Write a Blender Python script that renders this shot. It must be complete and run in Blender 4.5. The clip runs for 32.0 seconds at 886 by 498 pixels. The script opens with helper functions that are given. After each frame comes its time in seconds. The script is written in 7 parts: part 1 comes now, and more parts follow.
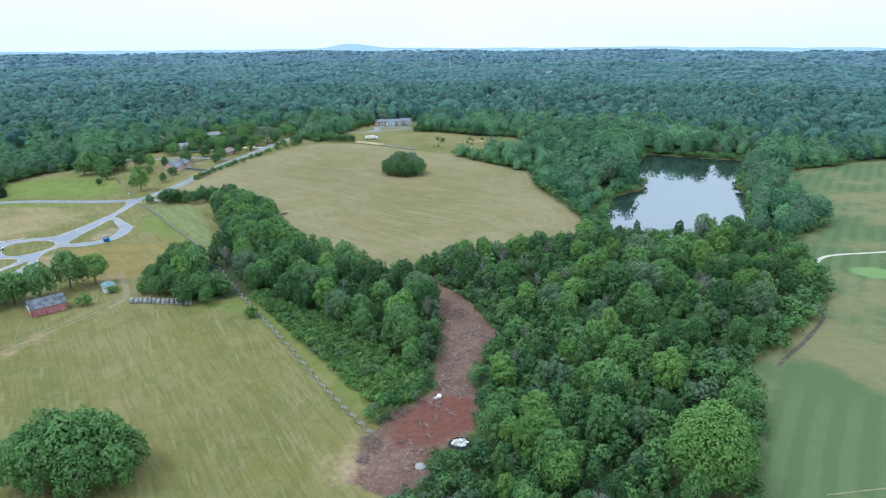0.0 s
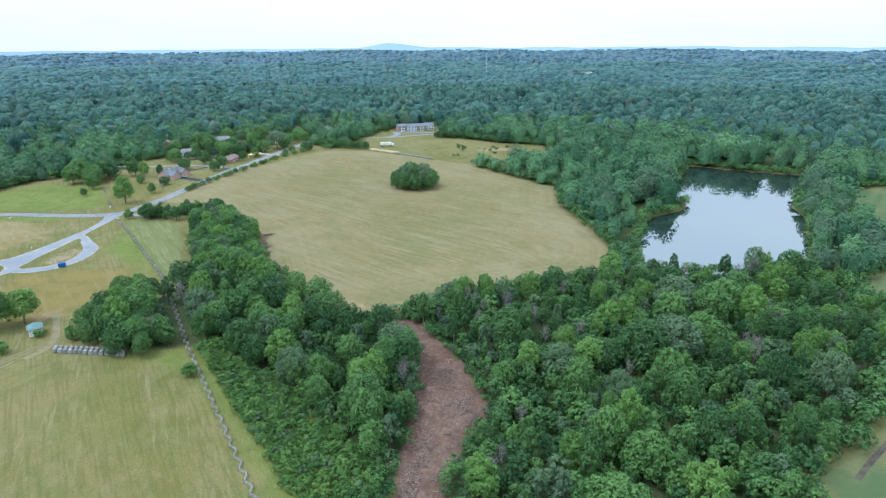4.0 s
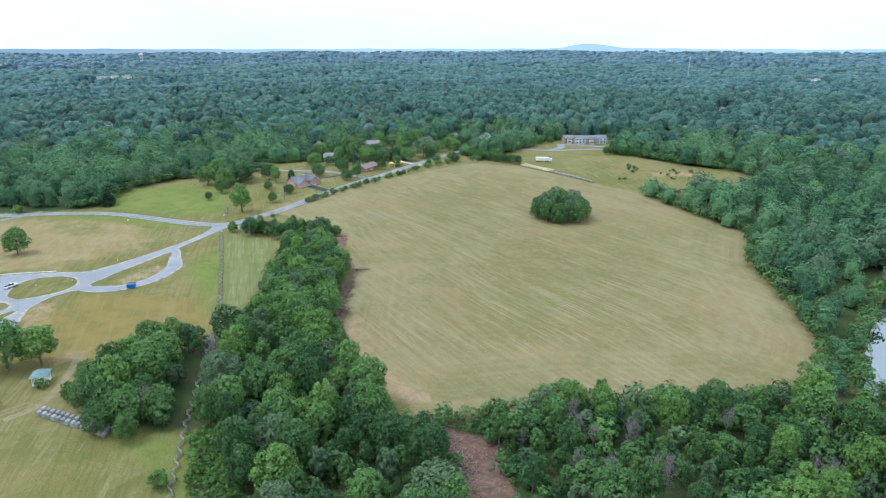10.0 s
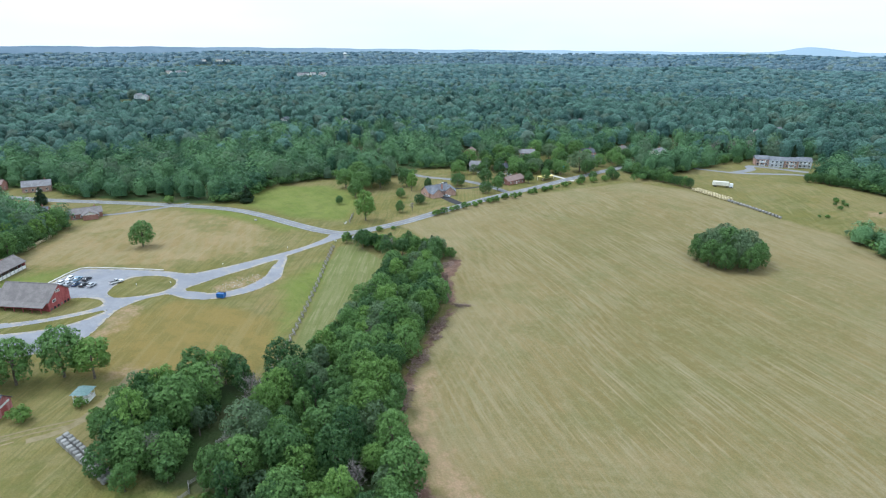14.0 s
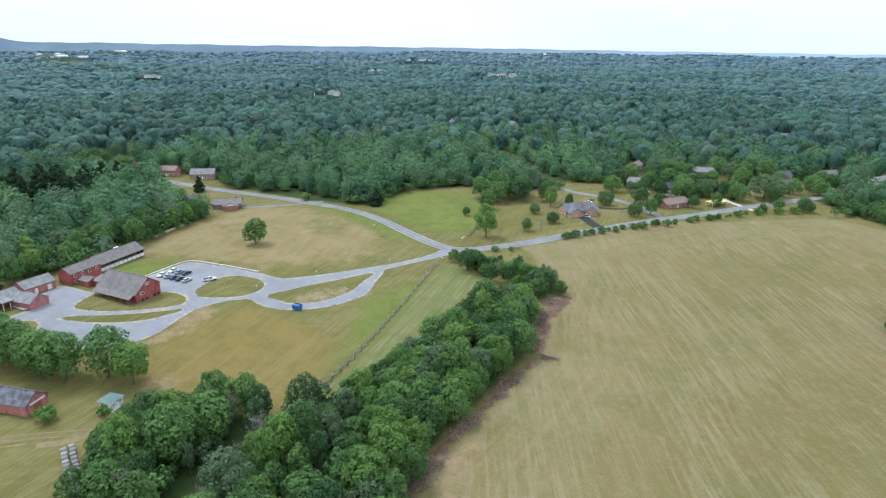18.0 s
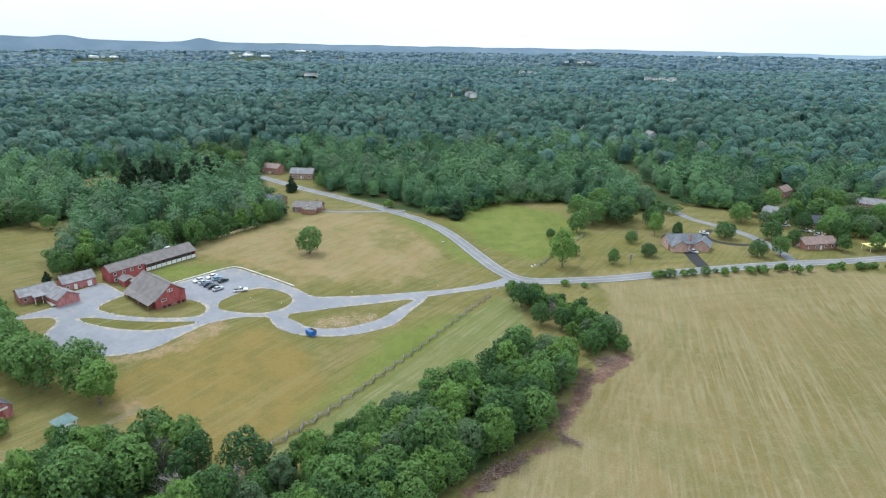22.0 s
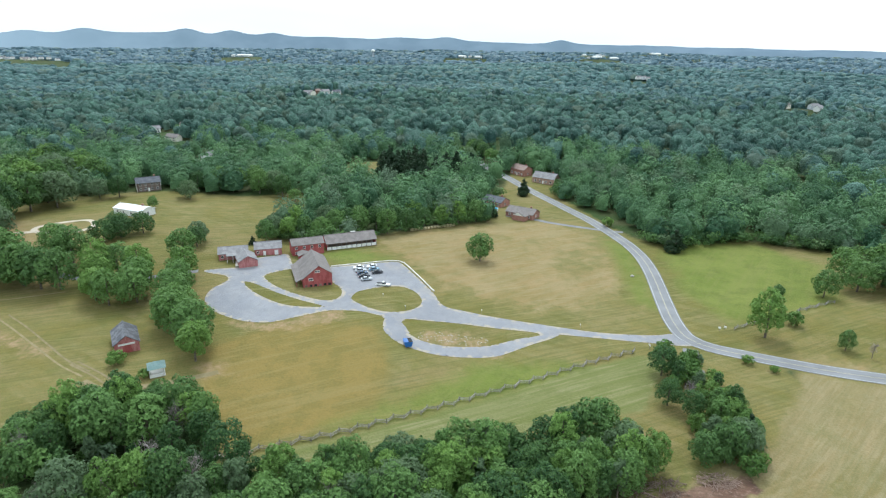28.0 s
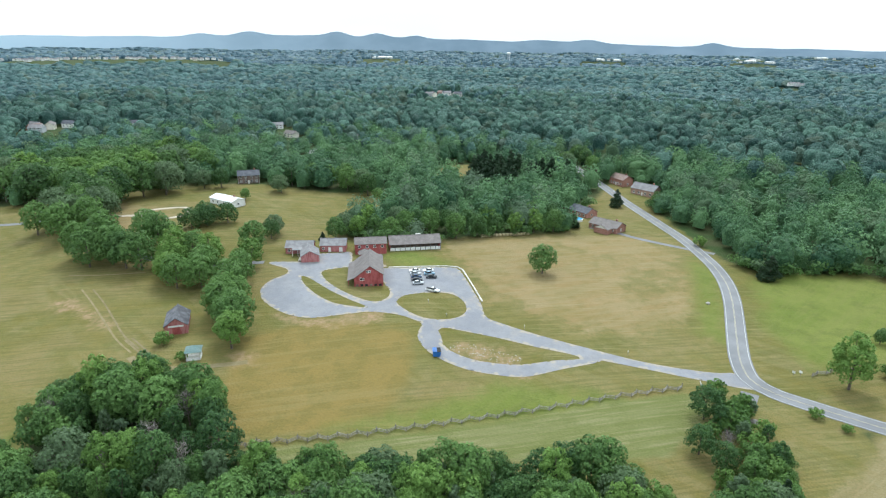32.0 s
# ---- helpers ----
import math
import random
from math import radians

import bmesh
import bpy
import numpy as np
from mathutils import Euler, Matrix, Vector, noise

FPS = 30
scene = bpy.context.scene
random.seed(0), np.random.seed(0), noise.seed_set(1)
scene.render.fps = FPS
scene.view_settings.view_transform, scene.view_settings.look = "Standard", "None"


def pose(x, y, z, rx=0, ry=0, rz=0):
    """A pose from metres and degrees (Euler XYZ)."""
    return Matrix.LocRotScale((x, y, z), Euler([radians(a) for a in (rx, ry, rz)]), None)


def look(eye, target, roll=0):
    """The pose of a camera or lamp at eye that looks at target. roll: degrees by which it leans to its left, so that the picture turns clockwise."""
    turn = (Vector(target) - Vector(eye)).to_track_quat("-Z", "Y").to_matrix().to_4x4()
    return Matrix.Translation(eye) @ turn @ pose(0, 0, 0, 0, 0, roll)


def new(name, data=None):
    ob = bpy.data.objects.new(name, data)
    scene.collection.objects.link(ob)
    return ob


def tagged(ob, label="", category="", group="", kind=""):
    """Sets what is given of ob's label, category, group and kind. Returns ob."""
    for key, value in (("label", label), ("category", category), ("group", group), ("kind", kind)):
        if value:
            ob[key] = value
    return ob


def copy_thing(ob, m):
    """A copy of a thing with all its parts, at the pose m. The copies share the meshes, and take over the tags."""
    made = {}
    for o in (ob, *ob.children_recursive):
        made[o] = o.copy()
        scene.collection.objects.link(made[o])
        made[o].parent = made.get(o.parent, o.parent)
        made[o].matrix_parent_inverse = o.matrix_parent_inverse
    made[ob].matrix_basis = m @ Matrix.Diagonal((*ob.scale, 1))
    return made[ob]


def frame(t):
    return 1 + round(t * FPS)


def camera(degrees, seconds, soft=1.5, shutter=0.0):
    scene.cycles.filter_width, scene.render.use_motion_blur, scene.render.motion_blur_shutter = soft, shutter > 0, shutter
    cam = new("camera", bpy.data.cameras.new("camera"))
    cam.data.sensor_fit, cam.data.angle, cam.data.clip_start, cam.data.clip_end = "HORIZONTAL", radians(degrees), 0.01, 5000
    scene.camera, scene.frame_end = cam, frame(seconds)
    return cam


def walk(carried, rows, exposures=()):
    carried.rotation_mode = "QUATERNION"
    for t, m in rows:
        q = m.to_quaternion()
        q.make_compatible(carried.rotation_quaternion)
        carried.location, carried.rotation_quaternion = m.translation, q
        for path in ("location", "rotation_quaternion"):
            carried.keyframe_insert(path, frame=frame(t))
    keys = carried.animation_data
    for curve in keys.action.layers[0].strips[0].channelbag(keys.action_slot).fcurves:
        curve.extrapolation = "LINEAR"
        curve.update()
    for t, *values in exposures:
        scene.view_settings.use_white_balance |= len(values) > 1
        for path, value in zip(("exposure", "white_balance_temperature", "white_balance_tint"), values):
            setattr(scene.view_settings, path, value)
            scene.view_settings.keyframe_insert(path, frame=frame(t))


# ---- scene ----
cam = camera(71.2, 32.0, soft=1.2)
METRES, EYE, TILT, LEAN, TURN = 409.0, 92.0, 0.0, 0.65, 0.0
EXPOSURES = [(0.0, 0.20, 5080, 3), (6.0, 0.30, 5120, 4), (9.0, 0.26, 5250, 5), (13.0, 0.14, 5400, 6), (19.0, 0.12, 5600, 7), (26.0, 0.19, 5750, 4), (32.0, 0.24, 5800, 3)]
ROWS = [
    (0.0, 0.0, 0.0, 0.0, 0.12, -18.75, -0.35),
    (0.5, 0.0063, 0.0156, -0.0, 0.18, -18.75, -0.38),
    (1.0, 0.0125, 0.0312, -0.0, 0.45, -18.75, -0.36),
    (1.5, 0.0185, 0.047, -0.0001, 1.09, -18.76, -0.37),
    (2.0, 0.0242, 0.0629, -0.0001, 1.82, -18.76, -0.36),
    (2.5, 0.0296, 0.079, -0.0002, 2.36, -18.77, -0.38),
    (3.0, 0.0347, 0.095, -0.0002, 2.72, -18.8, -0.36),
    (3.5, 0.0394, 0.1113, -0.0002, 3.22, -18.81, -0.36),
    (5.5, 0.0575, 0.177, -0.0006, 6.82, -18.85, -0.37),
    (6.0, 0.0614, 0.1936, -0.0009, 8.3, -18.85, -0.41),
    (6.5, 0.0653, 0.2103, -0.001, 9.98, -18.86, -0.4),
    (7.0, 0.0687, 0.2271, -0.0012, 11.91, -18.86, -0.4),
    (7.5, 0.0719, 0.2439, -0.0013, 13.84, -18.87, -0.39),
    (8.0, 0.0745, 0.2609, -0.0015, 15.91, -18.89, -0.43),
    (8.5, 0.0767, 0.2778, -0.0017, 17.67, -18.9, -0.45),
    (9.0, 0.0781, 0.2948, -0.0019, 19.05, -18.91, -0.48),
    (9.5, 0.0793, 0.3119, -0.0021, 20.19, -18.92, -0.48),
    (10.0, 0.0801, 0.3291, -0.0023, 21.37, -18.93, -0.51),
    (10.5, 0.0805, 0.3463, -0.0023, 22.86, -18.95, -0.54),
    (11.0, 0.0807, 0.3637, -0.0025, 24.51, -18.96, -0.57),
    (11.5, 0.0806, 0.3808, -0.0026, 25.64, -18.96, -0.58),
    (12.0, 0.0803, 0.3976, -0.0025, 27.03, -18.98, -0.59),
    (12.5, 0.0812, 0.4142, -0.0027, 29.07, -18.98, -0.62),
    (13.0, 0.0825, 0.4298, -0.0028, 31.7, -18.99, -0.66),
    (13.5, 0.0841, 0.4452, -0.0033, 34.8, -18.98, -0.71),
    (14.0, 0.0855, 0.46, -0.0036, 38.51, -19.0, -0.77),
    (14.5, 0.0869, 0.4754, -0.0042, 41.58, -19.02, -0.81),
    (15.0, 0.0876, 0.4903, -0.0043, 43.97, -19.05, -0.82),
    (15.5, 0.0881, 0.5057, -0.0045, 46.51, -19.05, -0.83),
    (17.5, 0.0835, 0.5724, -0.0057, 55.48, -19.14, -0.8),
    (18.0, 0.0807, 0.5893, -0.006, 56.75, -19.15, -0.77),
    (18.5, 0.0774, 0.6061, -0.0062, 57.92, -19.17, -0.76),
    (19.0, 0.0736, 0.6232, -0.0065, 59.79, -19.19, -0.74),
    (19.5, 0.0693, 0.6402, -0.0069, 62.21, -19.2, -0.74),
    (20.0, 0.0645, 0.6573, -0.0074, 64.77, -19.21, -0.75),
    (20.5, 0.0591, 0.6742, -0.0077, 67.07, -19.22, -0.75),
    (21.0, 0.0535, 0.6909, -0.0079, 68.64, -19.23, -0.75),
    (21.5, 0.0491, 0.7075, -0.0083, 69.89, -19.21, -0.77),
    (22.0, 0.0457, 0.7232, -0.0085, 71.52, -19.22, -0.77),
    (22.5, 0.0431, 0.7391, -0.0089, 74.36, -19.23, -0.76),
    (23.0, 0.0411, 0.7545, -0.0091, 77.17, -19.24, -0.8),
    (23.5, 0.0384, 0.7694, -0.0097, 80.11, -19.24, -0.81),
    (24.0, 0.036, 0.7848, -0.01, 83.05, -19.26, -0.81),
    (24.5, 0.033, 0.7998, -0.0101, 85.77, -19.27, -0.8),
    (25.0, 0.0293, 0.8145, -0.0105, 88.62, -19.29, -0.79),
    (25.5, 0.0251, 0.828, -0.0107, 91.5, -19.29, -0.79),
    (26.0, 0.0202, 0.8428, -0.0109, 94.32, -19.31, -0.75),
    (26.5, 0.0142, 0.8569, -0.0111, 96.63, -19.32, -0.7),
    (28.5, -0.0144, 0.9106, -0.0115, 105.27, -19.36, -0.51),
    (29.0, -0.0224, 0.9221, -0.0117, 107.41, -19.33, -0.53),
    (29.5, -0.0288, 0.9311, -0.0116, 108.44, -19.34, -0.49),
    (30.0, -0.033, 0.9369, -0.0117, 109.01, -19.33, -0.45),
    (30.5, -0.0359, 0.9406, -0.0119, 111.51, -19.35, -0.44),
    (31.0, -0.0393, 0.9463, -0.0118, 113.07, -19.35, -0.44),
    (31.5, -0.0431, 0.9536, -0.0119, 114.29, -19.3, -0.45),
    (32.0, -0.0476, 0.962, -0.0119, 115.57, -19.25, -0.41),
]
walk(cam, [(t, pose(0, 0, EYE, TILT, LEAN, TURN) @ pose(METRES * x, METRES * y, METRES * z, 90 + pitch, roll, yaw)) for t, x, y, z, yaw, pitch, roll in ROWS],
     exposures=EXPOSURES)

# ---- light: a bright overcast afternoon ----
SUN_AZ, SUN_EL = 250.0, 58.0
world = bpy.data.worlds.new("overcast_sky")
scene.world = world
world.use_nodes = True
wt = world.node_tree
wt.nodes.clear()
w_out = wt.nodes.new("ShaderNodeOutputWorld")
w_bg = wt.nodes.new("ShaderNodeBackground")
w_sky = wt.nodes.new("ShaderNodeTexSky")
w_sky.sky_type = "NISHITA"
w_sky.sun_disc = False
w_sky.sun_elevation = radians(SUN_EL)
w_sky.sun_rotation = radians(SUN_AZ)
w_sky.dust_density = 3.0
w_dim = wt.nodes.new("ShaderNodeMix")
w_dim.data_type = "RGBA"
w_dim.blend_type = "MULTIPLY"
w_dim.inputs[0].default_value = 1.0
w_dim.inputs[7].default_value = (0.09, 0.09, 0.09, 1)
wt.links.new(w_sky.outputs[0], w_dim.inputs[6])
w_tc = wt.nodes.new("ShaderNodeTexCoord")
w_map = wt.nodes.new("ShaderNodeMapping")
w_map.inputs["Scale"].default_value = (1.0, 1.0, 4.0)
w_cloud = wt.nodes.new("ShaderNodeTexNoise")
w_cloud.inputs["Scale"].default_value = 1.6
w_cloud.inputs["Detail"].default_value = 4
w_ramp = wt.nodes.new("ShaderNodeValToRGB")
w_ramp.color_ramp.elements[0].position, w_ramp.color_ramp.elements[0].color = 0.3, (0.90, 0.97, 1.02, 1)
w_ramp.color_ramp.elements[1].position, w_ramp.color_ramp.elements[1].color = 0.7, (1.12, 1.13, 1.10, 1)
wt.links.new(w_tc.outputs["Generated"], w_map.inputs[0])
wt.links.new(w_map.outputs[0], w_cloud.inputs[0])
wt.links.new(w_cloud.outputs[0], w_ramp.inputs[0])
w_mix = wt.nodes.new("ShaderNodeMix")
w_mix.data_type = "RGBA"
w_mix.inputs[0].default_value = 0.82
wt.links.new(w_dim.outputs[2], w_mix.inputs[6])
wt.links.new(w_ramp.outputs[0], w_mix.inputs[7])
# cloud cover brightest overhead
w_sep = wt.nodes.new("ShaderNodeSeparateXYZ")
wt.links.new(w_tc.outputs["Generated"], w_sep.inputs[0])
w_rise = wt.nodes.new("ShaderNodeMapRange")
w_rise.inputs[3].default_value, w_rise.inputs[4].default_value = 1.13, 1.80
wt.links.new(w_sep.outputs[2], w_rise.inputs[0])
w_zen = wt.nodes.new("ShaderNodeVectorMath")
w_zen.operation = "SCALE"
wt.links.new(w_mix.outputs[2], w_zen.inputs[0])
wt.links.new(w_rise.outputs[0], w_zen.inputs[3])
wt.links.new(w_zen.outputs[0], w_bg.inputs[0])
w_bg.inputs[1].default_value = 1.0
wt.links.new(w_bg.outputs[0], w_out.inputs[0])

sun = new("sun", bpy.data.lights.new("sun", "SUN"))
sun.data.energy, sun.data.angle, sun.data.color = 2.0, radians(16), (1.0, 0.97, 0.92)
_az, _el = radians(SUN_AZ), radians(SUN_EL)
sun.matrix_world = look((0, 0, 300), (-300 * math.sin(_az), -300 * math.cos(_az), 300 - 300 * math.tan(_el)))


# ---- materials ----
class Net:
    """A small builder for node materials."""

    def __init__(self, name):
        self.m = bpy.data.materials.new(name)
        self.m.use_nodes = True
        self.t = self.m.node_tree
        self.t.nodes.clear()
        self.out = self.t.nodes.new("ShaderNodeOutputMaterial")

    def n(self, kind, **k):
        nd = self.t.nodes.new("ShaderNode" + kind)
        for a, b in k.items():
            nd.inputs[a.replace("_", " ")].default_value = b
        return nd

    def link(self, a, b):
        self.t.links.new(a, b)

    def pos(self, scale=(1, 1, 1), rot=0.0, space="world"):
        src = self.n("NewGeometry").outputs["Position"] if space == "world" else self.n("TexCoord").outputs["Object"]
        mp = self.n("Mapping")
        mp.vector_type = "POINT"
        first = self.n("Mapping")
        first.inputs["Rotation"].default_value = (0, 0, radians(rot))
        self.link(src, first.inputs[0])
        mp.inputs["Scale"].default_value = scale
        self.link(first.outputs[0], mp.inputs[0])
        return mp.outputs[0]

    def noise(self, vec, scale, detail=3.0, rough=0.55, lo=0.35, hi=0.65):
        nd = self.n("TexNoise", Scale=scale, Detail=detail, Roughness=rough)
        self.link(vec, nd.inputs["Vector"])
        return self.span(nd.outputs[0], lo, hi)

    def span(self, v, lo, hi):
        r = self.n("MapRange")
        r.interpolation_type = "SMOOTHSTEP"
        r.inputs[1].default_value, r.inputs[2].default_value = lo, hi
        self.link(v, r.inputs[0])
        return r.outputs[0]

    def attr(self, name):
        a = self.n("Attribute")
        a.attribute_name = name
        return a.outputs["Fac"]

    def math(self, op, a, b=0.0):
        nd = self.n("Math")
        nd.operation = op
        for i, v in enumerate((a, b)):
            if isinstance(v, (int, float)):
                nd.inputs[i].default_value = v
            else:
                self.link(v, nd.inputs[i])
        return nd.outputs[0]

    def mix(self, fac, a, b):
        nd = self.n("Mix")
        nd.data_type = "RGBA"
        for i, v in ((0, fac), (6, a), (7, b)):
            if isinstance(v, (int, float)):
                nd.inputs[i].default_value = v
            elif isinstance(v, tuple):
                nd.inputs[i].default_value = (*v, 1)
            else:
                self.link(v, nd.inputs[i])
        return nd.outputs[2]

    def finish(self, colour, rough=0.8, metal=0.0, bump=None, strength=0.3, dist=0.05, spec=0.3, translucent=0.0):
        p = self.n("BsdfPrincipled", Roughness=rough, Metallic=metal)
        p.inputs["Specular IOR Level"].default_value = spec
        if isinstance(colour, tuple):
            p.inputs["Base Color"].default_value = (*colour, 1)
        else:
            self.link(colour, p.inputs["Base Color"])
        if bump is not None:
            b = self.n("Bump", Strength=strength, Distance=dist)
            self.link(bump, b.inputs["Height"])
            self.link(b.outputs[0], p.inputs["Normal"])
        last = p.outputs[0]
        if translucent:
            tr = self.n("BsdfTranslucent")
            self.link(colour, tr.inputs[0])
            mx = self.n("MixShader")
            mx.inputs[0].default_value = translucent
            self.link(last, mx.inputs[1])
            self.link(tr.outputs[0], mx.inputs[2])
            last = mx.outputs[0]
        self.link(last, self.out.inputs[0])
        return self.m


def mat_plain(name, a, b, scale=2.0, rough=0.7, metal=0.0, spec=0.3, fine=12.0, vary=0.12):
    """A weathered surface between two colours, with stains, grain, relief and a shift from piece to piece."""
    k = Net(name)
    v = k.pos(space="object")
    c = k.mix(k.noise(v, scale), a, b)
    c = k.mix(k.math("MULTIPLY", k.noise(v, fine, 2), 0.35), c, tuple(x * 0.6 for x in a))
    r = k.n("ObjectInfo").outputs["Random"]
    hs = k.n("HueSaturation")
    k.link(k.math("ADD", k.math("MULTIPLY", r, 2 * vary), 1 - vary), hs.inputs["Value"])
    k.link(c, hs.inputs["Color"])
    return k.finish(hs.outputs[0], rough, metal, k.noise(v, fine, 2), 0.25, 0.03, spec)


def mat_boards(name, a, b, width=0.3, rough=0.75, axis=(1, 1, 0)):
    """Painted upright boards: a line at each joint, and faded streaks."""
    k = Net(name)
    v = k.pos(space="object")
    sep = k.n("SeparateXYZ")
    k.link(v, sep.inputs[0])
    s = k.math("ADD", sep.outputs[0], sep.outputs[1]) if axis[2] == 0 else sep.outputs[2]
    joint = k.span(k.math("ABSOLUTE", k.math("SUBTRACT", k.math("FRACT", k.math("DIVIDE", s, width)), 0.5)), 0.42, 0.5)
    c = k.mix(k.noise(k.pos((1, 1, 0.2), space="object"), 1.2), a, b)
    c = k.mix(k.math("MULTIPLY", k.noise(v, 0.4), 0.4), c, tuple(min(1, x * 1.3 + 0.02) for x in b))
    c = k.mix(k.math("MULTIPLY", joint, 0.55), c, tuple(x * 0.35 for x in a))
    return k.finish(c, rough, 0, k.math("MULTIPLY", joint, -1.0), 0.4, 0.03)


def mat_roof(name, a, b, course=0.35):
    """Shingle or sheet courses down the slope with patchy weathering."""
    k = Net(name)
    v = k.pos(space="object")
    sep = k.n("SeparateXYZ")
    k.link(v, sep.inputs[0])
    joint = k.span(k.math("ABSOLUTE", k.math("SUBTRACT", k.math("FRACT", k.math("DIVIDE", sep.outputs[2], course)), 0.5)), 0.38, 0.5)
    c = k.mix(k.noise(v, 0.5), a, b)
    c = k.mix(k.math("MULTIPLY", k.noise(v, 3.5, 3), 0.4), c, tuple(x * 0.7 for x in a))
    c = k.mix(k.math("MULTIPLY", joint, 0.3), c, tuple(x * 0.55 for x in a))
    return k.finish(c, 0.7, 0, joint, 0.3, 0.02)


def mat_leaf(name, deep, fresh, rough=0.55, translucent=0.30, grain=2.6, relief=0.5, dark=0.30, speck=0.55, stand=0.0, depth=0.25):
    """Leaves: tone by tree (tint), clump and spray of leaves, plus painted gap shade."""
    k = Net(name)
    v = k.pos()
    isl = k.n("NewGeometry").outputs["Random Per Island"]
    t = k.math("ADD", k.math("MULTIPLY", k.attr("tint"), 0.74), k.math("MULTIPLY", isl, 0.14))
    t = k.math("ADD", t, k.math("MULTIPLY", k.n("ObjectInfo").outputs["Random"], 0.20))
    spray = k.noise(v, grain, 3, 0.65, 0.36, 0.64)
    t = k.math("ADD", t, k.math("MULTIPLY", k.math("SUBTRACT", spray, 0.5), speck))
    t = k.math("ADD", t, k.math("MULTIPLY", k.math("SUBTRACT", k.noise(v, 0.011, 3, 0.6, 0.3, 0.7), 0.5), stand))
    c = k.mix(t, deep, fresh)
    # dark flecks stand in for the shade in gaps between leaves
    c = k.mix(k.math("MULTIPLY", k.noise(v, grain * 2.3, 2, 0.6, 0.5, 0.66), dark), c, tuple(x * 0.55 for x in deep))
    c = k.mix(k.math("MULTIPLY", k.attr("grey"), 0.55), c, (0.150, 0.190, 0.125))
    return k.finish(c, rough, 0, spray, relief, depth, spec=0.2, translucent=translucent)


LEAF = mat_leaf("broadleaf_foliage", (0.030, 0.077, 0.028), (0.160, 0.276, 0.072), grain=3.2)
# next four leaf colours: haze mixed in as blue, stronger farther out
LEAF_MID = mat_leaf("field_side_foliage", (0.042, 0.110, 0.056), (0.186, 0.328, 0.134), grain=1.6, relief=0.8, dark=0.35, translucent=0.22, speck=0.5, stand=0.25, depth=0.4)
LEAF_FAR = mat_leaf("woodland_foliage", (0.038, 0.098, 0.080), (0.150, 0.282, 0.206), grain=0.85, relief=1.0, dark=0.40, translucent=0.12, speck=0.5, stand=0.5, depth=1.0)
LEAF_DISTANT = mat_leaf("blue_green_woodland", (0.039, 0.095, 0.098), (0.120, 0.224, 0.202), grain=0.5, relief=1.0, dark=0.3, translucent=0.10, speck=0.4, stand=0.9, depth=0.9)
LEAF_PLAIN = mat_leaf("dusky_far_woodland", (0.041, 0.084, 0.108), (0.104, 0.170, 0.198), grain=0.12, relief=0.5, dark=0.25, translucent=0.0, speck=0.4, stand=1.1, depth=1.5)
NEEDLE = mat_leaf("conifer_needles", (0.020, 0.045, 0.022), (0.050, 0.085, 0.040))
LEAF_FRESH = mat_leaf("fresh_yellow_green_foliage", (0.062, 0.128, 0.026), (0.215, 0.350, 0.080), grain=3.2)
BRUSH = mat_leaf("brush_leaves", (0.050, 0.115, 0.026), (0.18, 0.29, 0.065))
TWIG = mat_plain("bare_grey_twigs", (0.20, 0.17, 0.15), (0.30, 0.27, 0.25), 1.0, 0.9)
BARK = mat_plain("tree_bark", (0.10, 0.08, 0.06), (0.20, 0.17, 0.14), 1.5, 0.9)
RED = mat_boards("red_barn_boards", (0.25, 0.052, 0.052), (0.33, 0.090, 0.085), 0.32)
RED_OLD = mat_boards("faded_red_boards", (0.29, 0.085, 0.085), (0.42, 0.19, 0.18), 0.32)
WHITE = mat_plain("white_paint", (0.78, 0.78, 0.75), (0.68, 0.67, 0.63), 1.0, 0.6, vary=0.05)
CREAM = mat_boards("cream_siding", (0.62, 0.58, 0.47), (0.70, 0.67, 0.58), 0.18, axis=(0, 0, 1))
GREYSIDE = mat_boards("grey_siding", (0.40, 0.42, 0.44), (0.52, 0.54, 0.55), 0.18, axis=(0, 0, 1))
BRICK = mat_plain("red_brick", (0.28, 0.13, 0.10), (0.37, 0.21, 0.165), 1.2, 0.85, fine=9.0)
BRICK_PALE = mat_plain("pale_brick", (0.36, 0.22, 0.17), (0.46, 0.32, 0.26), 1.2, 0.85, fine=9.0)
ROOF_BROWN = mat_roof("brown_grey_shingles", (0.142, 0.124, 0.117), (0.196, 0.172, 0.161))
ROOF_GREY = mat_roof("grey_shingles", (0.165, 0.158, 0.160), (0.25, 0.24, 0.245))
ROOF_DARK = mat_roof("charcoal_shingles", (0.055, 0.06, 0.075), (0.11, 0.115, 0.13))
ROOF_SLATE = mat_roof("blue_grey_shingles", (0.115, 0.12, 0.135), (0.18, 0.185, 0.20))
ROOF_TIN = mat_roof("weathered_slate", (0.065, 0.065, 0.074), (0.165, 0.165, 0.182), 0.5)
ROOF_GREEN = mat_roof("green_metal_roof", (0.13, 0.20, 0.19), (0.19, 0.26, 0.25), 0.4)
ROOF_RED = mat_roof("red_brown_shingles", (0.185, 0.125, 0.105), (0.25, 0.175, 0.15))
ROOF_WHITE = mat_roof("white_metal_roof", (0.66, 0.67, 0.67), (0.76, 0.77, 0.77), 0.5)
GLASS = mat_plain("dark_window_glass", (0.03, 0.035, 0.04), (0.05, 0.055, 0.06), 0.5, 0.08, spec=0.6, vary=0.3)
CONCRETE = mat_plain("pale_concrete", (0.50, 0.47, 0.42), (0.60, 0.57, 0.51), 0.8, 0.9)
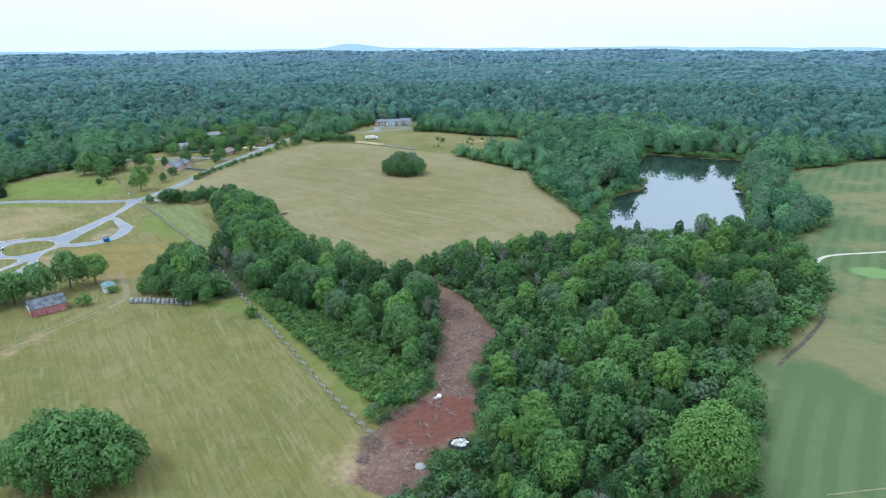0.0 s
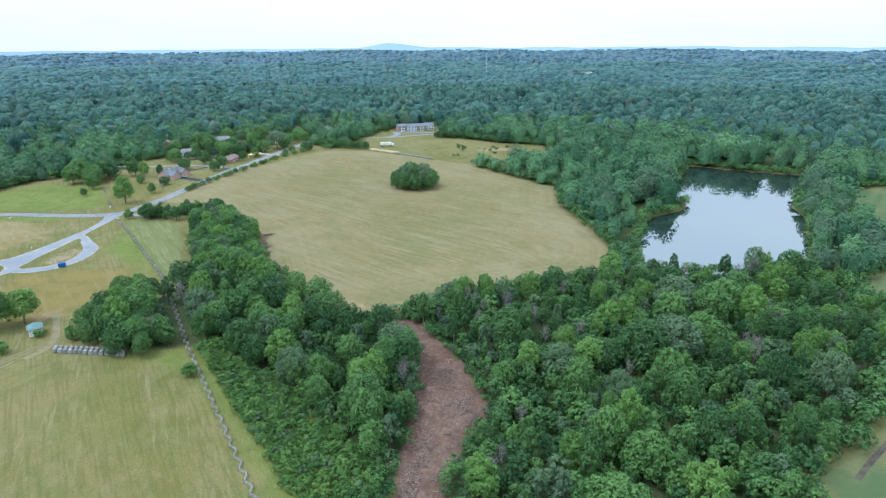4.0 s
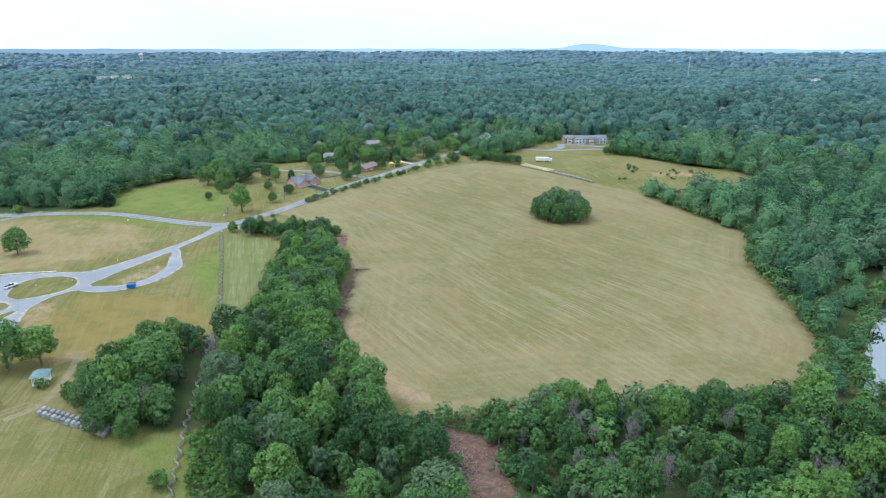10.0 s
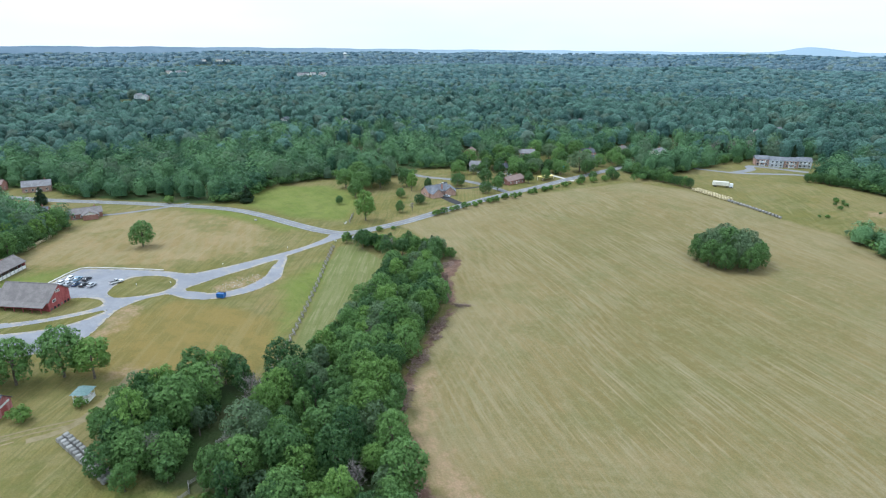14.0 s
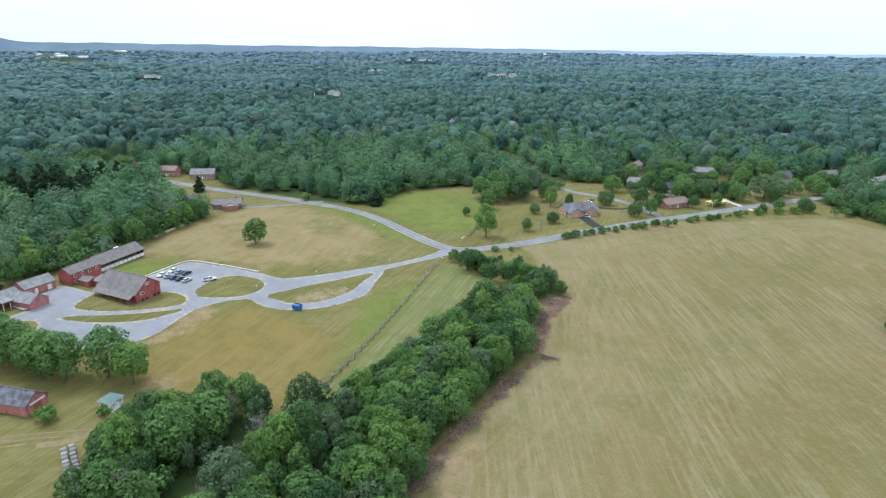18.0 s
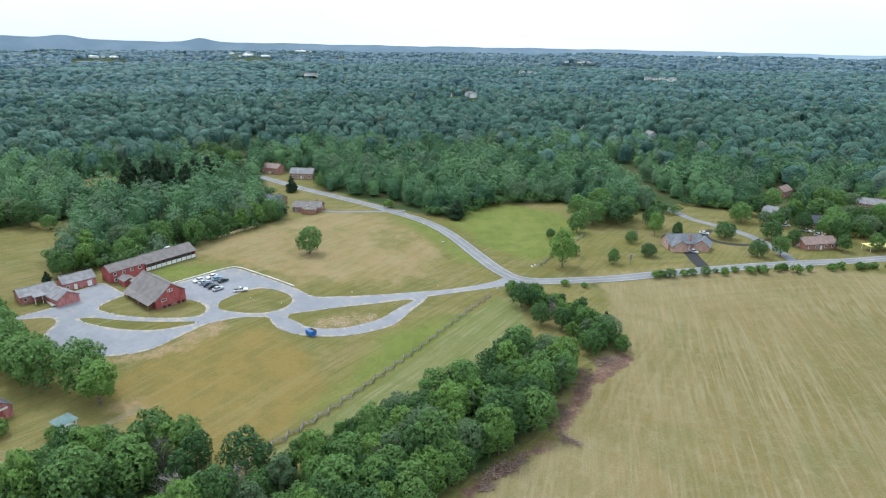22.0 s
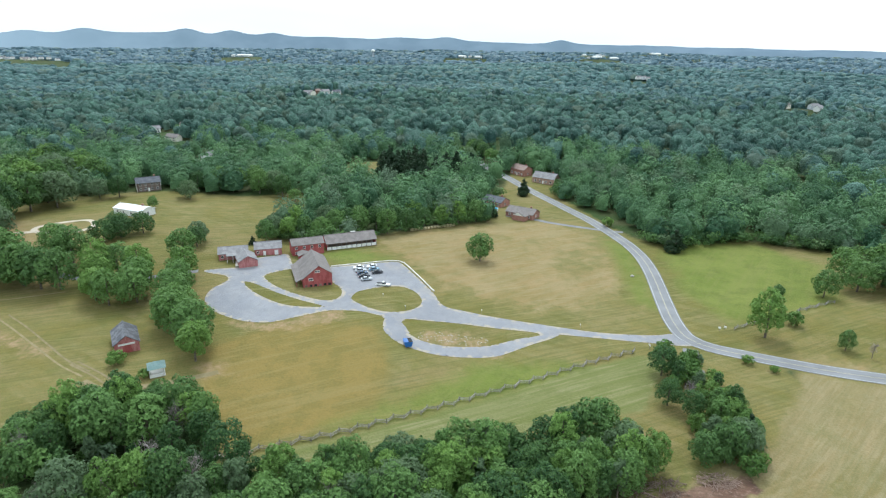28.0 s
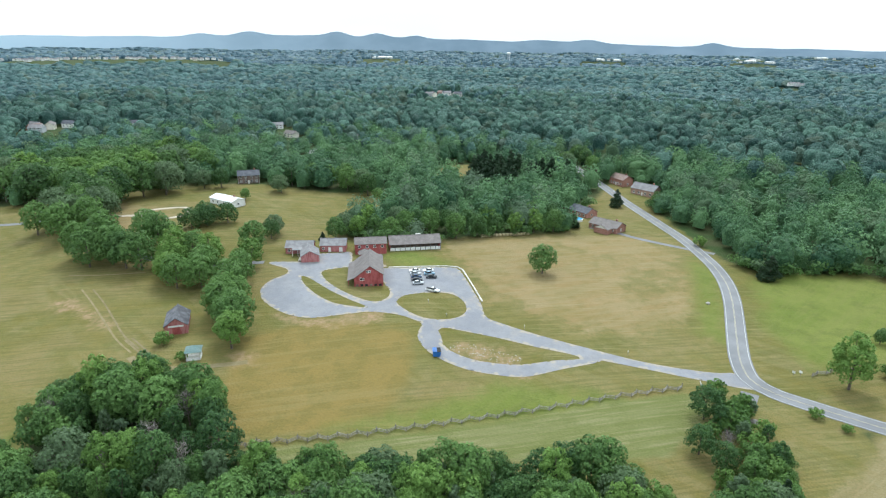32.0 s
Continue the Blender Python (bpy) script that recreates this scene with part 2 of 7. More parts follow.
RAILWOOD = mat_plain("grey_split_rails", (0.20, 0.185, 0.17), (0.32, 0.30, 0.28), 2.0, 0.9, vary=0.25)
HAY_NEW = mat_plain("straw_bale", (0.42, 0.35, 0.20), (0.52, 0.45, 0.28), 2.0, 0.95, vary=0.15)
HAY_OLD = mat_plain("weathered_bale", (0.23, 0.22, 0.20), (0.34, 0.325, 0.30), 2.0, 0.95, vary=0.2)
RUBBER = mat_plain("tyre_rubber", (0.02, 0.02, 0.02), (0.03, 0.03, 0.03), 3.0, 0.85)
BLUE = mat_plain("blue_plastic", (0.02, 0.11, 0.36), (0.03, 0.14, 0.42), 1.0, 0.45, spec=0.5)
STONE = mat_plain("field_stone", (0.26, 0.24, 0.21), (0.38, 0.36, 0.32), 1.5, 0.9, vary=0.2)
DITCH = mat_plain("dark_ditch_earth", (0.055, 0.045, 0.032), (0.10, 0.08, 0.055), 0.4, 0.95)
FAINT = mat_plain("worn_turf", (0.20, 0.18, 0.09), (0.26, 0.22, 0.12), 0.4, 0.95)
DEADWOOD = mat_plain("stripped_wood", (0.17, 0.115, 0.09), (0.28, 0.205, 0.165), 1.5, 0.9, vary=0.3)
POOL = mat_plain("pool_water", (0.05, 0.35, 0.60), (0.08, 0.42, 0.66), 0.8, 0.1, spec=0.5)
YELLOW = mat_plain("yellow_sheeting", (0.70, 0.55, 0.16), (0.74, 0.62, 0.24), 1.0, 0.6)
STEEL = mat_plain("galvanised_steel", (0.50, 0.52, 0.54), (0.60, 0.61, 0.62), 2.0, 0.45, 0.6)


def car_paint(name, c):
    k = Net(name)
    v = k.pos(space="object")
    col = k.mix(k.math("MULTIPLY", k.noise(v, 1.5), 0.25), c, tuple(x * 0.75 + 0.02 for x in c))
    return k.finish(col, 0.22, 0.0, None, spec=0.55)


CARWHITE = car_paint("white_car_paint", (0.75, 0.75, 0.74))
CARSILVER = car_paint("silver_car_paint", (0.42, 0.44, 0.46))
CARBLUE = car_paint("dark_blue_car_paint", (0.03, 0.06, 0.12))
CARBLACK = car_paint("black_car_paint", (0.02, 0.022, 0.028))
CARTEAL = car_paint("pale_blue_car_paint", (0.22, 0.33, 0.42))


def mat_asphalt():
    k = Net("worn_asphalt")
    v = k.pos()
    c = k.mix(k.noise(v, 0.12), (0.160, 0.160, 0.166), (0.208, 0.208, 0.214))
    c = k.mix(k.math("MULTIPLY", k.noise(v, 1.5), 0.4), c, (0.16, 0.16, 0.165))
    return k.finish(c, 0.85, 0, k.noise(v, 14, 2), 0.3, 0.02)


def mat_gravel():
    k = Net("grey_gravel")
    v = k.pos()
    c = k.mix(k.noise(v, 0.07), (0.192, 0.194, 0.216), (0.232, 0.234, 0.254))
    c = k.mix(k.math("MULTIPLY", k.noise(v, 0.16, 4), 0.28), c, (0.29, 0.28, 0.27))
    c = k.mix(k.math("MULTIPLY", k.noise(v, 0.05, 5, 0.65, 0.56, 0.66), 0.3), c, (0.33, 0.285, 0.235))
    edge = k.span(k.math("ADD", k.attr("rim"), k.math("MULTIPLY", k.noise(v, 0.35, 4), 2.2)), 2.2, 0.9)
    c = k.mix(k.math("MULTIPLY", edge, 0.75), c, (0.40, 0.335, 0.24))
    c = k.mix(k.math("MULTIPLY", k.noise(v, 0.5, 5, 0.7, 0.46, 0.66), 0.4), c, (0.165, 0.165, 0.175))
    c = k.mix(k.math("MULTIPLY", k.noise(v, 3.5, 2), 0.3), c, (0.20, 0.20, 0.20))
    return k.finish(c, 0.92, 0, k.noise(v, 9, 2), 0.5, 0.04)


def mat_sand():
    k = Net("pale_gravel_path")
    v = k.pos()
    c = k.mix(k.noise(v, 0.3), (0.36, 0.31, 0.24), (0.44, 0.38, 0.30))
    return k.finish(c, 0.95, 0, k.noise(v, 8, 2), 0.4, 0.03)


ASPHALT, GRAVEL, SANDPATH = mat_asphalt(), mat_gravel(), mat_sand()
RUT = mat_plain("dry_rut_grass", (0.185, 0.150, 0.072), (0.235, 0.190, 0.105), 0.4, 0.95)
BOARD_OLD = mat_boards("dark_weathered_siding", (0.09, 0.065, 0.055), (0.15, 0.11, 0.095), 0.2, axis=(0, 0, 1))
LINE_WHITE = mat_plain("white_road_paint", (0.46, 0.46, 0.45), (0.36, 0.36, 0.355), 0.3, 0.7, vary=0.0)
LINE_YELLOW = mat_plain("yellow_road_paint", (0.42, 0.37, 0.26), (0.36, 0.33, 0.26), 0.3, 0.7, vary=0.0)


def mat_ground():
    """Meadow, hayfield, fairway, bare earth and woodland floor, each within its own plot."""
    k = Net("ground_cover")
    v = k.pos()
    big, mid, fine = k.noise(v, 0.014, 4), k.noise(v, 0.07, 4), k.noise(v, 0.6, 3)
    tiny = k.noise(v, 2.5, 2)
    rag = k.math("MULTIPLY", k.math("SUBTRACT", k.noise(v, 0.16, 5, 0.65, 0.2, 0.8), 0.5), 7.0)

    def inside(name, soft=1.2, shake=1.0, shift=0.0):
        d = k.math("ADD", k.attr(name), k.math("ADD", k.math("MULTIPLY", rag, shake), shift))
        return k.span(d, -soft, soft)

    def streaks(angle, along, across, lo=0.35, hi=0.65):
        return k.noise(k.pos((across, along, 1), angle), 1.0, 3, 0.5, lo, hi)

    lawn = k.mix(mid, (0.149, 0.124, 0.031), (0.115, 0.107, 0.027))
    lawn = k.mix(k.math("MULTIPLY", big, 0.7), lawn, (0.200, 0.158, 0.060))
    lawn = k.mix(k.math("MULTIPLY", k.math("MULTIPLY", streaks(20, 0.02, 0.3), k.noise(v, 0.03, 3)), 0.5), lawn, (0.225, 0.185, 0.090))
    lawn = k.mix(k.math("MULTIPLY", streaks(-36, 0.01, 0.25), 0.22), lawn, (0.150, 0.150, 0.052))
    lawn = k.mix(k.math("MULTIPLY", k.noise(v, 0.22, 5, 0.7, 0.45, 0.68), 0.35), lawn, (0.080, 0.105, 0.024))
    lawn = k.mix(k.math("MULTIPLY", k.noise(v, 0.033, 5, 0.65, 0.5, 0.66), 0.6), lawn, (0.215, 0.165, 0.075))
    lawn = k.mix(k.math("MULTIPLY", k.noise(v, 0.13, 6, 0.72, 0.5, 0.68), 0.45), lawn, (0.215, 0.175, 0.085))
    lawn = k.mix(k.math("MULTIPLY", streaks(-36, 0.03, 0.9, 0.46, 0.6), 0.35), lawn, (0.085, 0.090, 0.022))
    lawn = k.mix(k.math("MULTIPLY", k.math("MULTIPLY", streaks(-28, 0.03, 0.7, 0.54, 0.66), mid), 0.5), lawn, (0.235, 0.198, 0.090))
    # dry meadow plots
    dry = k.mix(mid, (0.252, 0.176, 0.082), (0.205, 0.155, 0.060))
    dry = k.mix(k.math("MULTIPLY", k.noise(v, 0.05, 5, 0.65, 0.45, 0.65), 0.6), dry, (0.275, 0.205, 0.105))
    dry = k.mix(k.math("MULTIPLY", k.noise(v, 0.3, 5, 0.7, 0.46, 0.68), 0.4), dry, (0.125, 0.120, 0.040))
    dry = k.mix(k.math("MULTIPLY", streaks(-50, 0.02, 0.30, 0.42, 0.6), 0.45), dry, (0.255, 0.205, 0.110))
    dry = k.mix(k.math("MULTIPLY", streaks(-35, 0.04, 0.9, 0.52, 0.64), 0.4), dry, (0.300, 0.240, 0.135))
    dry = k.mix(k.math("MULTIPLY", k.noise(v, 0.028, 5, 0.6, 0.52, 0.64), 0.6), dry, (0.120, 0.122, 0.036))
    c = k.mix(k.math("MULTIPLY", inside("dry", 6, 2.0), 0.9), lawn, dry)
    # olive-brown patch before the drive
    tanned = k.mix(k.noise(v, 0.1, 5, 0.65, 0.42, 0.62), (0.205, 0.147, 0.045), (0.165, 0.128, 0.037))
    tanned = k.mix(k.math("MULTIPLY", streaks(-40, 0.03, 0.6, 0.5, 0.64), 0.4), tanned, (0.235, 0.185, 0.080))
    c = k.mix(k.math("MULTIPLY", inside("mown", 2.5, 0.4), 0.9), c, tanned)
    # lush plots
    lush = k.mix(mid, (0.118, 0.152, 0.027), (0.158, 0.180, 0.039))
    lush = k.mix(k.math("MULTIPLY", k.noise(v, 0.16, 6, 0.7, 0.46, 0.64), 0.5), lush, (0.078, 0.104, 0.020))
    lush = k.mix(k.math("MULTIPLY", streaks(-70, 0.03, 0.45, 0.48, 0.62), 0.35), lush, (0.165, 0.172, 0.050))
    c = k.mix(k.math("MULTIPLY", inside("lush", 6, 1.0), 0.85), c, lush)
    # hayfield, cut round its edge and then straight across
    d = k.attr("hay")
    hay = k.mix(k.math("ADD", k.math("MULTIPLY", big, 0.6), k.math("MULTIPLY", mid, 0.4)), (0.156, 0.123, 0.043), (0.210, 0.154, 0.067))
    st = k.mix(k.span(d, 14, 40), streaks(0, 0.02, 0.02), streaks(-60, 0.012, 0.75, 0.50, 0.64))
    ring = k.n("CombineXYZ")
    k.link(k.math("MULTIPLY", d, 0.30), ring.inputs[0])
    rings = k.noise(ring.outputs[0], 1.0, 3, 0.6, 0.36, 0.64)
    keep = k.math("MULTIPLY", k.span(d, 46, 20), 0.5)
    hay = k.mix(k.math("MULTIPLY", st, 0.34), hay, (0.262, 0.218, 0.128))
    hay = k.mix(k.math("MULTIPLY", k.math("MULTIPLY", streaks(-57, 0.016, 1.05, 0.56, 0.66), k.noise(v, 0.02, 4, 0.6, 0.42, 0.6)), 0.5), hay, (0.320, 0.262, 0.155))
    hay = k.mix(k.math("MULTIPLY", k.math("MULTIPLY", streaks(-54, 0.02, 0.8, 0.46, 0.60), k.noise(v, 0.025, 3)), 0.55), hay, (0.265, 0.222, 0.130))
    hay = k.mix(k.math("MULTIPLY", rings, keep), hay, (0.270, 0.205, 0.110))
    hay = k.mix(k.math("MULTIPLY", k.math("MULTIPLY", mid, streaks(-60, 0.015, 0.2)), 0.22), hay, (0.125, 0.132, 0.042))
    hay = k.mix(k.math("MULTIPLY", k.noise(v, 0.045, 5, 0.6, 0.48, 0.66), 0.42), hay, (0.128, 0.124, 0.041))
    hay = k.mix(k.math("MULTIPLY", streaks(-60, 0.05, 1.3, 0.38, 0.62), 0.24), hay, (0.120, 0.118, 0.048))
    hay = k.mix(k.math("MULTIPLY", k.noise(v, 0.35, 5, 0.7, 0.45, 0.7), 0.35), hay, (0.250, 0.215, 0.125))
    c = k.mix(inside("hay", 2.0, 0.5), c, hay)
    # mown strip beside the fence
    cut = k.mix(streaks(-38.5, 0.02, 0.5, 0.40, 0.62), (0.136, 0.146, 0.046), (0.172, 0.170, 0.070))
    cut = k.mix(k.math("MULTIPLY", streaks(-37, 0.05, 1.1, 0.54, 0.66), 0.6), cut, (0.230, 0.214, 0.110))
    cut = k.mix(k.math("MULTIPLY", k.noise(v, 0.12, 5, 0.65, 0.48, 0.64), 0.4), cut, (0.112, 0.128, 0.036))
    c = k.mix(inside("cut", 1.5, 0.3), c, cut)
    # fairway
    turned = k.n("SeparateXYZ")
    k.link(k.pos((1, 1, 1), 35), turned.inputs[0])
    sway = k.math("ADD", turned.outputs[0], k.math("MULTIPLY", k.noise(v, 0.03, 2, 0.5, 0.2, 0.8), 1.6))
    mow = k.math("MULTIPLY", k.span(k.math("SINE", k.math("MULTIPLY", sway, 0.78)), -0.6, 0.6), k.noise(v, 0.018, 3, 0.5, 0.3, 0.5))
    fw = k.mix(mow, (0.080, 0.110, 0.044), (0.098, 0.130, 0.054))
    fw = k.mix(k.math("MULTIPLY", k.noise(v, 0.022, 5, 0.6, 0.46, 0.62), 0.8), fw, (0.190, 0.160, 0.074))
    fw = k.mix(k.math("MULTIPLY", k.noise(v, 0.25, 5, 0.7, 0.44, 0.68), 0.3), fw, (0.075, 0.100, 0.034))
    c = k.mix(inside("fairway", 4, 0.5), c, fw)
    c = k.mix(inside("green", 1.5, 0.1), c, (0.150, 0.215, 0.072))
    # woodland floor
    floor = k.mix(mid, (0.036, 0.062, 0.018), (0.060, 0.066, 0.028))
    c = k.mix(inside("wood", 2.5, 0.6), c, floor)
    # scrubbed and stripped earth
    earth = k.mix(mid, (0.135, 0.072, 0.052), (0.180, 0.110, 0.082))
    earth = k.mix(k.math("MULTIPLY", k.noise(v, 0.35, 5), 0.75), earth, (0.100, 0.054, 0.041))
    earth = k.mix(k.math("MULTIPLY", streaks(8, 0.10, 0.9, 0.5, 0.64), 0.5), earth, (0.085, 0.050, 0.038))
    earth = k.mix(k.math("MULTIPLY", k.noise(v, 0.9, 4, 0.6, 0.52, 0.64), 0.45), earth, (0.240, 0.165, 0.128))
    c = k.mix(inside("earth", 0.8, 0.45, 1.2), c, earth)
    red = k.mix(fine, (0.150, 0.055, 0.040), (0.115, 0.043, 0.033))
    c = k.mix(inside("redclay", 2.0, 0.7), c, red)
    tan = k.mix(mid, (0.330, 0.220, 0.140), (0.280, 0.195, 0.110))
    c = k.mix(k.math("MULTIPLY", inside("scrape", 3.5, 1.3), k.math("ADD", 0.35, k.math("MULTIPLY", fine, 0.55))), c, tan)
    c = k.mix(k.math("MULTIPLY", tiny, 0.22), c, (0.05, 0.06, 0.02))
    return k.finish(c, 0.95, 0, k.noise(v, 1.1, 4), 0.5, 0.25, spec=0.12)


def mat_water():
    k = Net("still_pond_water")
    v = k.pos()
    c = k.mix(k.noise(v, 0.03), (0.014, 0.022, 0.022), (0.020, 0.030, 0.028))
    m = k.finish(c, 0.03, 0, k.noise(v, 0.8, 2), 0.015, 0.02, spec=1.0)
    next(n for n in m.node_tree.nodes if n.type == "BSDF_PRINCIPLED").inputs["IOR"].default_value = 2.4
    return m


GROUND, WATER = mat_ground(), mat_water()


# ---- helpers for building ----
def P(*v):
    return [tuple(p) for p in v]


def mesh_np(name, verts, faces, mats, smooth=False, mat_index=None, **attrs):
    """A mesh from arrays: verts (n,3), faces (m,3) or (m,4)."""
    verts, faces = np.asarray(verts, np.float32), np.asarray(faces, np.int32)
    me = bpy.data.meshes.new(name)
    k = faces.shape[1]
    me.vertices.add(len(verts))
    me.vertices.foreach_set("co", verts.ravel())
    me.loops.add(faces.size)
    me.loops.foreach_set("vertex_index", faces.ravel())
    me.polygons.add(len(faces))
    me.polygons.foreach_set("loop_start", np.arange(0, faces.size, k, dtype=np.int32))
    if mat_index is not None:
        me.polygons.foreach_set("material_index", np.asarray(mat_index, np.int32))
    for key, (dom, val) in attrs.items():
        me.attributes.new(key, "FLOAT", dom).data.foreach_set("value", np.asarray(val, np.float32))
    for m in mats if isinstance(mats, (list, tuple)) else [mats]:
        me.materials.append(m)
    me.update(calc_edges=True)
    if smooth:
        me.polygons.foreach_set("use_smooth", np.ones(len(faces), bool))
    return me


def part(name, bm, material, parent, label=""):
    me = bm if isinstance(bm, bpy.types.Mesh) else bpy.data.meshes.new(name)
    if me is not bm:
        bm.to_mesh(me)
        bm.free()
        me.materials.append(material)
    ob = new(name, me)
    ob.parent = parent
    if label:
        tagged(ob, label)
    return ob


def thing(name, m, label, category, group="", kind=""):
    ob = new(name)
    ob.matrix_world = m
    return tagged(ob, label, category, group, kind)


def sdf(poly, x, y):
    """Signed distance to a closed outline, positive inside."""
    x, y = np.asarray(x, float), np.asarray(y, float)
    best, ins = np.full(x.shape, 1e18), np.zeros(x.shape, bool)
    for (ax, ay), (bx, by) in zip(poly, poly[1:] + poly[:1]):
        ex, ey = bx - ax, by - ay
        t = np.clip(((x - ax) * ex + (y - ay) * ey) / (ex * ex + ey * ey + 1e-9), 0, 1)
        best = np.minimum(best, (x - ax - t * ex) ** 2 + (y - ay - t * ey) ** 2)
        cross = ((ay > y) != (by > y)) & (x < (bx - ax) * (y - ay) / (by - ay + 1e-12) + ax)
        ins ^= cross
    return np.where(ins, 1, -1) * np.sqrt(best)


def smooth_line(pts, step=2.0, closed=False):
    """A Catmull-Rom line through the points, sampled every step metres."""
    pts = [np.array(p, float) for p in pts]
    q = [pts[-1]] + pts + pts[:2] if closed else [2 * pts[0] - pts[1]] + pts + [2 * pts[-1] - pts[-2]]
    out = []
    for a, b, c, d in zip(q, q[1:], q[2:], q[3:]):
        n = max(2, int(np.linalg.norm(c - b) / step))
        for i in range(n):
            t = i / n
            out.append(0.5 * (2 * b + (c - a) * t + (2 * a - 5 * b + 4 * c - d) * t * t + (3 * b - a - 3 * c + d) * t ** 3))
    if not closed:
        out.append(pts[-1])
    return np.array(out)


# ---- the lie of the land ----
HEIGHTS = np.array([
    (-212, 268, -5.0), (-262, 268, -5.3), (-220, 235, -4.0), (-245, 237, -5.3), (-224, 313, -8.2), (-189, 260, -11.0), (-235, 290, -6.5), (-205, 290, -7.0),
    (-216, 401, -10.6), (-182, 314, -11), (-145, 247, -9.5), (-194, 389, -10.5), (-33, 492, -12), (-77, 638, -6), (-266, 325, -9.2),
    (-212, 503, -7), (-84, 780, -8), (-358, 344, -11), (-153, 226, -9.5), (-300, 130, -1), (-245, 145, 0.0), (-130, 234, -11), (-77, 231, -13),
    (-20, 160, -17), (8, 155, -18.5), (0, 182, -19), (20, 205, -18), (-35, 260, -15), (120, 330, -20), (200, 450, -20),
    (150, 230, -17), (180, 130, -17), (-120, 100, -10), (-148, 331, -12.5), (0, 400, -13), (-100, 430, -9), (-600, 300, -8),
    (0, 1200, -2), (-800, 900, -2), (700, 900, -4), (600, 300, -10)], float)
POND_Z = -20.2


# low cleared rises that carry far settlements: x, y, height, radius, dwellings
MOUNDS = [(-1186, -1569, 14, 130, 14), (-1300, -1585, 14, 130, 14), (-1420, -1572, 14, 130, 14), (-1540, -1520, 14, 130, 14), (-1650, -1440, 14, 120, 14), (-1668, -1290, 14, 110, 14), (-1180, 1205, 10, 85, 9), (-1500, 1035, 9, 75, 5),
          (-2180, 1573, 14, 110, 5), (-3925, 723, 20, 140, 5), (-2939, 402, 18, 120, 6), (-2350, -999, 15, 120, 6), (-2849, -183, 12, 120, 4), (-3467, 374, 14, 120, 4), (-940, 650, 5, 50, 3), (-950, -42, 3, 60, 6), (271, 1615, 8, 70, 4),
          (-410, -222, -1, 50, 5), (-1494, 472, 8, 60, 3)]


def ground_z(x, y):
    x, y = np.asarray(x, float), np.asarray(y, float)
    top, low = np.zeros(x.shape), np.zeros(x.shape)
    for a, b, h in HEIGHTS:
        w = 1 / ((x - a) ** 2 + (y - b) ** 2 + 38.0 ** 2) ** 2
        top, low = top + w * h, low + w
    r = np.hypot(x + 50, y - 350)
    far = np.clip((r - 900) / 3500, 0, 1)
    roll = 5.0 * np.sin(x / 330 + 1.3) * np.sin(y / 410 + 0.4) + 4.0 * np.sin(x / 170 + y / 240) + 4.0 * np.sin(x / 97 - y / 131 + 2 * np.sin(y / 300))
    z = top / low + far * 6 + np.clip((r - 550) / 600, 0, 1) * roll
    for a, b, h, q, _ in MOUNDS:
        g = np.exp(-((x - a) ** 2 + (y - b) ** 2) / (1.3 * q) ** 2)
        z = z * (1 - g) + h * g
    z = z + np.where(r < 600, 0.35 * np.sin(x / 17 + 0.7 * np.sin(y / 23)) * np.sin(y / 19), 0)
    d = sdf(POND, x, y)
    return np.where(d > -14, np.minimum(z, POND_Z + 0.05 + np.clip(-d, -3, 14) * 0.12), z)


def gz(x, y):
    return float(ground_z(np.array([x]), np.array([y]))[0])


HAY = P((-34, 280), (-56, 291), (-71, 302), (-80, 312), (-90, 337), (-102, 367), (-128, 392), (-150, 420), (-193, 440), (-186, 482), (-176, 541),
        (-133, 620), (-86, 614), (-26, 585), (5, 577), (45, 530), (71, 507), (68, 451), (80, 410), (88, 381), (84, 358), (73, 336), (47, 320), (11, 305), (-22, 284))
WEST = P((-15, 125), (-22, 156), (-80, 236), (-125, 232), (-150, 245), (-148, 280), (-118, 290), (-142, 322), (-160, 385), (-185, 420), (-203, 436),
         (-190, 482), (-180, 540), (-170, 620), (-215, 640), (-268, 581), (-290, 560), (-270, 538), (-320, 485), (-329, 451), (-308, 412), (-325, 392),
         (-372, 367), (-408, 350), (-450, 345), (-470, 318), (-420, 318), (-360, 315), (-332, 318), (-300, 290), (-270, 266), (-262, 240), (-260, 224), (-268, 214), (-321, 220),
         (-346, 202), (-320, 171), (-318, 156), (-318, 129), (-296, 86), (-250, 60), (-218, 22), (-190, -10), (-150, -60), (-20, -60))
NORTH = P((-130, 616), (-110, 690), (-100, 760), (-85, 792), (-30, 792), (-25, 740), (-35, 712), (20, 683), (74, 669), (100, 640), (60, 585), (8, 575), (-26, 584))
GOLF = P((50, 40), (77, 127), (101, 174), (109, 196), (127, 208), (154, 233), (179, 271), (194, 335), (236, 369), (262, 443), (271, 520), (374, 555), (560, 560), (560, -60), (50, -60))
POND = P((96, 352), (108, 400), (125, 449), (151, 468), (163, 490), (150, 503), (182, 577), (206, 628), (231, 613), (275, 592), (296, 588), (255, 530), (230, 481), (226, 453), (186, 362), (140, 345))
EARTH = P((-27, 276), (-8, 275), (10, 245), (20, 220), (13, 202), (7, 190), (10, 176), (8, 157), (-5, 146), (-6, 134), (-14, 128), (-25, 134), (-24, 146),
          (-17, 163), (-9, 171), (-3, 179), (-3, 194), (-2, 210), (-1, 234), (-12, 261))
VERGE = P((-190, 528), (-172, 545), (-128, 628), (-138, 645), (-158, 650), (-182, 640))
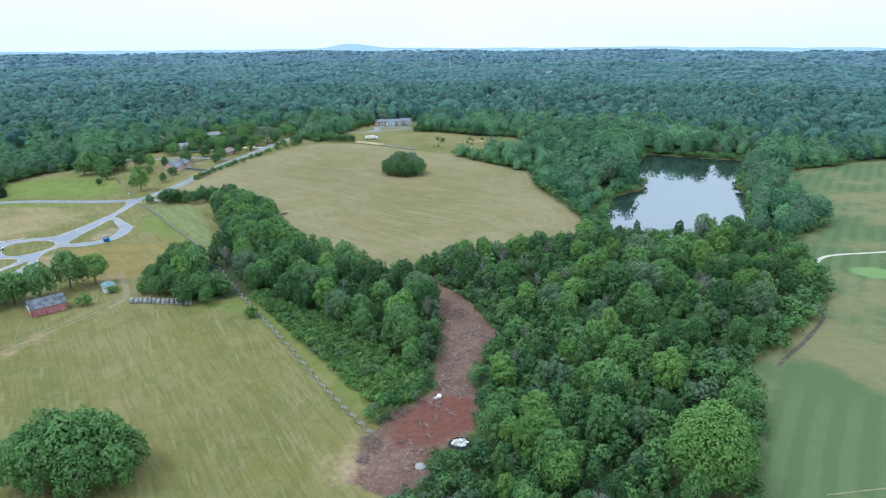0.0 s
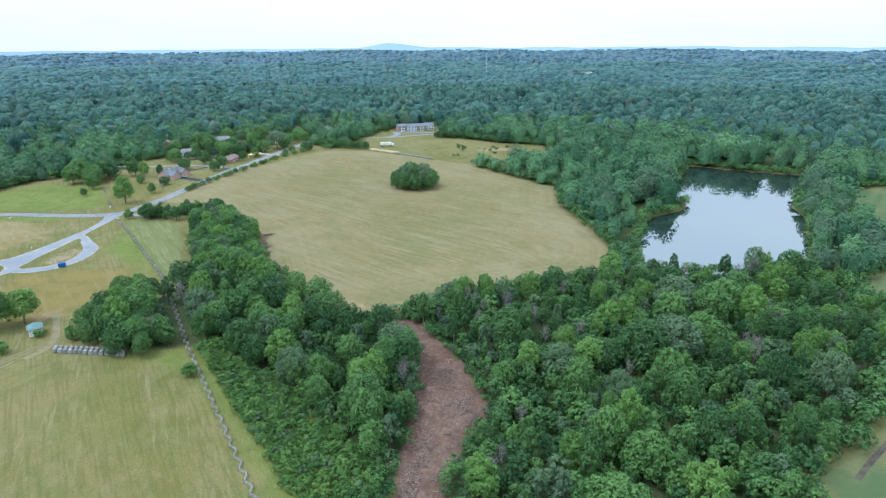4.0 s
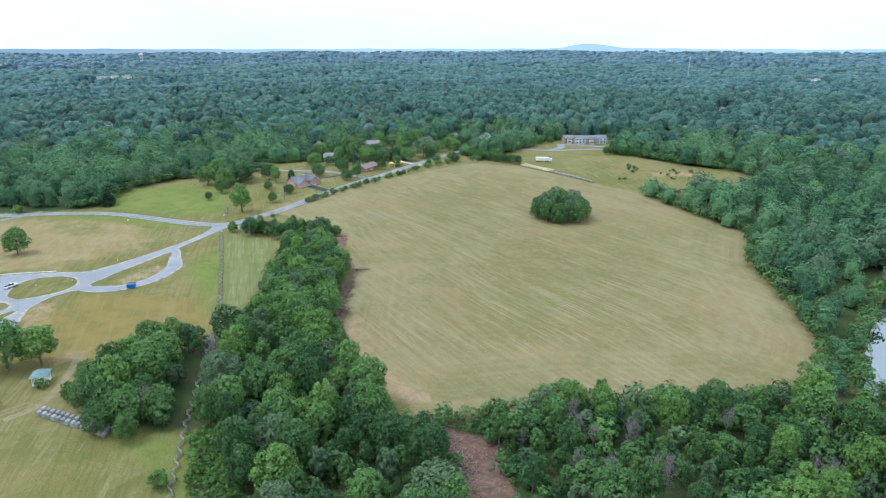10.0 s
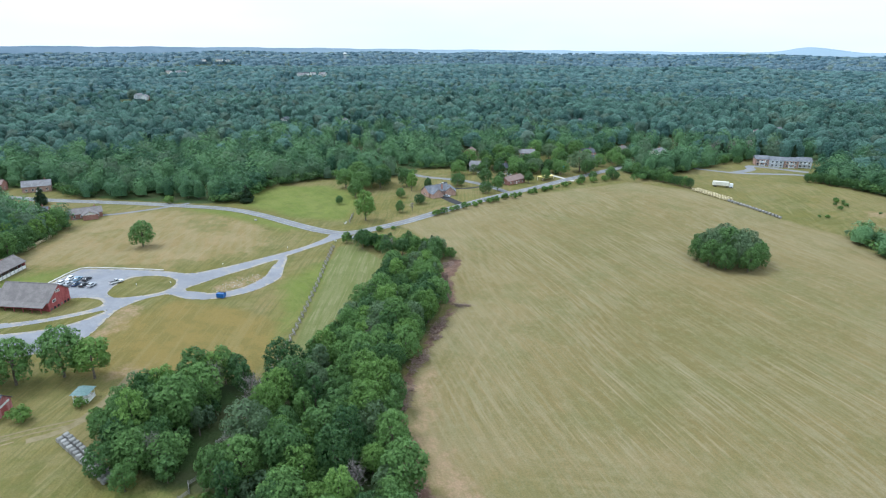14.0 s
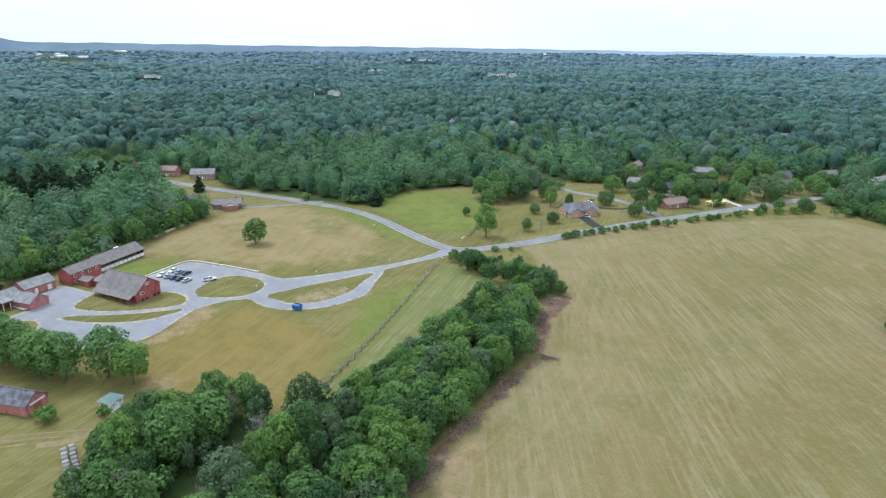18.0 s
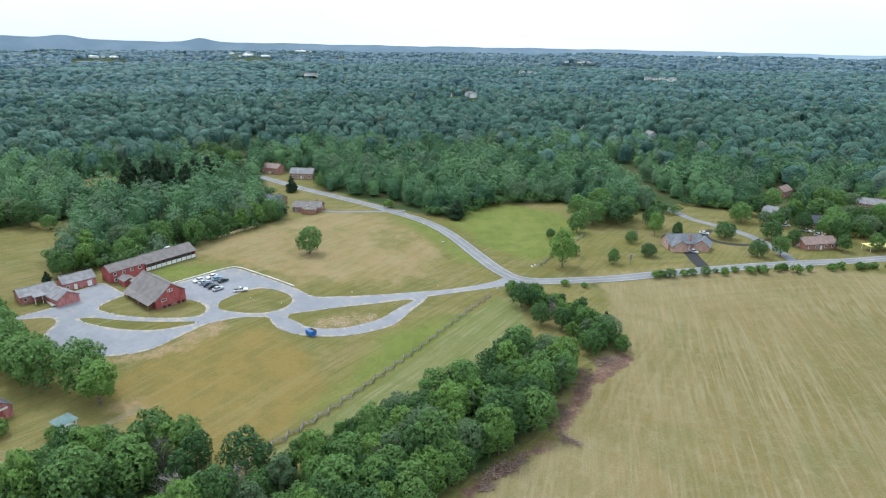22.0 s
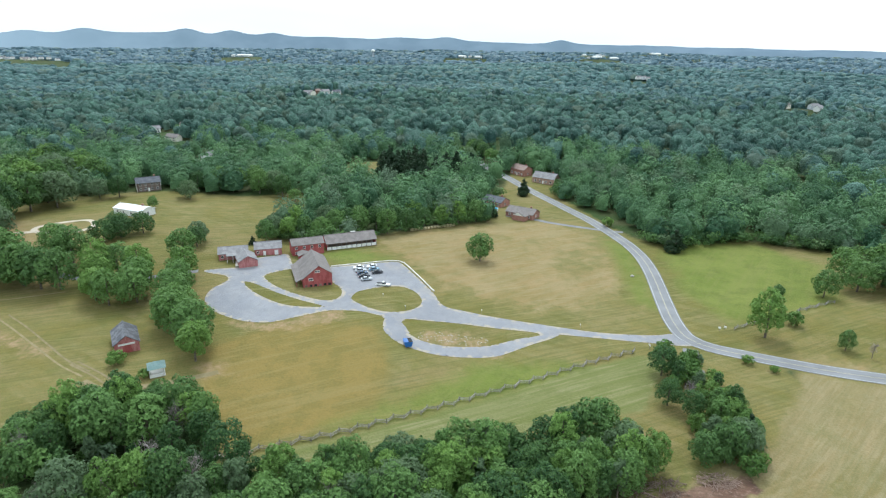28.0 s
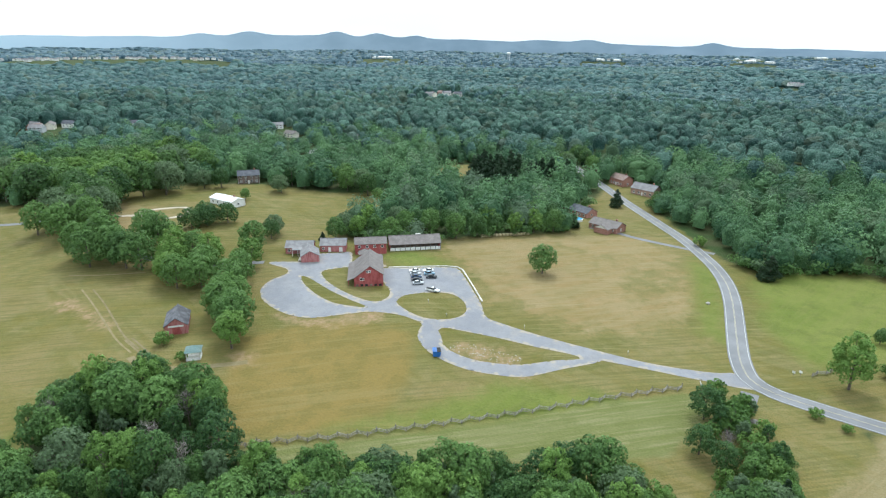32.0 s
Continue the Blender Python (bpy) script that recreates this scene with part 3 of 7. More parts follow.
YARDS = P((-216, 638), (-176, 622), (-172, 660), (-178, 705), (-206, 712), (-236, 690), (-262, 672), (-270, 640), (-268, 590))
OPEN = [HAY, WEST, NORTH, GOLF, POND, EARTH, P((-440, 178), (-470, 205), (-400, 262), (-380, 240)), VERGE, YARDS]
FENCE = P((-196.5, 389.5), (-172, 360.5), (-147, 330), (-131.5, 311), (-118.5, 292.5), (-86.4, 243), (-60.5, 206.5), (-38.3, 175.5), (-21.5, 153.5))
CUT = P((-192, 400), (-160, 389), (-146, 362), (-124, 314), (-110, 292), (-117, 293), (-130, 312), (-145.5, 331), (-170.5, 361.5), (-194, 389.5))
DRY = [P((-226, 322), (-246, 303), (-258, 293), (-270, 275), (-284, 275), (-312, 304), (-335, 322), (-348, 342), (-340, 368), (-300, 384), (-255, 388), (-226, 372), (-219, 345)),
       P((-205, 445), (-196, 480), (-182, 478), (-190, 442)), P((-240, 60), (-180, 170), (-215, 165), (-250, 120))]
LUSH = [P((-228, 425), (-255, 412), (-300, 408), (-325, 420), (-328, 455), (-300, 478), (-255, 470), (-235, 440)),
        P((-188, 396), (-176, 340), (-150, 322), (-135, 308), (-150, 335)), P((-100, 235), (-88, 243), (-20, 160), (-18, 175), (-60, 222)), P((-6, 186), (-12, 170), (-22, 166), (-64, 217), (-86, 243), (-80, 250), (-38, 222), (-18, 200)),
        P((-262, 262), (-246, 254), (-242, 272), (-254, 286)), P((-235, 400), (-300, 394), (-325, 382), (-308, 382), (-240, 392))]
EARTHS = [EARTH, P((-78, 300), (-84, 318), (-95, 342), (-106, 368), (-128, 390), (-140, 412), (-132, 415), (-120, 392), (-100, 368), (-88, 338), (-72, 305), (-40, 282), (-44, 276))]
MOWN = P((-161, 251), (-176, 262), (-186, 276), (-189, 302), (-165, 314), (-146, 316), (-131, 304), (-119, 286), (-135, 267))
REDCLAY = P((-15, 160), (-8, 171), (4, 178), (9, 172), (7, 158), (-6, 148), (-14, 148))
SCRAPE = [P((-31, 143), (-25, 149), (-22, 139), (-27, 132)), P((-40, 284), (-60, 296), (-82, 322), (-79, 325), (-55, 300), (-30, 287)),
          P((-190, 342), (-184, 346), (-180, 336), (-182, 328), (-186, 330)), P((-150, 268), (-156, 262), (-150, 256), (-146, 262)),
          P((-181, 250), (-182, 264), (-188, 272), (-197, 284), (-194, 287), (-183, 276), (-177, 264)), P((-224, 290), (-226, 298), (-230, 298), (-228, 289)), P((14, 622), (42, 640), (48, 650), (30, 646), (10, 632)), P((-190, 318), (-186, 322), (-187, 334), (-191, 340), (-194, 330)), P((-158, 160), (-150, 200), (-146, 204), (-152, 168))]
GREEN = P((203, 292), (215, 292), (222, 284), (216, 276), (206, 276), (200, 284))


def many(polys, x, y):
    return np.max([sdf(p, x, y) for p in polys], axis=0)


def open_land(x, y):
    return many(OPEN, x, y)


def axis_steps(lo, hi, fine_lo, fine_hi, fine, near, reach):
    """Coordinates: fine in the middle, then near, then ever wider out to reach."""
    a = list(np.arange(lo, fine_lo, near)) + list(np.arange(fine_lo, fine_hi, fine)) + list(np.arange(fine_hi, hi, near))
    up, dn, s = [a[-1]], [a[0]], near
    while up[-1] < reach or dn[-1] > -reach:
        s *= 1.17
        up.append(up[-1] + s), dn.append(dn[-1] - s)
    return np.array(dn[:0:-1] + a + up[1:])


gx = axis_steps(-460, 300, -275, -70, 2.5, 4.0, 5300)
gy = axis_steps(60, 700, 120, 420, 2.5, 4.0, 5300)
GX, GY = np.meshgrid(gx, gy)
vx, vy = GX.ravel(), GY.ravel()
vz = ground_z(vx, vy)
ni, nj = GX.shape
idx = np.arange(ni * nj).reshape(ni, nj)
quads = np.stack([idx[:-1, :-1], idx[:-1, 1:], idx[1:, 1:], idx[1:, :-1]], -1).reshape(-1, 4)
opened = np.maximum(np.maximum(many(OPEN[:5] + OPEN[6:], vx, vy), sdf(EARTH, vx, vy) - 4.0), -400)
BAND_FLOOR = P((-2, 222), (-8, 190), (-18, 196), (-38, 218), (-58, 232), (-80, 250), (-98, 240), (-115, 241), (-125, 256), (-127, 274), (-113, 288), (-108, 298), (-118, 324), (-130, 350), (-143, 376), (-145, 390),
               (-130, 388), (-107, 364), (-93, 335), (-82, 310), (-71, 300), (-56, 288), (-42, 274), (-14, 256), (-4, 235))
CLEAR = P((-15, 120), (-22, 156), (-80, 236), (-125, 232), (-150, 245), (-160, 300), (-200, 400), (-203, 436), (-150, 428), (-80, 330), (-34, 290), (-26, 262), (-12, 180), (-5, 60))
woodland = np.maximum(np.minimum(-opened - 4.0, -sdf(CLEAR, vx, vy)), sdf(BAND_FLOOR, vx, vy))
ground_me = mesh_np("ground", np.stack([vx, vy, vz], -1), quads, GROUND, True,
                    hay=("POINT", sdf(HAY, vx, vy)), cut=("POINT", sdf(CUT, vx, vy)), dry=("POINT", many(DRY, vx, vy)), lush=("POINT", many(LUSH, vx, vy)),
                    earth=("POINT", np.maximum(sdf(EARTH, vx, vy), sdf(EARTHS[1], vx, vy) - 2.4)), redclay=("POINT", sdf(REDCLAY, vx, vy)), scrape=("POINT", many(SCRAPE, vx, vy)),
                    mown=("POINT", sdf(MOWN, vx, vy)), fairway=("POINT", sdf(GOLF, vx, vy)), green=("POINT", sdf(GREEN, vx, vy)), wood=("POINT", woodland))
tagged(new("ground", ground_me), "rolling meadow, cut hayfield, fairway and woodland floor", "ground", kind="structure")


# ---- roads, drives and water ----
def strip(name, line, width, lift, material, parent=None, offset=0.0, cols=3):
    """A band along a line, laid on the ground."""
    t = np.gradient(line, axis=0)
    nrm = np.stack([-t[:, 1], t[:, 0]], -1) / np.linalg.norm(t, axis=1)[:, None]
    us = np.linspace(-width / 2, width / 2, cols) + offset
    pts = line[:, None, :] + nrm[:, None, :] * us[None, :, None]
    # the camber follows the centre line, so that lines and carriageway keep their order
    z = ground_z(pts[..., 0], pts[..., 1]) + lift
    n, c = len(line), cols
    v = np.concatenate([pts, z[..., None]], -1).reshape(-1, 3)
    i = np.arange(n * c).reshape(n, c)
    f = np.stack([i[:-1, :-1], i[1:, :-1], i[1:, 1:], i[:-1, 1:]], -1).reshape(-1, 4)
    ob = new(name, mesh_np(name, v, f, material, True))
    ob.parent = parent
    return ob


def patch(name, field, box, cell, lift, material, level=None):
    """A sheet that fills the places where field(x, y) is positive, its rim drawn onto the outline."""
    xs, ys = np.arange(box[0], box[2], cell), np.arange(box[1], box[3], cell)
    X, Y = np.meshgrid(xs, ys)
    for _ in range(2):
        d = field(X, Y)
        e = 0.2
        gxx, gyy = (field(X + e, Y) - d) / e, (field(X, Y + e) - d) / e
        near = np.abs(d) < cell * 0.62
        X, Y = X - np.where(near, d * gxx, 0), Y - np.where(near, d * gyy, 0)
    d = field(X, Y)
    i = np.arange(X.size).reshape(X.shape)
    q = np.stack([i[:-1, :-1], i[:-1, 1:], i[1:, 1:], i[1:, :-1]], -1).reshape(-1, 4)
    q = q[(d.ravel()[q] > -0.25 * cell).all(1) & (d.ravel()[q].mean(1) > 0)]
    used, inv = np.unique(q, return_inverse=True)
    px, py = X.ravel()[used], Y.ravel()[used]
    pz = ground_z(px, py) + lift if level is None else np.full(px.shape, level)
    return new(name, mesh_np(name, np.stack([px, py, pz], -1), inv.reshape(-1, 4), material, True, rim=("POINT", d.ravel()[used])))


ROAD = smooth_line(P((-540, 258), (-470, 302), (-428, 329), (-399, 347.5), (-376, 361.5), (-352, 376), (-322, 389), (-297, 396.5), (-273, 400.5), (-241, 403), (-224, 404.5),
                     (-212, 407.5), (-206, 414), (-203, 424), (-200, 437), (-196, 453), (-191, 476), (-187, 500), (-182.5, 545), (-176, 594), (-167, 640), (-158, 690), (-150, 780)), 3.0)
road = tagged(strip("road", ROAD, 7.0, 0.10, ASPHALT, cols=7), "worn grey two-lane asphalt country road", "road", kind="structure")
for side in (-1, 1):
    strip("edge_line", ROAD, 0.22, 0.14, LINE_WHITE, road, side * 2.95, 2)
for side in (-0.16, 0.16):
    strip("centre_line", ROAD, 0.14, 0.14, LINE_YELLOW, road, side, 2)

def rounded(pts, step=2.0):
    return [tuple(p) for p in smooth_line(pts, step, True)]


LOT = rounded(P((-217, 216), (-222, 226), (-227, 234), (-234, 229), (-242, 237), (-244, 241), (-230, 252), (-236, 264), (-243, 275), (-250, 287), (-250.5, 291.5), (-243, 298), (-230, 308),
        (-222, 314), (-213, 320), (-211, 328), (-209, 342), (-208, 360), (-208, 378), (-211, 396), (-215, 406), (-206, 409), (-204.5, 395), (-203.5, 379), (-202, 361), (-201, 344),
        (-201, 328), (-200, 318), (-199, 309), (-198, 301), (-199, 293), (-198, 286), (-196, 280), (-192, 275), (-188, 270), (-183.5, 264), (-182, 256), (-184, 246), (-188, 237),
        (-194, 231), (-202, 229), (-210, 231), (-214, 228), (-215, 220)))
ISLANDS = [rounded(P((-211, 238), (-211, 242), (-206, 255), (-202, 267), (-199, 278), (-197.5, 273), (-197, 264), (-200, 254), (-206, 243))),
           rounded(P((-218, 243), (-222, 244), (-230, 252), (-228, 264), (-220, 273), (-215, 278), (-209, 280), (-204.5, 278), (-204, 273), (-206.5, 263), (-211, 252), (-215, 246))),
           rounded(P((-209, 284.5), (-215, 285), (-220, 290), (-223.5, 295), (-224.5, 301), (-221, 307), (-215, 311), (-209, 311), (-204, 307), (-201.5, 300), (-203, 293), (-206, 287)))]
LAYBY_OUT = rounded(P((-202, 302), (-196, 302), (-189, 304), (-183, 310), (-179.5, 318), (-178, 327), (-179, 336), (-182, 345), (-191, 354), (-202, 364), (-205, 356)))
LAYBY_IN = rounded(P((-198.5, 309), (-193, 311), (-187, 316), (-184.5, 324), (-185, 332), (-188, 341), (-195, 350), (-201, 357), (-201.5, 330)))


def lot_field(x, y):
    d = np.maximum(sdf(LOT, x, y), np.minimum(sdf(LAYBY_OUT, x, y), -sdf(LAYBY_IN, x, y)))
    return np.minimum(d, -many(ISLANDS, x, y))


tagged(patch("gravel_drive", lot_field, (-256, 210, -174, 416), 0.8, 0.07, GRAVEL), "grey gravel drive, parking loop and turning pad", "driveway", kind="structure")
tagged(patch("pond", lambda x, y: sdf(POND, x, y), (80, 330, 310, 640), 5.0, 0, WATER, POND_Z + 0.12), "still farm pond mirroring sky and trees", "pond", kind="structure")


def lane(name, pts, width, material, label, lift=0.08, closed=False):
    ln = smooth_line(pts, 2.0, closed)
    if closed:
        ln = np.vstack([ln, ln[:1]])
    return tagged(strip(name, ln, width, lift, material, cols=4), label, "path", kind="structure")


lane("side_street", P((-178, 534), (-191, 539), (-208, 545), (-228, 547), (-247, 544), (-263, 541), (-290, 545)), 5.5, ASPHALT, "narrow grey residential side street")
lane("dark_driveway", P((-189, 490), (-198, 493), (-205, 496), (-212, 499)), 6.0, RUBBER, "freshly sealed black house driveway")
lane("curved_driveway", P((-209, 541), (-214, 530), (-221, 524), (-231, 525), (-236, 531), (-239, 536)), 3.2, RUBBER, "curved dark asphalt house driveway")
lane("house_driveway", P((-336, 391), (-340, 372), (-345, 352), (-350, 340), (-352, 326)), 3.5, ASPHALT, "grey asphalt driveway to the brick houses")
lane("pale_driveway", P((-168, 599), (-178, 603), (-190, 607), (-196, 612)), 3.0, CONCRETE, "pale concrete driveway between the hedges")
lane("cart_path", P((116, 192), (124, 200), (138, 213), (152, 228), (157, 236), (153, 242)), 1.6, DITCH, "dark earthen ditch edge beside the fairway")
lane("golf_path", P((182, 285), (190, 298), (199, 308), (212, 313), (240, 317), (320, 330)), 2.2, SANDPATH, "pale curving golf cart path")
lane("field_path", P((96, 128), (118, 130), (140, 126), (170, 130)), 0.35, FAINT, "thin worn line across the fairway")
lane("carriage_loop", P((-232, 118), (-238, 113), (-247, 118), (-254, 128), (-245, 138), (-234, 133)), 3.0, SANDPATH, "pale gravel carriage loop round a lawn", closed=True)
lane("approach_lane", P((-222, 96), (-226, 106), (-232, 117)), 3.4, SANDPATH, "pale gravel approach to the loop")
lane("west_lane", P((-150, -30), (-190, 20), (-198, 52), (-211, 73), (-220, 92), (-204, 135), (-196, 165), (-202, 190), (-216, 214)), 3.2, ASPHALT, "narrow paved farm lane among trees")
lane("north_street", P((-150, 690), (-120, 700), (-85, 706), (-60, 722), (-40, 735), (20, 742)), 6.0, ASPHALT, "grey street before the apartment block")
lane("apartment_drive", P((-85, 706), (-78, 730), (-80, 748), (-40, 752)), 7.0, ASPHALT, "grey parking drive of the apartment block")
lane("field_entrance", P((-203, 407.5), (-196, 406.5), (-189, 405), (-183, 403)), 5.0, ASPHALT, "worn grey gravel field entrance at the junction", 0.06)
lane("brick_walk", P((-237, 263), (-240, 256), (-243, 250)), 2.0, SANDPATH, "pale path beside the barn")

kerb_line = smooth_line(P((-237, 264.5), (-243.5, 274.5), (-251.3, 287), (-251.3, 292.5), (-243.5, 299), (-222.5, 314.8)), 1.0)
kerb = thing("timber_kerb", Matrix(), "pale low concrete kerb round the parking loop", "kerb")
step = 4
for a, b in zip(kerb_line[:-step:step], kerb_line[step::step]):
    mid, dirn = (a + b) / 2, b - a
    bm = bmesh.new()
    bmesh.ops.create_cube(bm, size=1, matrix=pose(mid[0], mid[1], gz(*mid) + 0.15, 0, 0, math.degrees(math.atan2(dirn[1], dirn[0]))) @ Matrix.Diagonal((np.linalg.norm(dirn) - 0.04, 0.6, 0.4, 1)))
    bmesh.ops.bevel(bm, geom=bm.edges[:], offset=0.05, segments=1, affect="EDGES")
    part("kerb_stone", bm, CONCRETE, kerb)
lane("worn_track", P((-150, 264), (-146, 259), (-139, 249), (-135, 241), (-134, 235), (-136, 228)), 2.4, RUT, "dry worn grass track between pavilion and bales", 0.04)
# wheel ruts through the dry meadow
for pts in (P((-164, 166), (-158, 180), (-150, 197), (-142, 214), (-138, 226)), P((-166, 170), (-160, 184), (-152, 200), (-145, 214), (-141, 226)), P((-170, 150), (-176, 162), (-186, 176)), P((-145, 218), (-141, 230), (-136, 242), (-134, 252)),
            P((-143, 217), (-139, 229), (-134, 241), (-132, 251))):
    lane("wheel_rut", pts, 0.7, RUT, "dry tan wheel rut worn through the meadow", 0.05)


# ---- trees ----
def leaf_cards(rng, n, shape, size, loose=0.42, dome=0.45):
    """n leaf clumps, one small triangle each, over the lumps of a crown. shape: rows of x, y, z, radius."""
    m = n * 4
    wgt = shape[:, 3] ** 2
    wgt[-1] *= 0.5
    lump = rng.choice(len(shape), m, p=wgt / wgt.sum())
    d = rng.normal(size=(m, 3))
    d[:, 2] += 0.35
    d /= np.linalg.norm(d, axis=1)[:, None]
    p = shape[lump, :3] + d * (shape[lump, 3] * rng.uniform(0.80, 1.14, m))[:, None]
    depth = np.full(m, 9.0)
    for x, y, z, q in shape:
        depth = np.minimum(depth, np.linalg.norm(p - (x, y, z), axis=1) / q)
    pick = np.where(depth > 0.78)[0][:n]
    if len(pick) < n:
        pick = np.concatenate([pick, np.arange(n - len(pick))])
    p, d = p[pick], d[pick]
    core = p - shape[-1, :3]
    core /= np.linalg.norm(core, axis=1)[:, None] + 1e-6
    nrm = d * 0.65 + core * dome + rng.normal(size=(n, 3)) * loose + np.array([0, 0, 0.12])
    nrm /= np.linalg.norm(nrm, axis=1)[:, None]
    a = np.cross(nrm, rng.normal(size=(n, 3)))
    a /= np.linalg.norm(a, axis=1)[:, None]
    b = np.cross(nrm, a)
    s = (size * rng.uniform(0.65, 1.35, n))[:, None]
    return np.stack([p + a * s, p - a * s * 0.5 + b * s * 0.87, p - a * s * 0.5 - b * s * 0.87], 1)


def crown_shape(rng, height, radius, base, lumps=18, core=0.66):
    """The lumps of a crown: many small masses over a dome, round one large core."""
    rows, mid, half = [], base + (height - base) * 0.48, (height - base) * 0.52
    lean = rng.uniform(0, 6.28)
    for i in range(lumps):
        t = 1.0 - 1.62 * (i + 0.5) / lumps
        ring = math.sqrt(max(0.0, 1 - t * t))
        a = i * 2.39996 + rng.uniform(-0.35, 0.35)
        out = rng.uniform(0.60, 0.86) * (1 + 0.14 * math.cos(a - lean))
        r = radius * rng.uniform(0.17, 0.36) * (1.0 if lumps > 10 else 1.25)
        rows.append((radius * ring * out * math.cos(a), radius * ring * out * math.sin(a), mid + (half - r * 0.6) * t * rng.uniform(0.86, 1.08), r))
    rows.append((0, 0, mid, min(radius, half) * core))
    return np.array(rows)


def cone_shape(rng, height, radius, base):
    rows = []
    for i in range(9):
        u = i / 9
        a = i * 2.4
        rr = radius * (1 - u) * 0.9 + 0.25
        rows.append((0.35 * rr * math.cos(a), 0.35 * rr * math.sin(a), base + (height - base) * (0.08 + 0.88 * u), rr * 0.75))
    return np.array(rows)


def tube(points, radii, sides=6):
    """Vertices and faces of a tapering limb."""
    v, f = [], []
    for p, r in zip(points, radii):
        for k in range(sides):
            a = 2 * math.pi * k / sides
            v.append((p[0] + r * math.cos(a), p[1] + r * math.sin(a), p[2]))
    for i in range(len(points) - 1):
        for k in range(sides):
            k2 = (k + 1) % sides
            f.append((i * sides + k, i * sides + k2, (i + 1) * sides + k2, (i + 1) * sides + k))
    return v, f


def trunk_mesh(name, rng, height, radius, shape, material, limbs=5, thick=0.022):
    v, f = tube([(0, 0, -0.6), (0.05, 0, height * 0.25), (rng.uniform(-.3, .3), rng.uniform(-.3, .3), height * 0.55), (0, 0, height * 0.86)],
                [height * thick * 1.3, height * thick, height * thick * 0.7, 0.05], 7)
    for row in shape[rng.permutation(len(shape))[:limbs]]:
        z0 = height * rng.uniform(0.22, 0.5)
        w, g = tube([(0, 0, z0), tuple(row[:3] * np.array([.5, .5, 0]) + np.array([0, 0, z0 * 0.5 + row[2] * 0.5])), tuple(row[:3])],
                    [height * thick * 0.5, height * thick * 0.35, 0.04], 5)
        f += [tuple(i + len(v) for i in q) for q in g]
        v += w
    return mesh_np(name, v, f, material, True)


def cards_mesh(name, cards, material, tint=0.5, grey=0.0):
    n = len(cards)
    return mesh_np(name, cards.reshape(-1, 3), np.arange(n * 3).reshape(n, 3), material, False, tint=("FACE", np.full(n, tint)), grey=("FACE", np.full(n, grey)))


rng = np.random.default_rng(7)
KINDS = {}


def tree_kind(key, name, label, category, height, radius, base, cards, size, material, tint, style="round", lumps=26, grey=0.0):
    shape = cone_shape(rng, height, radius, base) if style == "cone" else crown_shape(rng, height, radius, base, lumps)
    KINDS.setdefault(key, []).append((name, label, category, trunk_mesh("trunk", rng, height, radius, shape, BARK),
                                      cards_mesh("crown", leaf_cards(rng, cards, shape, size), material, tint, grey)))


for i in range(7):
    kind_name, kind_label = (("dark_broadleaf_tree", "dense dark-green deciduous tree with a rounded crown") if i < 2 else ("grey_leaved_tree", "grey-green silvery-leaved deciduous tree") if i == 3
                             else ("broadleaf_tree", "leafy green deciduous tree with a rounded crown"))
    tree_kind("broad", kind_name, kind_label, "tree", rng.uniform(12.0, 15), rng.uniform(5.4, 6.6), 0.9, 2500, 0.40, LEAF, 0.10 + 0.15 * i, lumps=30, grey=0.9 * (i == 3))
for i in range(3):
    tree_kind("bushy", "bushy_tree", "broad bushy tree leafy to the ground", "tree", rng.uniform(9.5, 11.5), rng.uniform(5.2, 6.2), 0.2, 2600, 0.365, LEAF, 0.2 + 0.25 * i, lumps=34)
for i in range(3):
    tree_kind("fresh", "pale_broadleaf_tree", "bright yellow-green deciduous tree in full leaf", "tree", rng.uniform(12, 14.5), rng.uniform(5.0, 6.0), 1.4, 2500, 0.385, LEAF_FRESH, 0.45 + 0.2 * i, lumps=28)
for i in range(4):
    tree_kind("slim", "slender_tree", "slender dark-green sapling tree crowded by others", "tree", rng.uniform(10, 13), rng.uniform(2.8, 3.7), 1.8, 1500, 0.335, LEAF, 0.05 + 0.25 * i, lumps=20, grey=0.8 * (i == 1))
for i in range(2):
    tree_kind("conifer", "conifer_tree", "dark green conical cedar tree", "tree", rng.uniform(9, 12), rng.uniform(2.4, 2.9), 0.6, 1500, 0.34, NEEDLE, 0.3 + 0.3 * i, "cone")
for i in range(3):
    tree_kind("shrub", "shrub", "rounded green shrub in rough grass", "shrub", rng.uniform(2.8, 3.8), rng.uniform(1.7, 2.3), 0.1, 600, 0.25, BRUSH, 0.2 + 0.3 * i, lumps=14)


tree_kind("great", "great_pale_tree", "tall broad yellow-green tree at the fairway edge", "tree", 24.5, 9.6, 2.5, 9500, 0.41, LEAF_FRESH, 0.6, lumps=60)


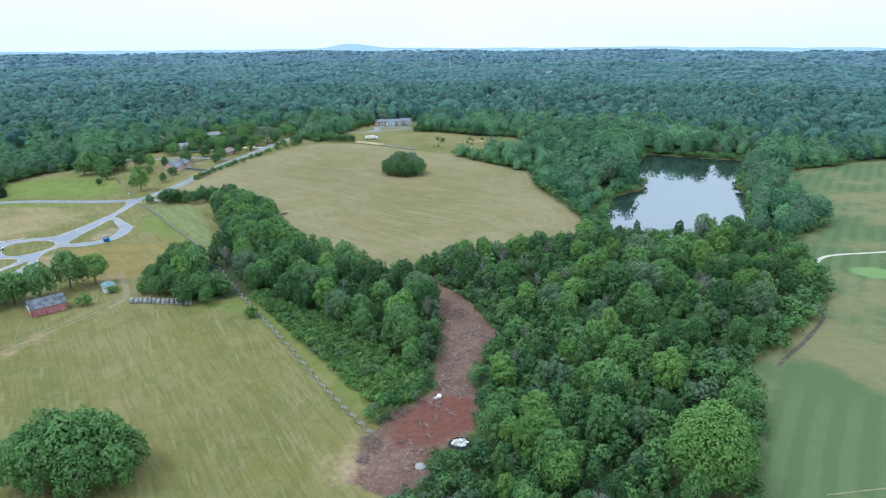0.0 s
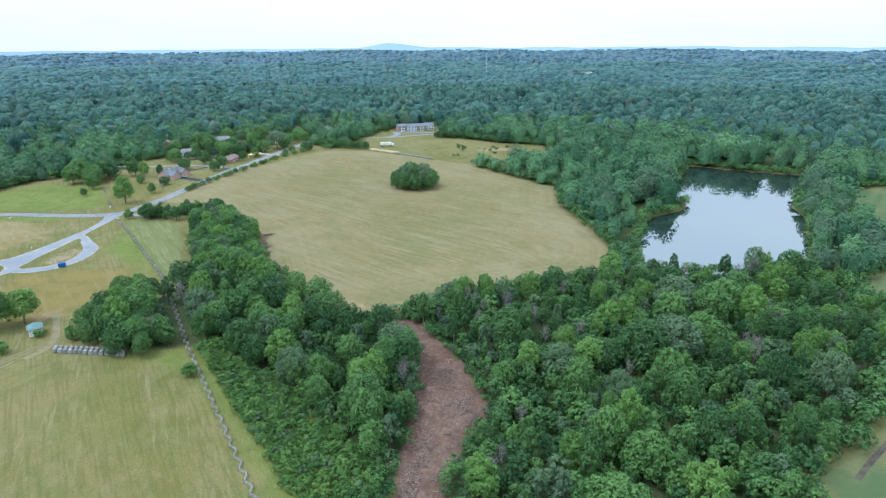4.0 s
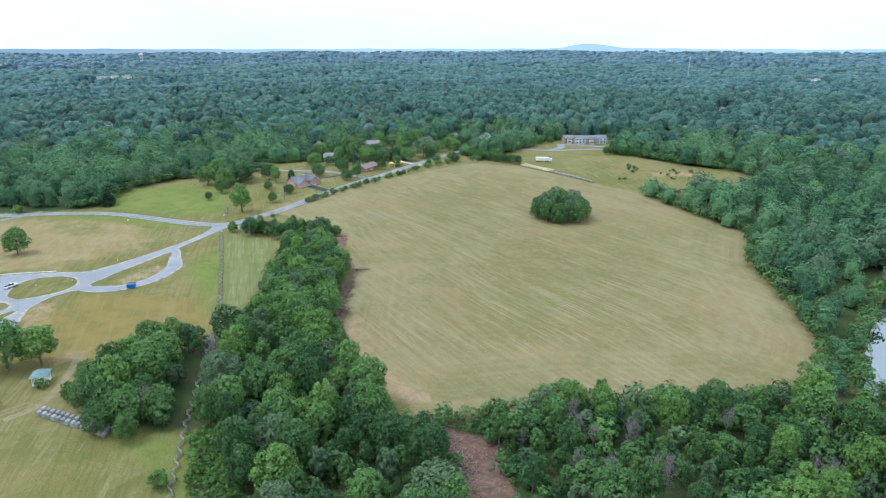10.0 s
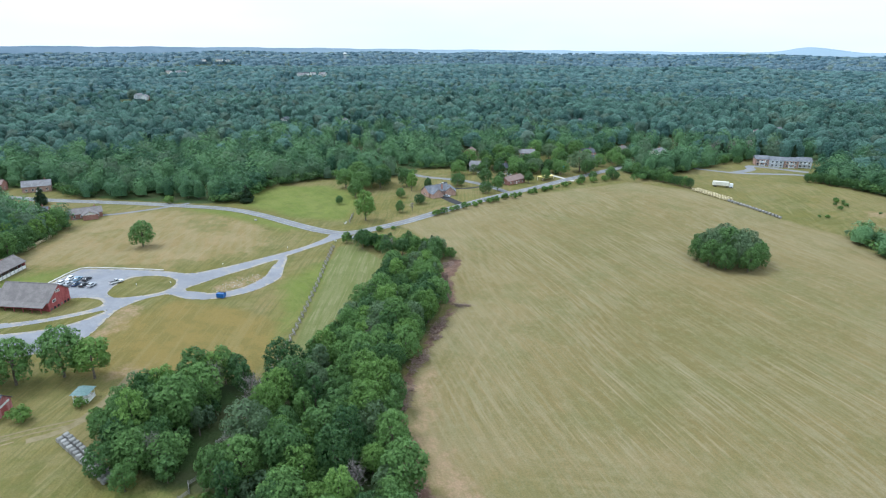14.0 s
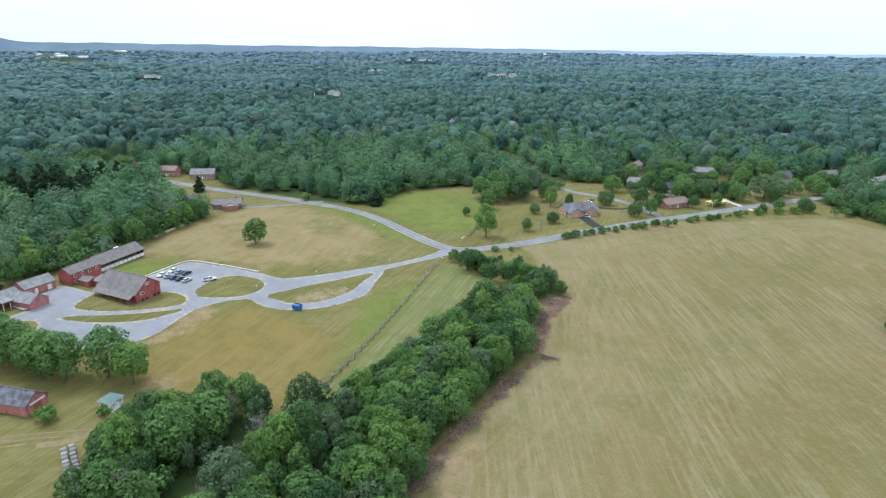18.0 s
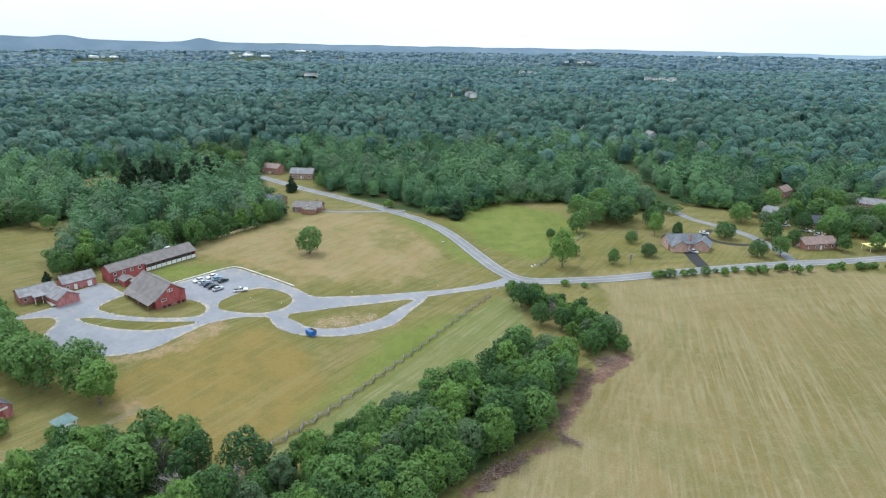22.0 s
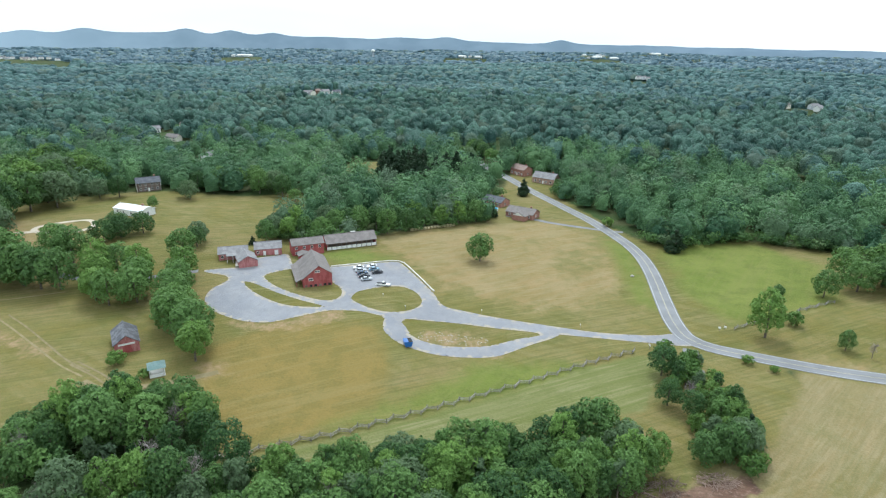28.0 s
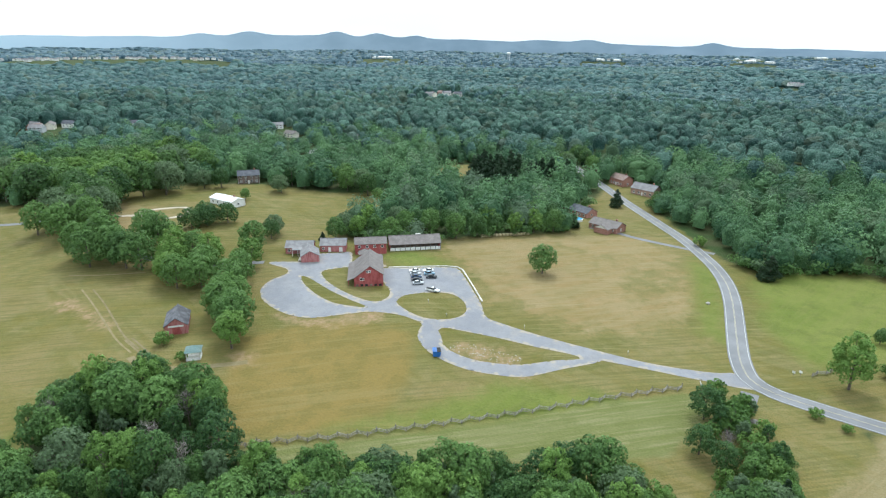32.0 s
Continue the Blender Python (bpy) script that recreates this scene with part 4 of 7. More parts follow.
def bare_kind():
    v, f = tube([(0, 0, -0.5), (0.2, 0, 3), (0, 0.3, 6), (0.3, 0, 9.5)], [0.25, 0.2, 0.12, 0.03], 6)
    tv, tf = [], []
    for i in range(60):
        z = rng.uniform(2.5, 8.5)
        a, up, L = rng.uniform(0, 6.28), rng.uniform(0.3, 1.2), rng.uniform(1.2, 3.6) * (1.15 - z / 12)
        e = np.array([math.cos(a) * L, math.sin(a) * L, up * L]) + (0, 0, z)
        m = (e + (0, 0, z)) / 2 + rng.normal(size=3) * 0.2
        w, g = tube([(0, 0, z), tuple(m), tuple(e)], [0.07, 0.05, 0.015], 3)
        tf += [tuple(q + len(tv) for q in s) for s in g]
        tv += w
        for j in range(5):
            h = e + rng.normal(size=3) * 0.75 + (0, 0, 0.3)
            w, g = tube([tuple(m if j % 2 else e), tuple(h)], [0.035, 0.012], 3)
            tf += [tuple(q + len(tv) for q in s) for s in g]
            tv += w
    KINDS.setdefault("bare", []).append(("bare_tree", "leafless grey dead tree among green ones", "tree", mesh_np("trunk", v, f, BARK, True), mesh_np("bare_crown", tv, tf, TWIG)))


bare_kind(), bare_kind()
PLANTED = []


def plant(key, x, y, scale=1.0, wide=1.0, which=None, group=""):
    """One tree or shrub, standing on the ground."""
    pick = KINDS[key][int(rng.integers(len(KINDS[key]))) if which is None else which % len(KINDS[key])]
    name, label, category, trunk, crown = pick
    ob = thing(name, pose(x, y, gz(x, y), 0, 0, rng.uniform(0, 360)) @ Matrix.Diagonal((scale * wide, scale * wide, scale, 1)), label, category, group)
    part("trunk", trunk, None, ob)
    part(crown.name.split(".")[0], crown, None, ob)
    PLANTED.append((x, y, 3.2 * scale * wide))
    return ob


def clear_of(x, y, gap=1.0):
    return all((x - a) ** 2 + (y - b) ** 2 > (gap * r) ** 2 for a, b, r in PLANTED)


def off_fence(x, y):
    """Metres from the line of the long rail fence."""
    x, y = np.asarray(x, float), np.asarray(y, float)
    best = np.full(x.shape, 1e9)
    for (ax, ay), (bx, by) in zip(FENCE, FENCE[1:]):
        ex, ey = bx - ax, by - ay
        t = np.clip(((x - ax) * ex + (y - ay) * ey) / (ex * ex + ey * ey), 0, 1)
        best = np.minimum(best, np.hypot(x - ax - t * ex, y - ay - t * ey))
    return best


def in_gap(x, y):
    """Open spots within the woods: round the burn pit and the great pale tree."""
    return ((x - 3) ** 2 + (y - 152) ** 2 < 90) | ((x - 67) ** 2 + (y - 131) ** 2 < 90) 


def fill(poly, step, keys, group, limit, scale=(0.8, 1.15), jitter=0.42, wide=(0.9, 1.15)):
    """Single trees over a plot, in uneven rows."""
    xs, ys = [p[0] for p in poly], [p[1] for p in poly]
    spots = [(x + rng.uniform(-jitter, jitter) * step, y + rng.uniform(-jitter, jitter) * step) for x in np.arange(min(xs), max(xs), step) for y in np.arange(min(ys), max(ys), step)]
    spots = [s for s in spots if sdf(poly, *np.array(s)[:, None])[0] > 0.5 and clear_of(*s, 0.6) and off_fence(*s) > 4.6 and not in_gap(*s)]
    for x, y in [spots[i] for i in rng.permutation(len(spots))[:limit]]:
        plant(keys[int(rng.integers(len(keys)))], x, y, rng.uniform(*scale), rng.uniform(*wide), group=group)


# the single trees of the open land
for x, y, key, s, w in [(-265, 325, "bushy", 1.15, 1.0), (-218, 434, "fresh", 1.25, 0.92), (-259, 465, "bushy", 1.0, 0.95), (-212, 457, "bushy", 0.65, 0.8), (-207, 463, "bare", 0.55, 1.0),
                        (-233, 481, "bushy", 0.55, 1.1), (-238, 488, "bare", 0.5, 0.8), (-213, 477, "bushy", 0.6, 1.1), (-196, 525, "bushy", 0.8, 0.95), (-224, 531, "bushy", 0.85, 1.15),
                        (-240, 500, "fresh", 0.9, 0.8), (-232, 508, "broad", 0.7, 0.7), (-252, 508, "broad", 1.0, 1.0), (-246, 562, "broad", 0.9, 1.1), (-306, 414, "conifer", 1.1, 1.8),
                        (-347, 383, "shrub", 1.6, 1.0), (-230, 446, "shrub", 1.5, 1.2), (-255, 447, "broad", 0.45, 1.0), (-268, 480, "broad", 1.0, 1.2), (-276, 492, "broad", 1.1, 1.2), (-264, 494, "broad", 1.0, 1.2),
                        (-284, 480, "broad", 1.0, 1.2), (-290, 498, "broad", 1.1, 1.2), (-272, 505, "broad", 1.1, 1.1), (-205, 557, "broad", 0.7, 0.95), 
                        (-192, 574, "broad", 0.7, 0.9), (-186, 588, "broad", 0.7, 0.9), (-222, 580, "broad", 0.8, 1.0), (-214, 596, "broad", 0.9, 1.1), (-224, 604, "broad", 0.9, 1.1), (-206, 606, "broad", 0.9, 1.1),
                        (-186, 612, "broad", 0.9, 1.1), (-240, 572, "broad", 0.6, 1.0), (-172, 626, "broad", 0.9, 1.1),
                        (-142, 244, "shrub", 0.9, 1.1), (-147, 231, "shrub", 1.4, 1.1), (-78, 226, "shrub", 1.25, 1.2), (-99, 236, "broad", 0.55, 0.9),
                        (67, 131, "great", 1.0, 1.0), (-180, 631, "broad", 1.25, 1.3), (-215, 553, "bushy", 0.95, 1.0), (-194, 537, "broad", 0.75, 1.0), (-258, 581, "broad", 0.95, 1.1), (-228, 668, "broad", 1.05, 1.1), (-215, 660, "broad", 1.0, 1.0),
                        (-252, 640, "broad", 1.0, 1.0), (-214, 690, "broad", 1.1, 1.1), (-178, 662, "broad", 0.85, 1.0), (-176, 684, "broad", 0.9, 1.1), (-162, 599, "bushy", 0.5, 1.0), (-160, 613, "bushy", 0.55, 1.1), (-148, 621, "bushy", 0.75, 1.1),
                        (-153, 628, "bushy", 0.7, 1.0), (-141, 648, "bushy", 0.8, 1.1), (-215, 592, "bushy", 0.6, 1.0), (-246, 600, "fresh", 0.85, 1.0), (-236, 612, "broad", 0.9, 1.1), (-222, 622, "broad", 0.9, 1.1), (-199, 612, "bushy", 0.6, 1.0)]:
    plant(key, x, y, s, w)
for x, y, k in [(-92, 133, 1.12), (-99, 136, 1.02), (-86, 137, 1.0), (-103, 129, 0.82), (-96, 126, 0.95), (-87, 126, 0.9), (-80, 130, 0.78), (-81, 137, 0.75), (-94, 142, 0.85), (-104, 136, 0.75)]:
    plant("broad", x, y - 5, k * 1.18, 0.92, which=4 + int(rng.integers(2)), group="rounded clump in the meadow")
for x, y, k, key in [(-34, 497, 1.3, "broad"), (-41, 494, 1.12, "broad"), (-27, 494, 1.12, "broad"), (-38, 504, 1.2, "broad"), (-28, 505, 1.12, "broad"), (-47, 501, 0.95, "bushy"), (-46, 492, 0.9, "bushy"), (-39, 487, 1.0, "bushy"),
                     (-31, 486, 1.0, "bushy"), (-22, 490, 0.9, "bushy"), (-20, 499, 0.95, "bushy"), (-22, 507, 0.9, "bushy"), (-32, 512, 1.0, "bushy"), (-43, 509, 0.95, "bushy")]:
    plant(key, x, y, k * 1.14, 0.84, which=int(rng.integers(1, 3)) + int(key == "broad"), group="tree clump in the hayfield")
for k in range(15):
    plant("bushy", -139 + 46 * k / 14 + rng.uniform(-1, 1), 642 - 20 * k / 14 + rng.uniform(-1, 1), rng.uniform(0.6, 0.85), 0.8, group="hedge at the field end")
for x, y, s in [(-197, 424, .9), (-193, 431, .7), (-190, 464, 1), (-188, 470, 1.1), (-187, 476, .9), (-184, 485, 1.1), (-181, 493, .9), (-182, 499, .7), (-179, 505, 1), (-177, 510, 1.1), (-177, 519, 1.0),
                (-174, 526, 1.2), (-174, 533, .9), (-172, 545, 1.1), (-170, 558, 1.0), (-169, 566, .9), (-165, 580, 1.2), (-160, 592, 1.2), (-155, 604, 1.3), (-150, 612, 1.4)]:
    plant("shrub", x, y, s, 1.1, group="roadside shrubs")
for x, y, key, s in [(-182, 396, "broad", .62), (-177, 400, "slim", .6), (-172, 398, "shrub", 1.2), (-168, 402, "bare", .6), (-165, 396, "broad", .5), (-160, 402, "broad", .55), (-157, 408, "slim", .75),
                     (-151, 414, "conifer", .8), (-147, 412, "broad", .62), (-144, 408, "broad", .7), (-154, 402, "shrub", 1.3), (-162, 408, "shrub", 1.1), (-140, 402, "broad", .6), (-149, 405, "slim", .7)]:
    plant(key, x, y, s * 1.2, 0.95, group="hedgerow trees")
for x, y, s in [(-226, 640, 0.8), (-206, 652, 0.9), (-232, 652, 0.7), (-262, 640, 1.0), (-254, 654, 0.8), (-226, 682, 1.0), (-198, 680, 0.8), (-180, 700, 0.9), (-190, 708, 1.0), (-222, 700, 1.0), (-246, 676, 1.1), (-262, 620, 0.9), (-268, 606, 1.0),
                (-206, 626, 0.6), (-176, 648, 0.6), (-240, 692, 1.1), (-168, 690, 1.0), (-166, 672, 0.9)]:
    plant("broad", x, y, s, 1.05, group="trees among the houses")
for k in range(22):
    u = k / 21
    plant("bushy", -33 + 105 * u, 703 - 24 * u + (k % 3) * 1.5, 0.62 + 0.06 * (k % 4), 0.85, which=0, group="dark hedge before the far woods")
for x, y, key, z in [(-122, 742, "conifer", 1.5), (-116, 752, "bare", 1.6), (-110, 760, "conifer", 1.6), (-104, 770, "bare", 1.7), (-98, 778, "conifer", 1.4), (-126, 760, "conifer", 1.7), (-118, 772, "bare", 1.6), (-108, 784, "conifer", 1.6),
                     (-96, 794, "bare", 1.6), (-130, 735, "broad", 1.0), (-134, 750, "conifer", 1.5), (-88, 800, "conifer", 1.5), (-74, 802, "bare", 1.6), (-60, 798, "conifer", 1.4), (-102, 742, "bushy", 0.7), (-94, 752, "bushy", 0.6)]:
    plant(key, x, y, z, 1.1, group="tall trees round the apartments")
shrub_side = np.random.default_rng(21)
for k in range(26):
    u = shrub_side.uniform(0, 1)
    plant("shrub", -190 + 28 * u + shrub_side.uniform(-1.2, 1.2), 462 + 140 * u + shrub_side.uniform(-3, 3), shrub_side.uniform(0.45, 0.95), 1.15, group="roadside shrubs")
# the line beside the turning pad, and the trees of the old house grounds
for x, y in [(-155, 253), (-163, 247), (-168, 237), (-178, 231), (-186, 223), (-195, 219), (-208, 213), (-224, 203), (-182, 199), (-183, 192), (-186, 208), (-198, 181), (-203, 185), (-203, 195), (-192, 186), (-174, 230), (-192, 204)]:
    plant("broad" if rng.uniform() < 0.6 else "fresh", x + rng.uniform(-1, 1), y + rng.uniform(-1, 1), rng.uniform(1.0, 1.22), rng.uniform(0.95, 1.08), which=int(rng.integers(4, 7)), group="yard trees")
for x, y in [(-185, 166), (-179, 151), (-183, 140), (-187, 173), (-206, 162), (-185, 158), (-204, 120), (-203, 101), (-190, 148), (-194, 112), (-209, 152), (-196, 90)]:
    plant("broad", x, y, rng.uniform(1.15, 1.42), 1.0, which=(2, 4, 5, 6)[int(rng.integers(4))], group="lane trees")
fill(P((-212, 34), (-232, -6), (-300, -30), (-345, 20), (-348, 62), (-318, 84), (-292, 80), (-272, 102), (-254, 88), (-232, 78)), 12.5, ["broad"] * 5 + ["fresh"], "tall trees by the old house", 60, (1.35, 1.8))
for x, y, s in [(-214, 112, 1.5), (-222, 103, 1.6), (-230, 95, 1.6), (-215, 98, 1.45), (-240, 90, 1.6), (-205, 104, 1.4), (-210, 88, 1.5), (-224, 86, 1.6)]:
    plant("broad", x, y, s, 0.95, group="tall trees by the old house")
for x, y in [(-236, 161), (-245, 166), (-229, 158), (-240, 156)]:
    plant("bushy", x, y, 1.0, 1.0, which=0, group="trees before the white house")
for x, y, k in [(-300, 108, 1.0), (-283, 143, 0.5), (-306, 150, 0.85), (-310, 144, 0.7), (-335, 151, 1.05), (-336, 163, 1.05), (-336, 177, 1.1), (-334, 193, 1.1), (-342, 185, 1.1), (-248, 194, 0.75), (-241, 197, 0.7), (-209, 156, 0.8), (-294, 100, 0.9), (-326, 142, 0.9), (-345, 170, 1.1), (-330, 203, 0.6)]:
    plant("broad", x, y, k, 1.0)
for x, y in [(-256, 224), (-264, 231), (-271, 237), (-272, 245), (-279, 250), (-288, 252), (-286, 260), (-293, 266), (-287, 274), (-302, 273), (-297, 281), (-306, 288), (-314, 296), (-322, 303), (-331, 311), (-312, 280), (-322, 290), (-331, 298),
             (-340, 306), (-276, 230), (-284, 242), (-296, 256), (-340, 296), (-346, 306), (-266, 222)]:
    plant("broad" if rng.uniform() < 0.8 else "fresh", x, y, rng.uniform(0.82, 1.0), 0.95, group="trees behind the long shed")
plant("conifer", -252, 219, 0.45, 1.6), plant("conifer", -346, 318, 0.8, 1.9)
for x, y in [(-423, 238), (-410, 255), (-431, 226), (-404, 262), (-421, 247), (-438, 238), (-414, 240), (-430, 250), (-400, 252), (-394, 262), (-443, 226), (-418, 228), (-450, 250), (-456, 266), (-446, 276), (-440, 262), (-430, 270), (-452, 286), (-462, 240), (-438, 284)]:
    plant("conifer", x, y, rng.uniform(1.6, 2.1), 1.35, group="tall dark pines")
plant("conifer", -407, 330, 1.1, 1.6)
for x, y, key, s in [(-124, 262, "broad", 0.85), (-122, 274, "fresh", 0.85), (-122, 242, "bushy", 0.8), (-128, 250, "broad", 0.7), (-117, 246, "broad", 0.95), (-111, 256, "broad", 1.2), (-116, 266, "broad", 1.1), (-110, 277, "slim", 1.0),
                     (-104, 276, "bare", 1.15), (-98, 270, "bare", 1.0), (-131, 258, "bushy", 0.7), (-134, 266, "shrub", 1.3), (-118, 280, "broad", 0.8), (-101, 289, "bare", 1.2), (-129, 243, "shrub", 1.5), (-112, 242, "broad", 0.8), (-106, 246, "bushy", 0.8)]:
    plant(key, x, y, s, 0.95, group="trees behind the bale row")
for k in range(46):
    u, side = k / 45, rng.uniform(-6, 6)
    key = ("shrub", "shrub", "slim", "shrub", "bushy")[k % 5]
    plant(key, -194 + 54 * u + side * 0.5, 401 + 6 * math.sin(3 * u) + side + 6 * u, {"shrub": 1.5, "slim": 0.62, "bushy": 0.42}[key] * rng.uniform(0.75, 1.2), 1.0, group="hedgerow trees")
for x, y, s in [(-108, 235.5, 0.85), (-103, 241, 1.0), (-110, 241, 0.9), (-98, 246, 0.9)]:
    plant("bushy", x, y, s, 0.95, group="trees behind the bale row")
# trees along the far road and its houses
far_road = [c for c in ROAD if c[0] < -490 and c[1] < 385]
for i in range(0, len(far_road) - 1, max(1, len(far_road) // 16)):
    d = far_road[i + 1] - far_road[i]
    nv = np.array((-d[1], d[0])) / np.linalg.norm(d)
    for s in (-1, 1):
        p = far_road[i] + nv * s * rng.uniform(9, 13)
        if min(math.hypot(p[0] - a, p[1] - b) for a, b in ((-446, 342), (-466, 322), (-512, 298), (-377, 316))) > 11:
            plant("broad" if rng.uniform() < 0.8 else "conifer", p[0], p[1], rng.uniform(0.75, 1.1), 1.0, group="trees along the far road")
# woods that the flight passes over
BAND = P((-2, 222), (-8, 190), (-18, 196), (-38, 218), (-58, 232), (-80, 250), (-98, 238), (-115, 241), (-125, 256), (-127, 274), (-113, 288), (-108, 298), (-119, 324), (-131, 350), (-144, 376), (-147, 392),
         (-130, 390), (-106, 364), (-91, 335), (-80, 309), (-71, 300), (-56, 288), (-42, 274), (-14, 256), (-4, 235))
SOUTH = P((12, 252), (20, 236), (25, 220), (15, 202), (16, 170), (2, 148), (4, 100), (60, 100), (92, 158), (103, 190), (128, 212), (163, 250), (184, 296), (190, 333), (182, 352), (144, 345), (100, 342), (73, 332), (47, 316), (11, 301), (-20, 281), (-5, 270))
fill(P((-262, 560), (-255, 632), (-190, 640), (-184, 600), (-214, 572)), 10, ["broad", "bushy", "conifer"], "trees among the houses", 26, (0.6, 1.0))
for k in range(26):
    plant("shrub", rng.uniform(-12, 62), rng.uniform(598, 650), rng.uniform(0.4, 0.8), 1.2, group="scrub in the rough field")
fill(P((-110, 300), (-120, 324), (-132, 350), (-145, 376), (-148, 392), (-130, 390), (-106, 364), (-91, 335), (-82, 311)), 6.4, ["broad", "broad", "bushy", "slim", "fresh"], "woods beside the hayfield", 60, (0.78, 1.0), wide=(0.8, 1.0))
fill(BAND, 7.4, ["broad"] * 6 + ["slim"] * 3 + ["fresh", "fresh", "bare"], "woods beside the hayfield", 150, (0.75, 1.2), wide=(0.7, 0.95))
for x, y, s in [(97, 291, 1.45), (108, 284, 1.35), (92, 281, 1.2), (118, 296, 1.3), (74, 248, 1.3), (86, 254, 1.35), (97, 262, 1.2), (45, 238, 1.0), (58, 242, 1.05), (77, 321, 1.0), (50, 311, 1.0), (50, 169, 1.25), (46, 151, 1.2), (15, 151, 0.9), (130, 312, 1.2)]:
    plant("broad", x, y, s, 1.0, group="great trees over the woods")
fill(P((-18, 278), (6, 268), (14, 250), (60, 262), (110, 300), (150, 343), (100, 340), (47, 314), (11, 299)), 8.0, ["bare", "bare", "slim"], "grey trees at the wood edge", 36, (0.8, 1.1), wide=(0.7, 0.9))
fill(SOUTH, 6.6, ["broad"] * 4 + ["slim"] * 6 + ["fresh", "fresh", "fresh", "bare", "bare"], "woods beside the stripped track", 230, (0.62, 1.28), wide=(0.62, 0.9))


def dome(r, spread, rings, lobes=9):
    """An uneven closed crown surface: a top point and rings below it, swelling into rounded boughs."""
    ax = r.normal(size=(lobes, 3)) + (0, 0, 0.7)
    ax /= np.linalg.norm(ax, axis=1)[:, None]
    size = r.uniform(0.20, 0.46, lobes)

    def swell(th, a):
        d = np.array((math.sin(th) * math.cos(a), math.sin(th) * math.sin(a), math.cos(th)))
        ang = np.arccos(np.clip(ax @ d, -1, 1))
        return 0.68 + float(np.max(size * np.sqrt(np.clip(1 - (ang / 0.60) ** 2, 0, 1)))) + r.uniform(-.07, .07)

    v, f, first = [(0, 0, 0.5 + 0.5 * swell(0, 0))], [], [0]
    for i, n in enumerate(rings):
        th = (i + 1) / len(rings) * 1.8
        first.append(len(v))
        for k in range(n):
            a = 6.2832 * (k + 0.5 * (i % 2) + r.uniform(-.2, .2)) / n
            q = swell(th, a)
            v.append((spread * q * math.sin(th) * math.cos(a), spread * q * math.sin(th) * math.sin(a), max(0.02, 0.54 + 0.46 * math.cos(th) * q - (0.3 if i == len(rings) - 1 else 0))))
    for k in range(rings[0]):
        f.append((0, 1 + k, 1 + (k + 1) % rings[0]))
    for i in range(len(rings) - 1):
        a, b, n, m = first[i + 1], first[i + 2], rings[i], rings[i + 1]
        j = 0
        for k in range(m):
            while j < n and (j + 0.5) / n <= (k + 0.5) / m:
                f.append((a + j % n, b + k, a + (j + 1) % n))
                j += 1
            f.append((a + j % n, b + k, b + (k + 1) % m))
        while j < n:
            f.append((a + j % n, b, a + (j + 1) % n))
            j += 1
    return np.array(v), np.array(f)


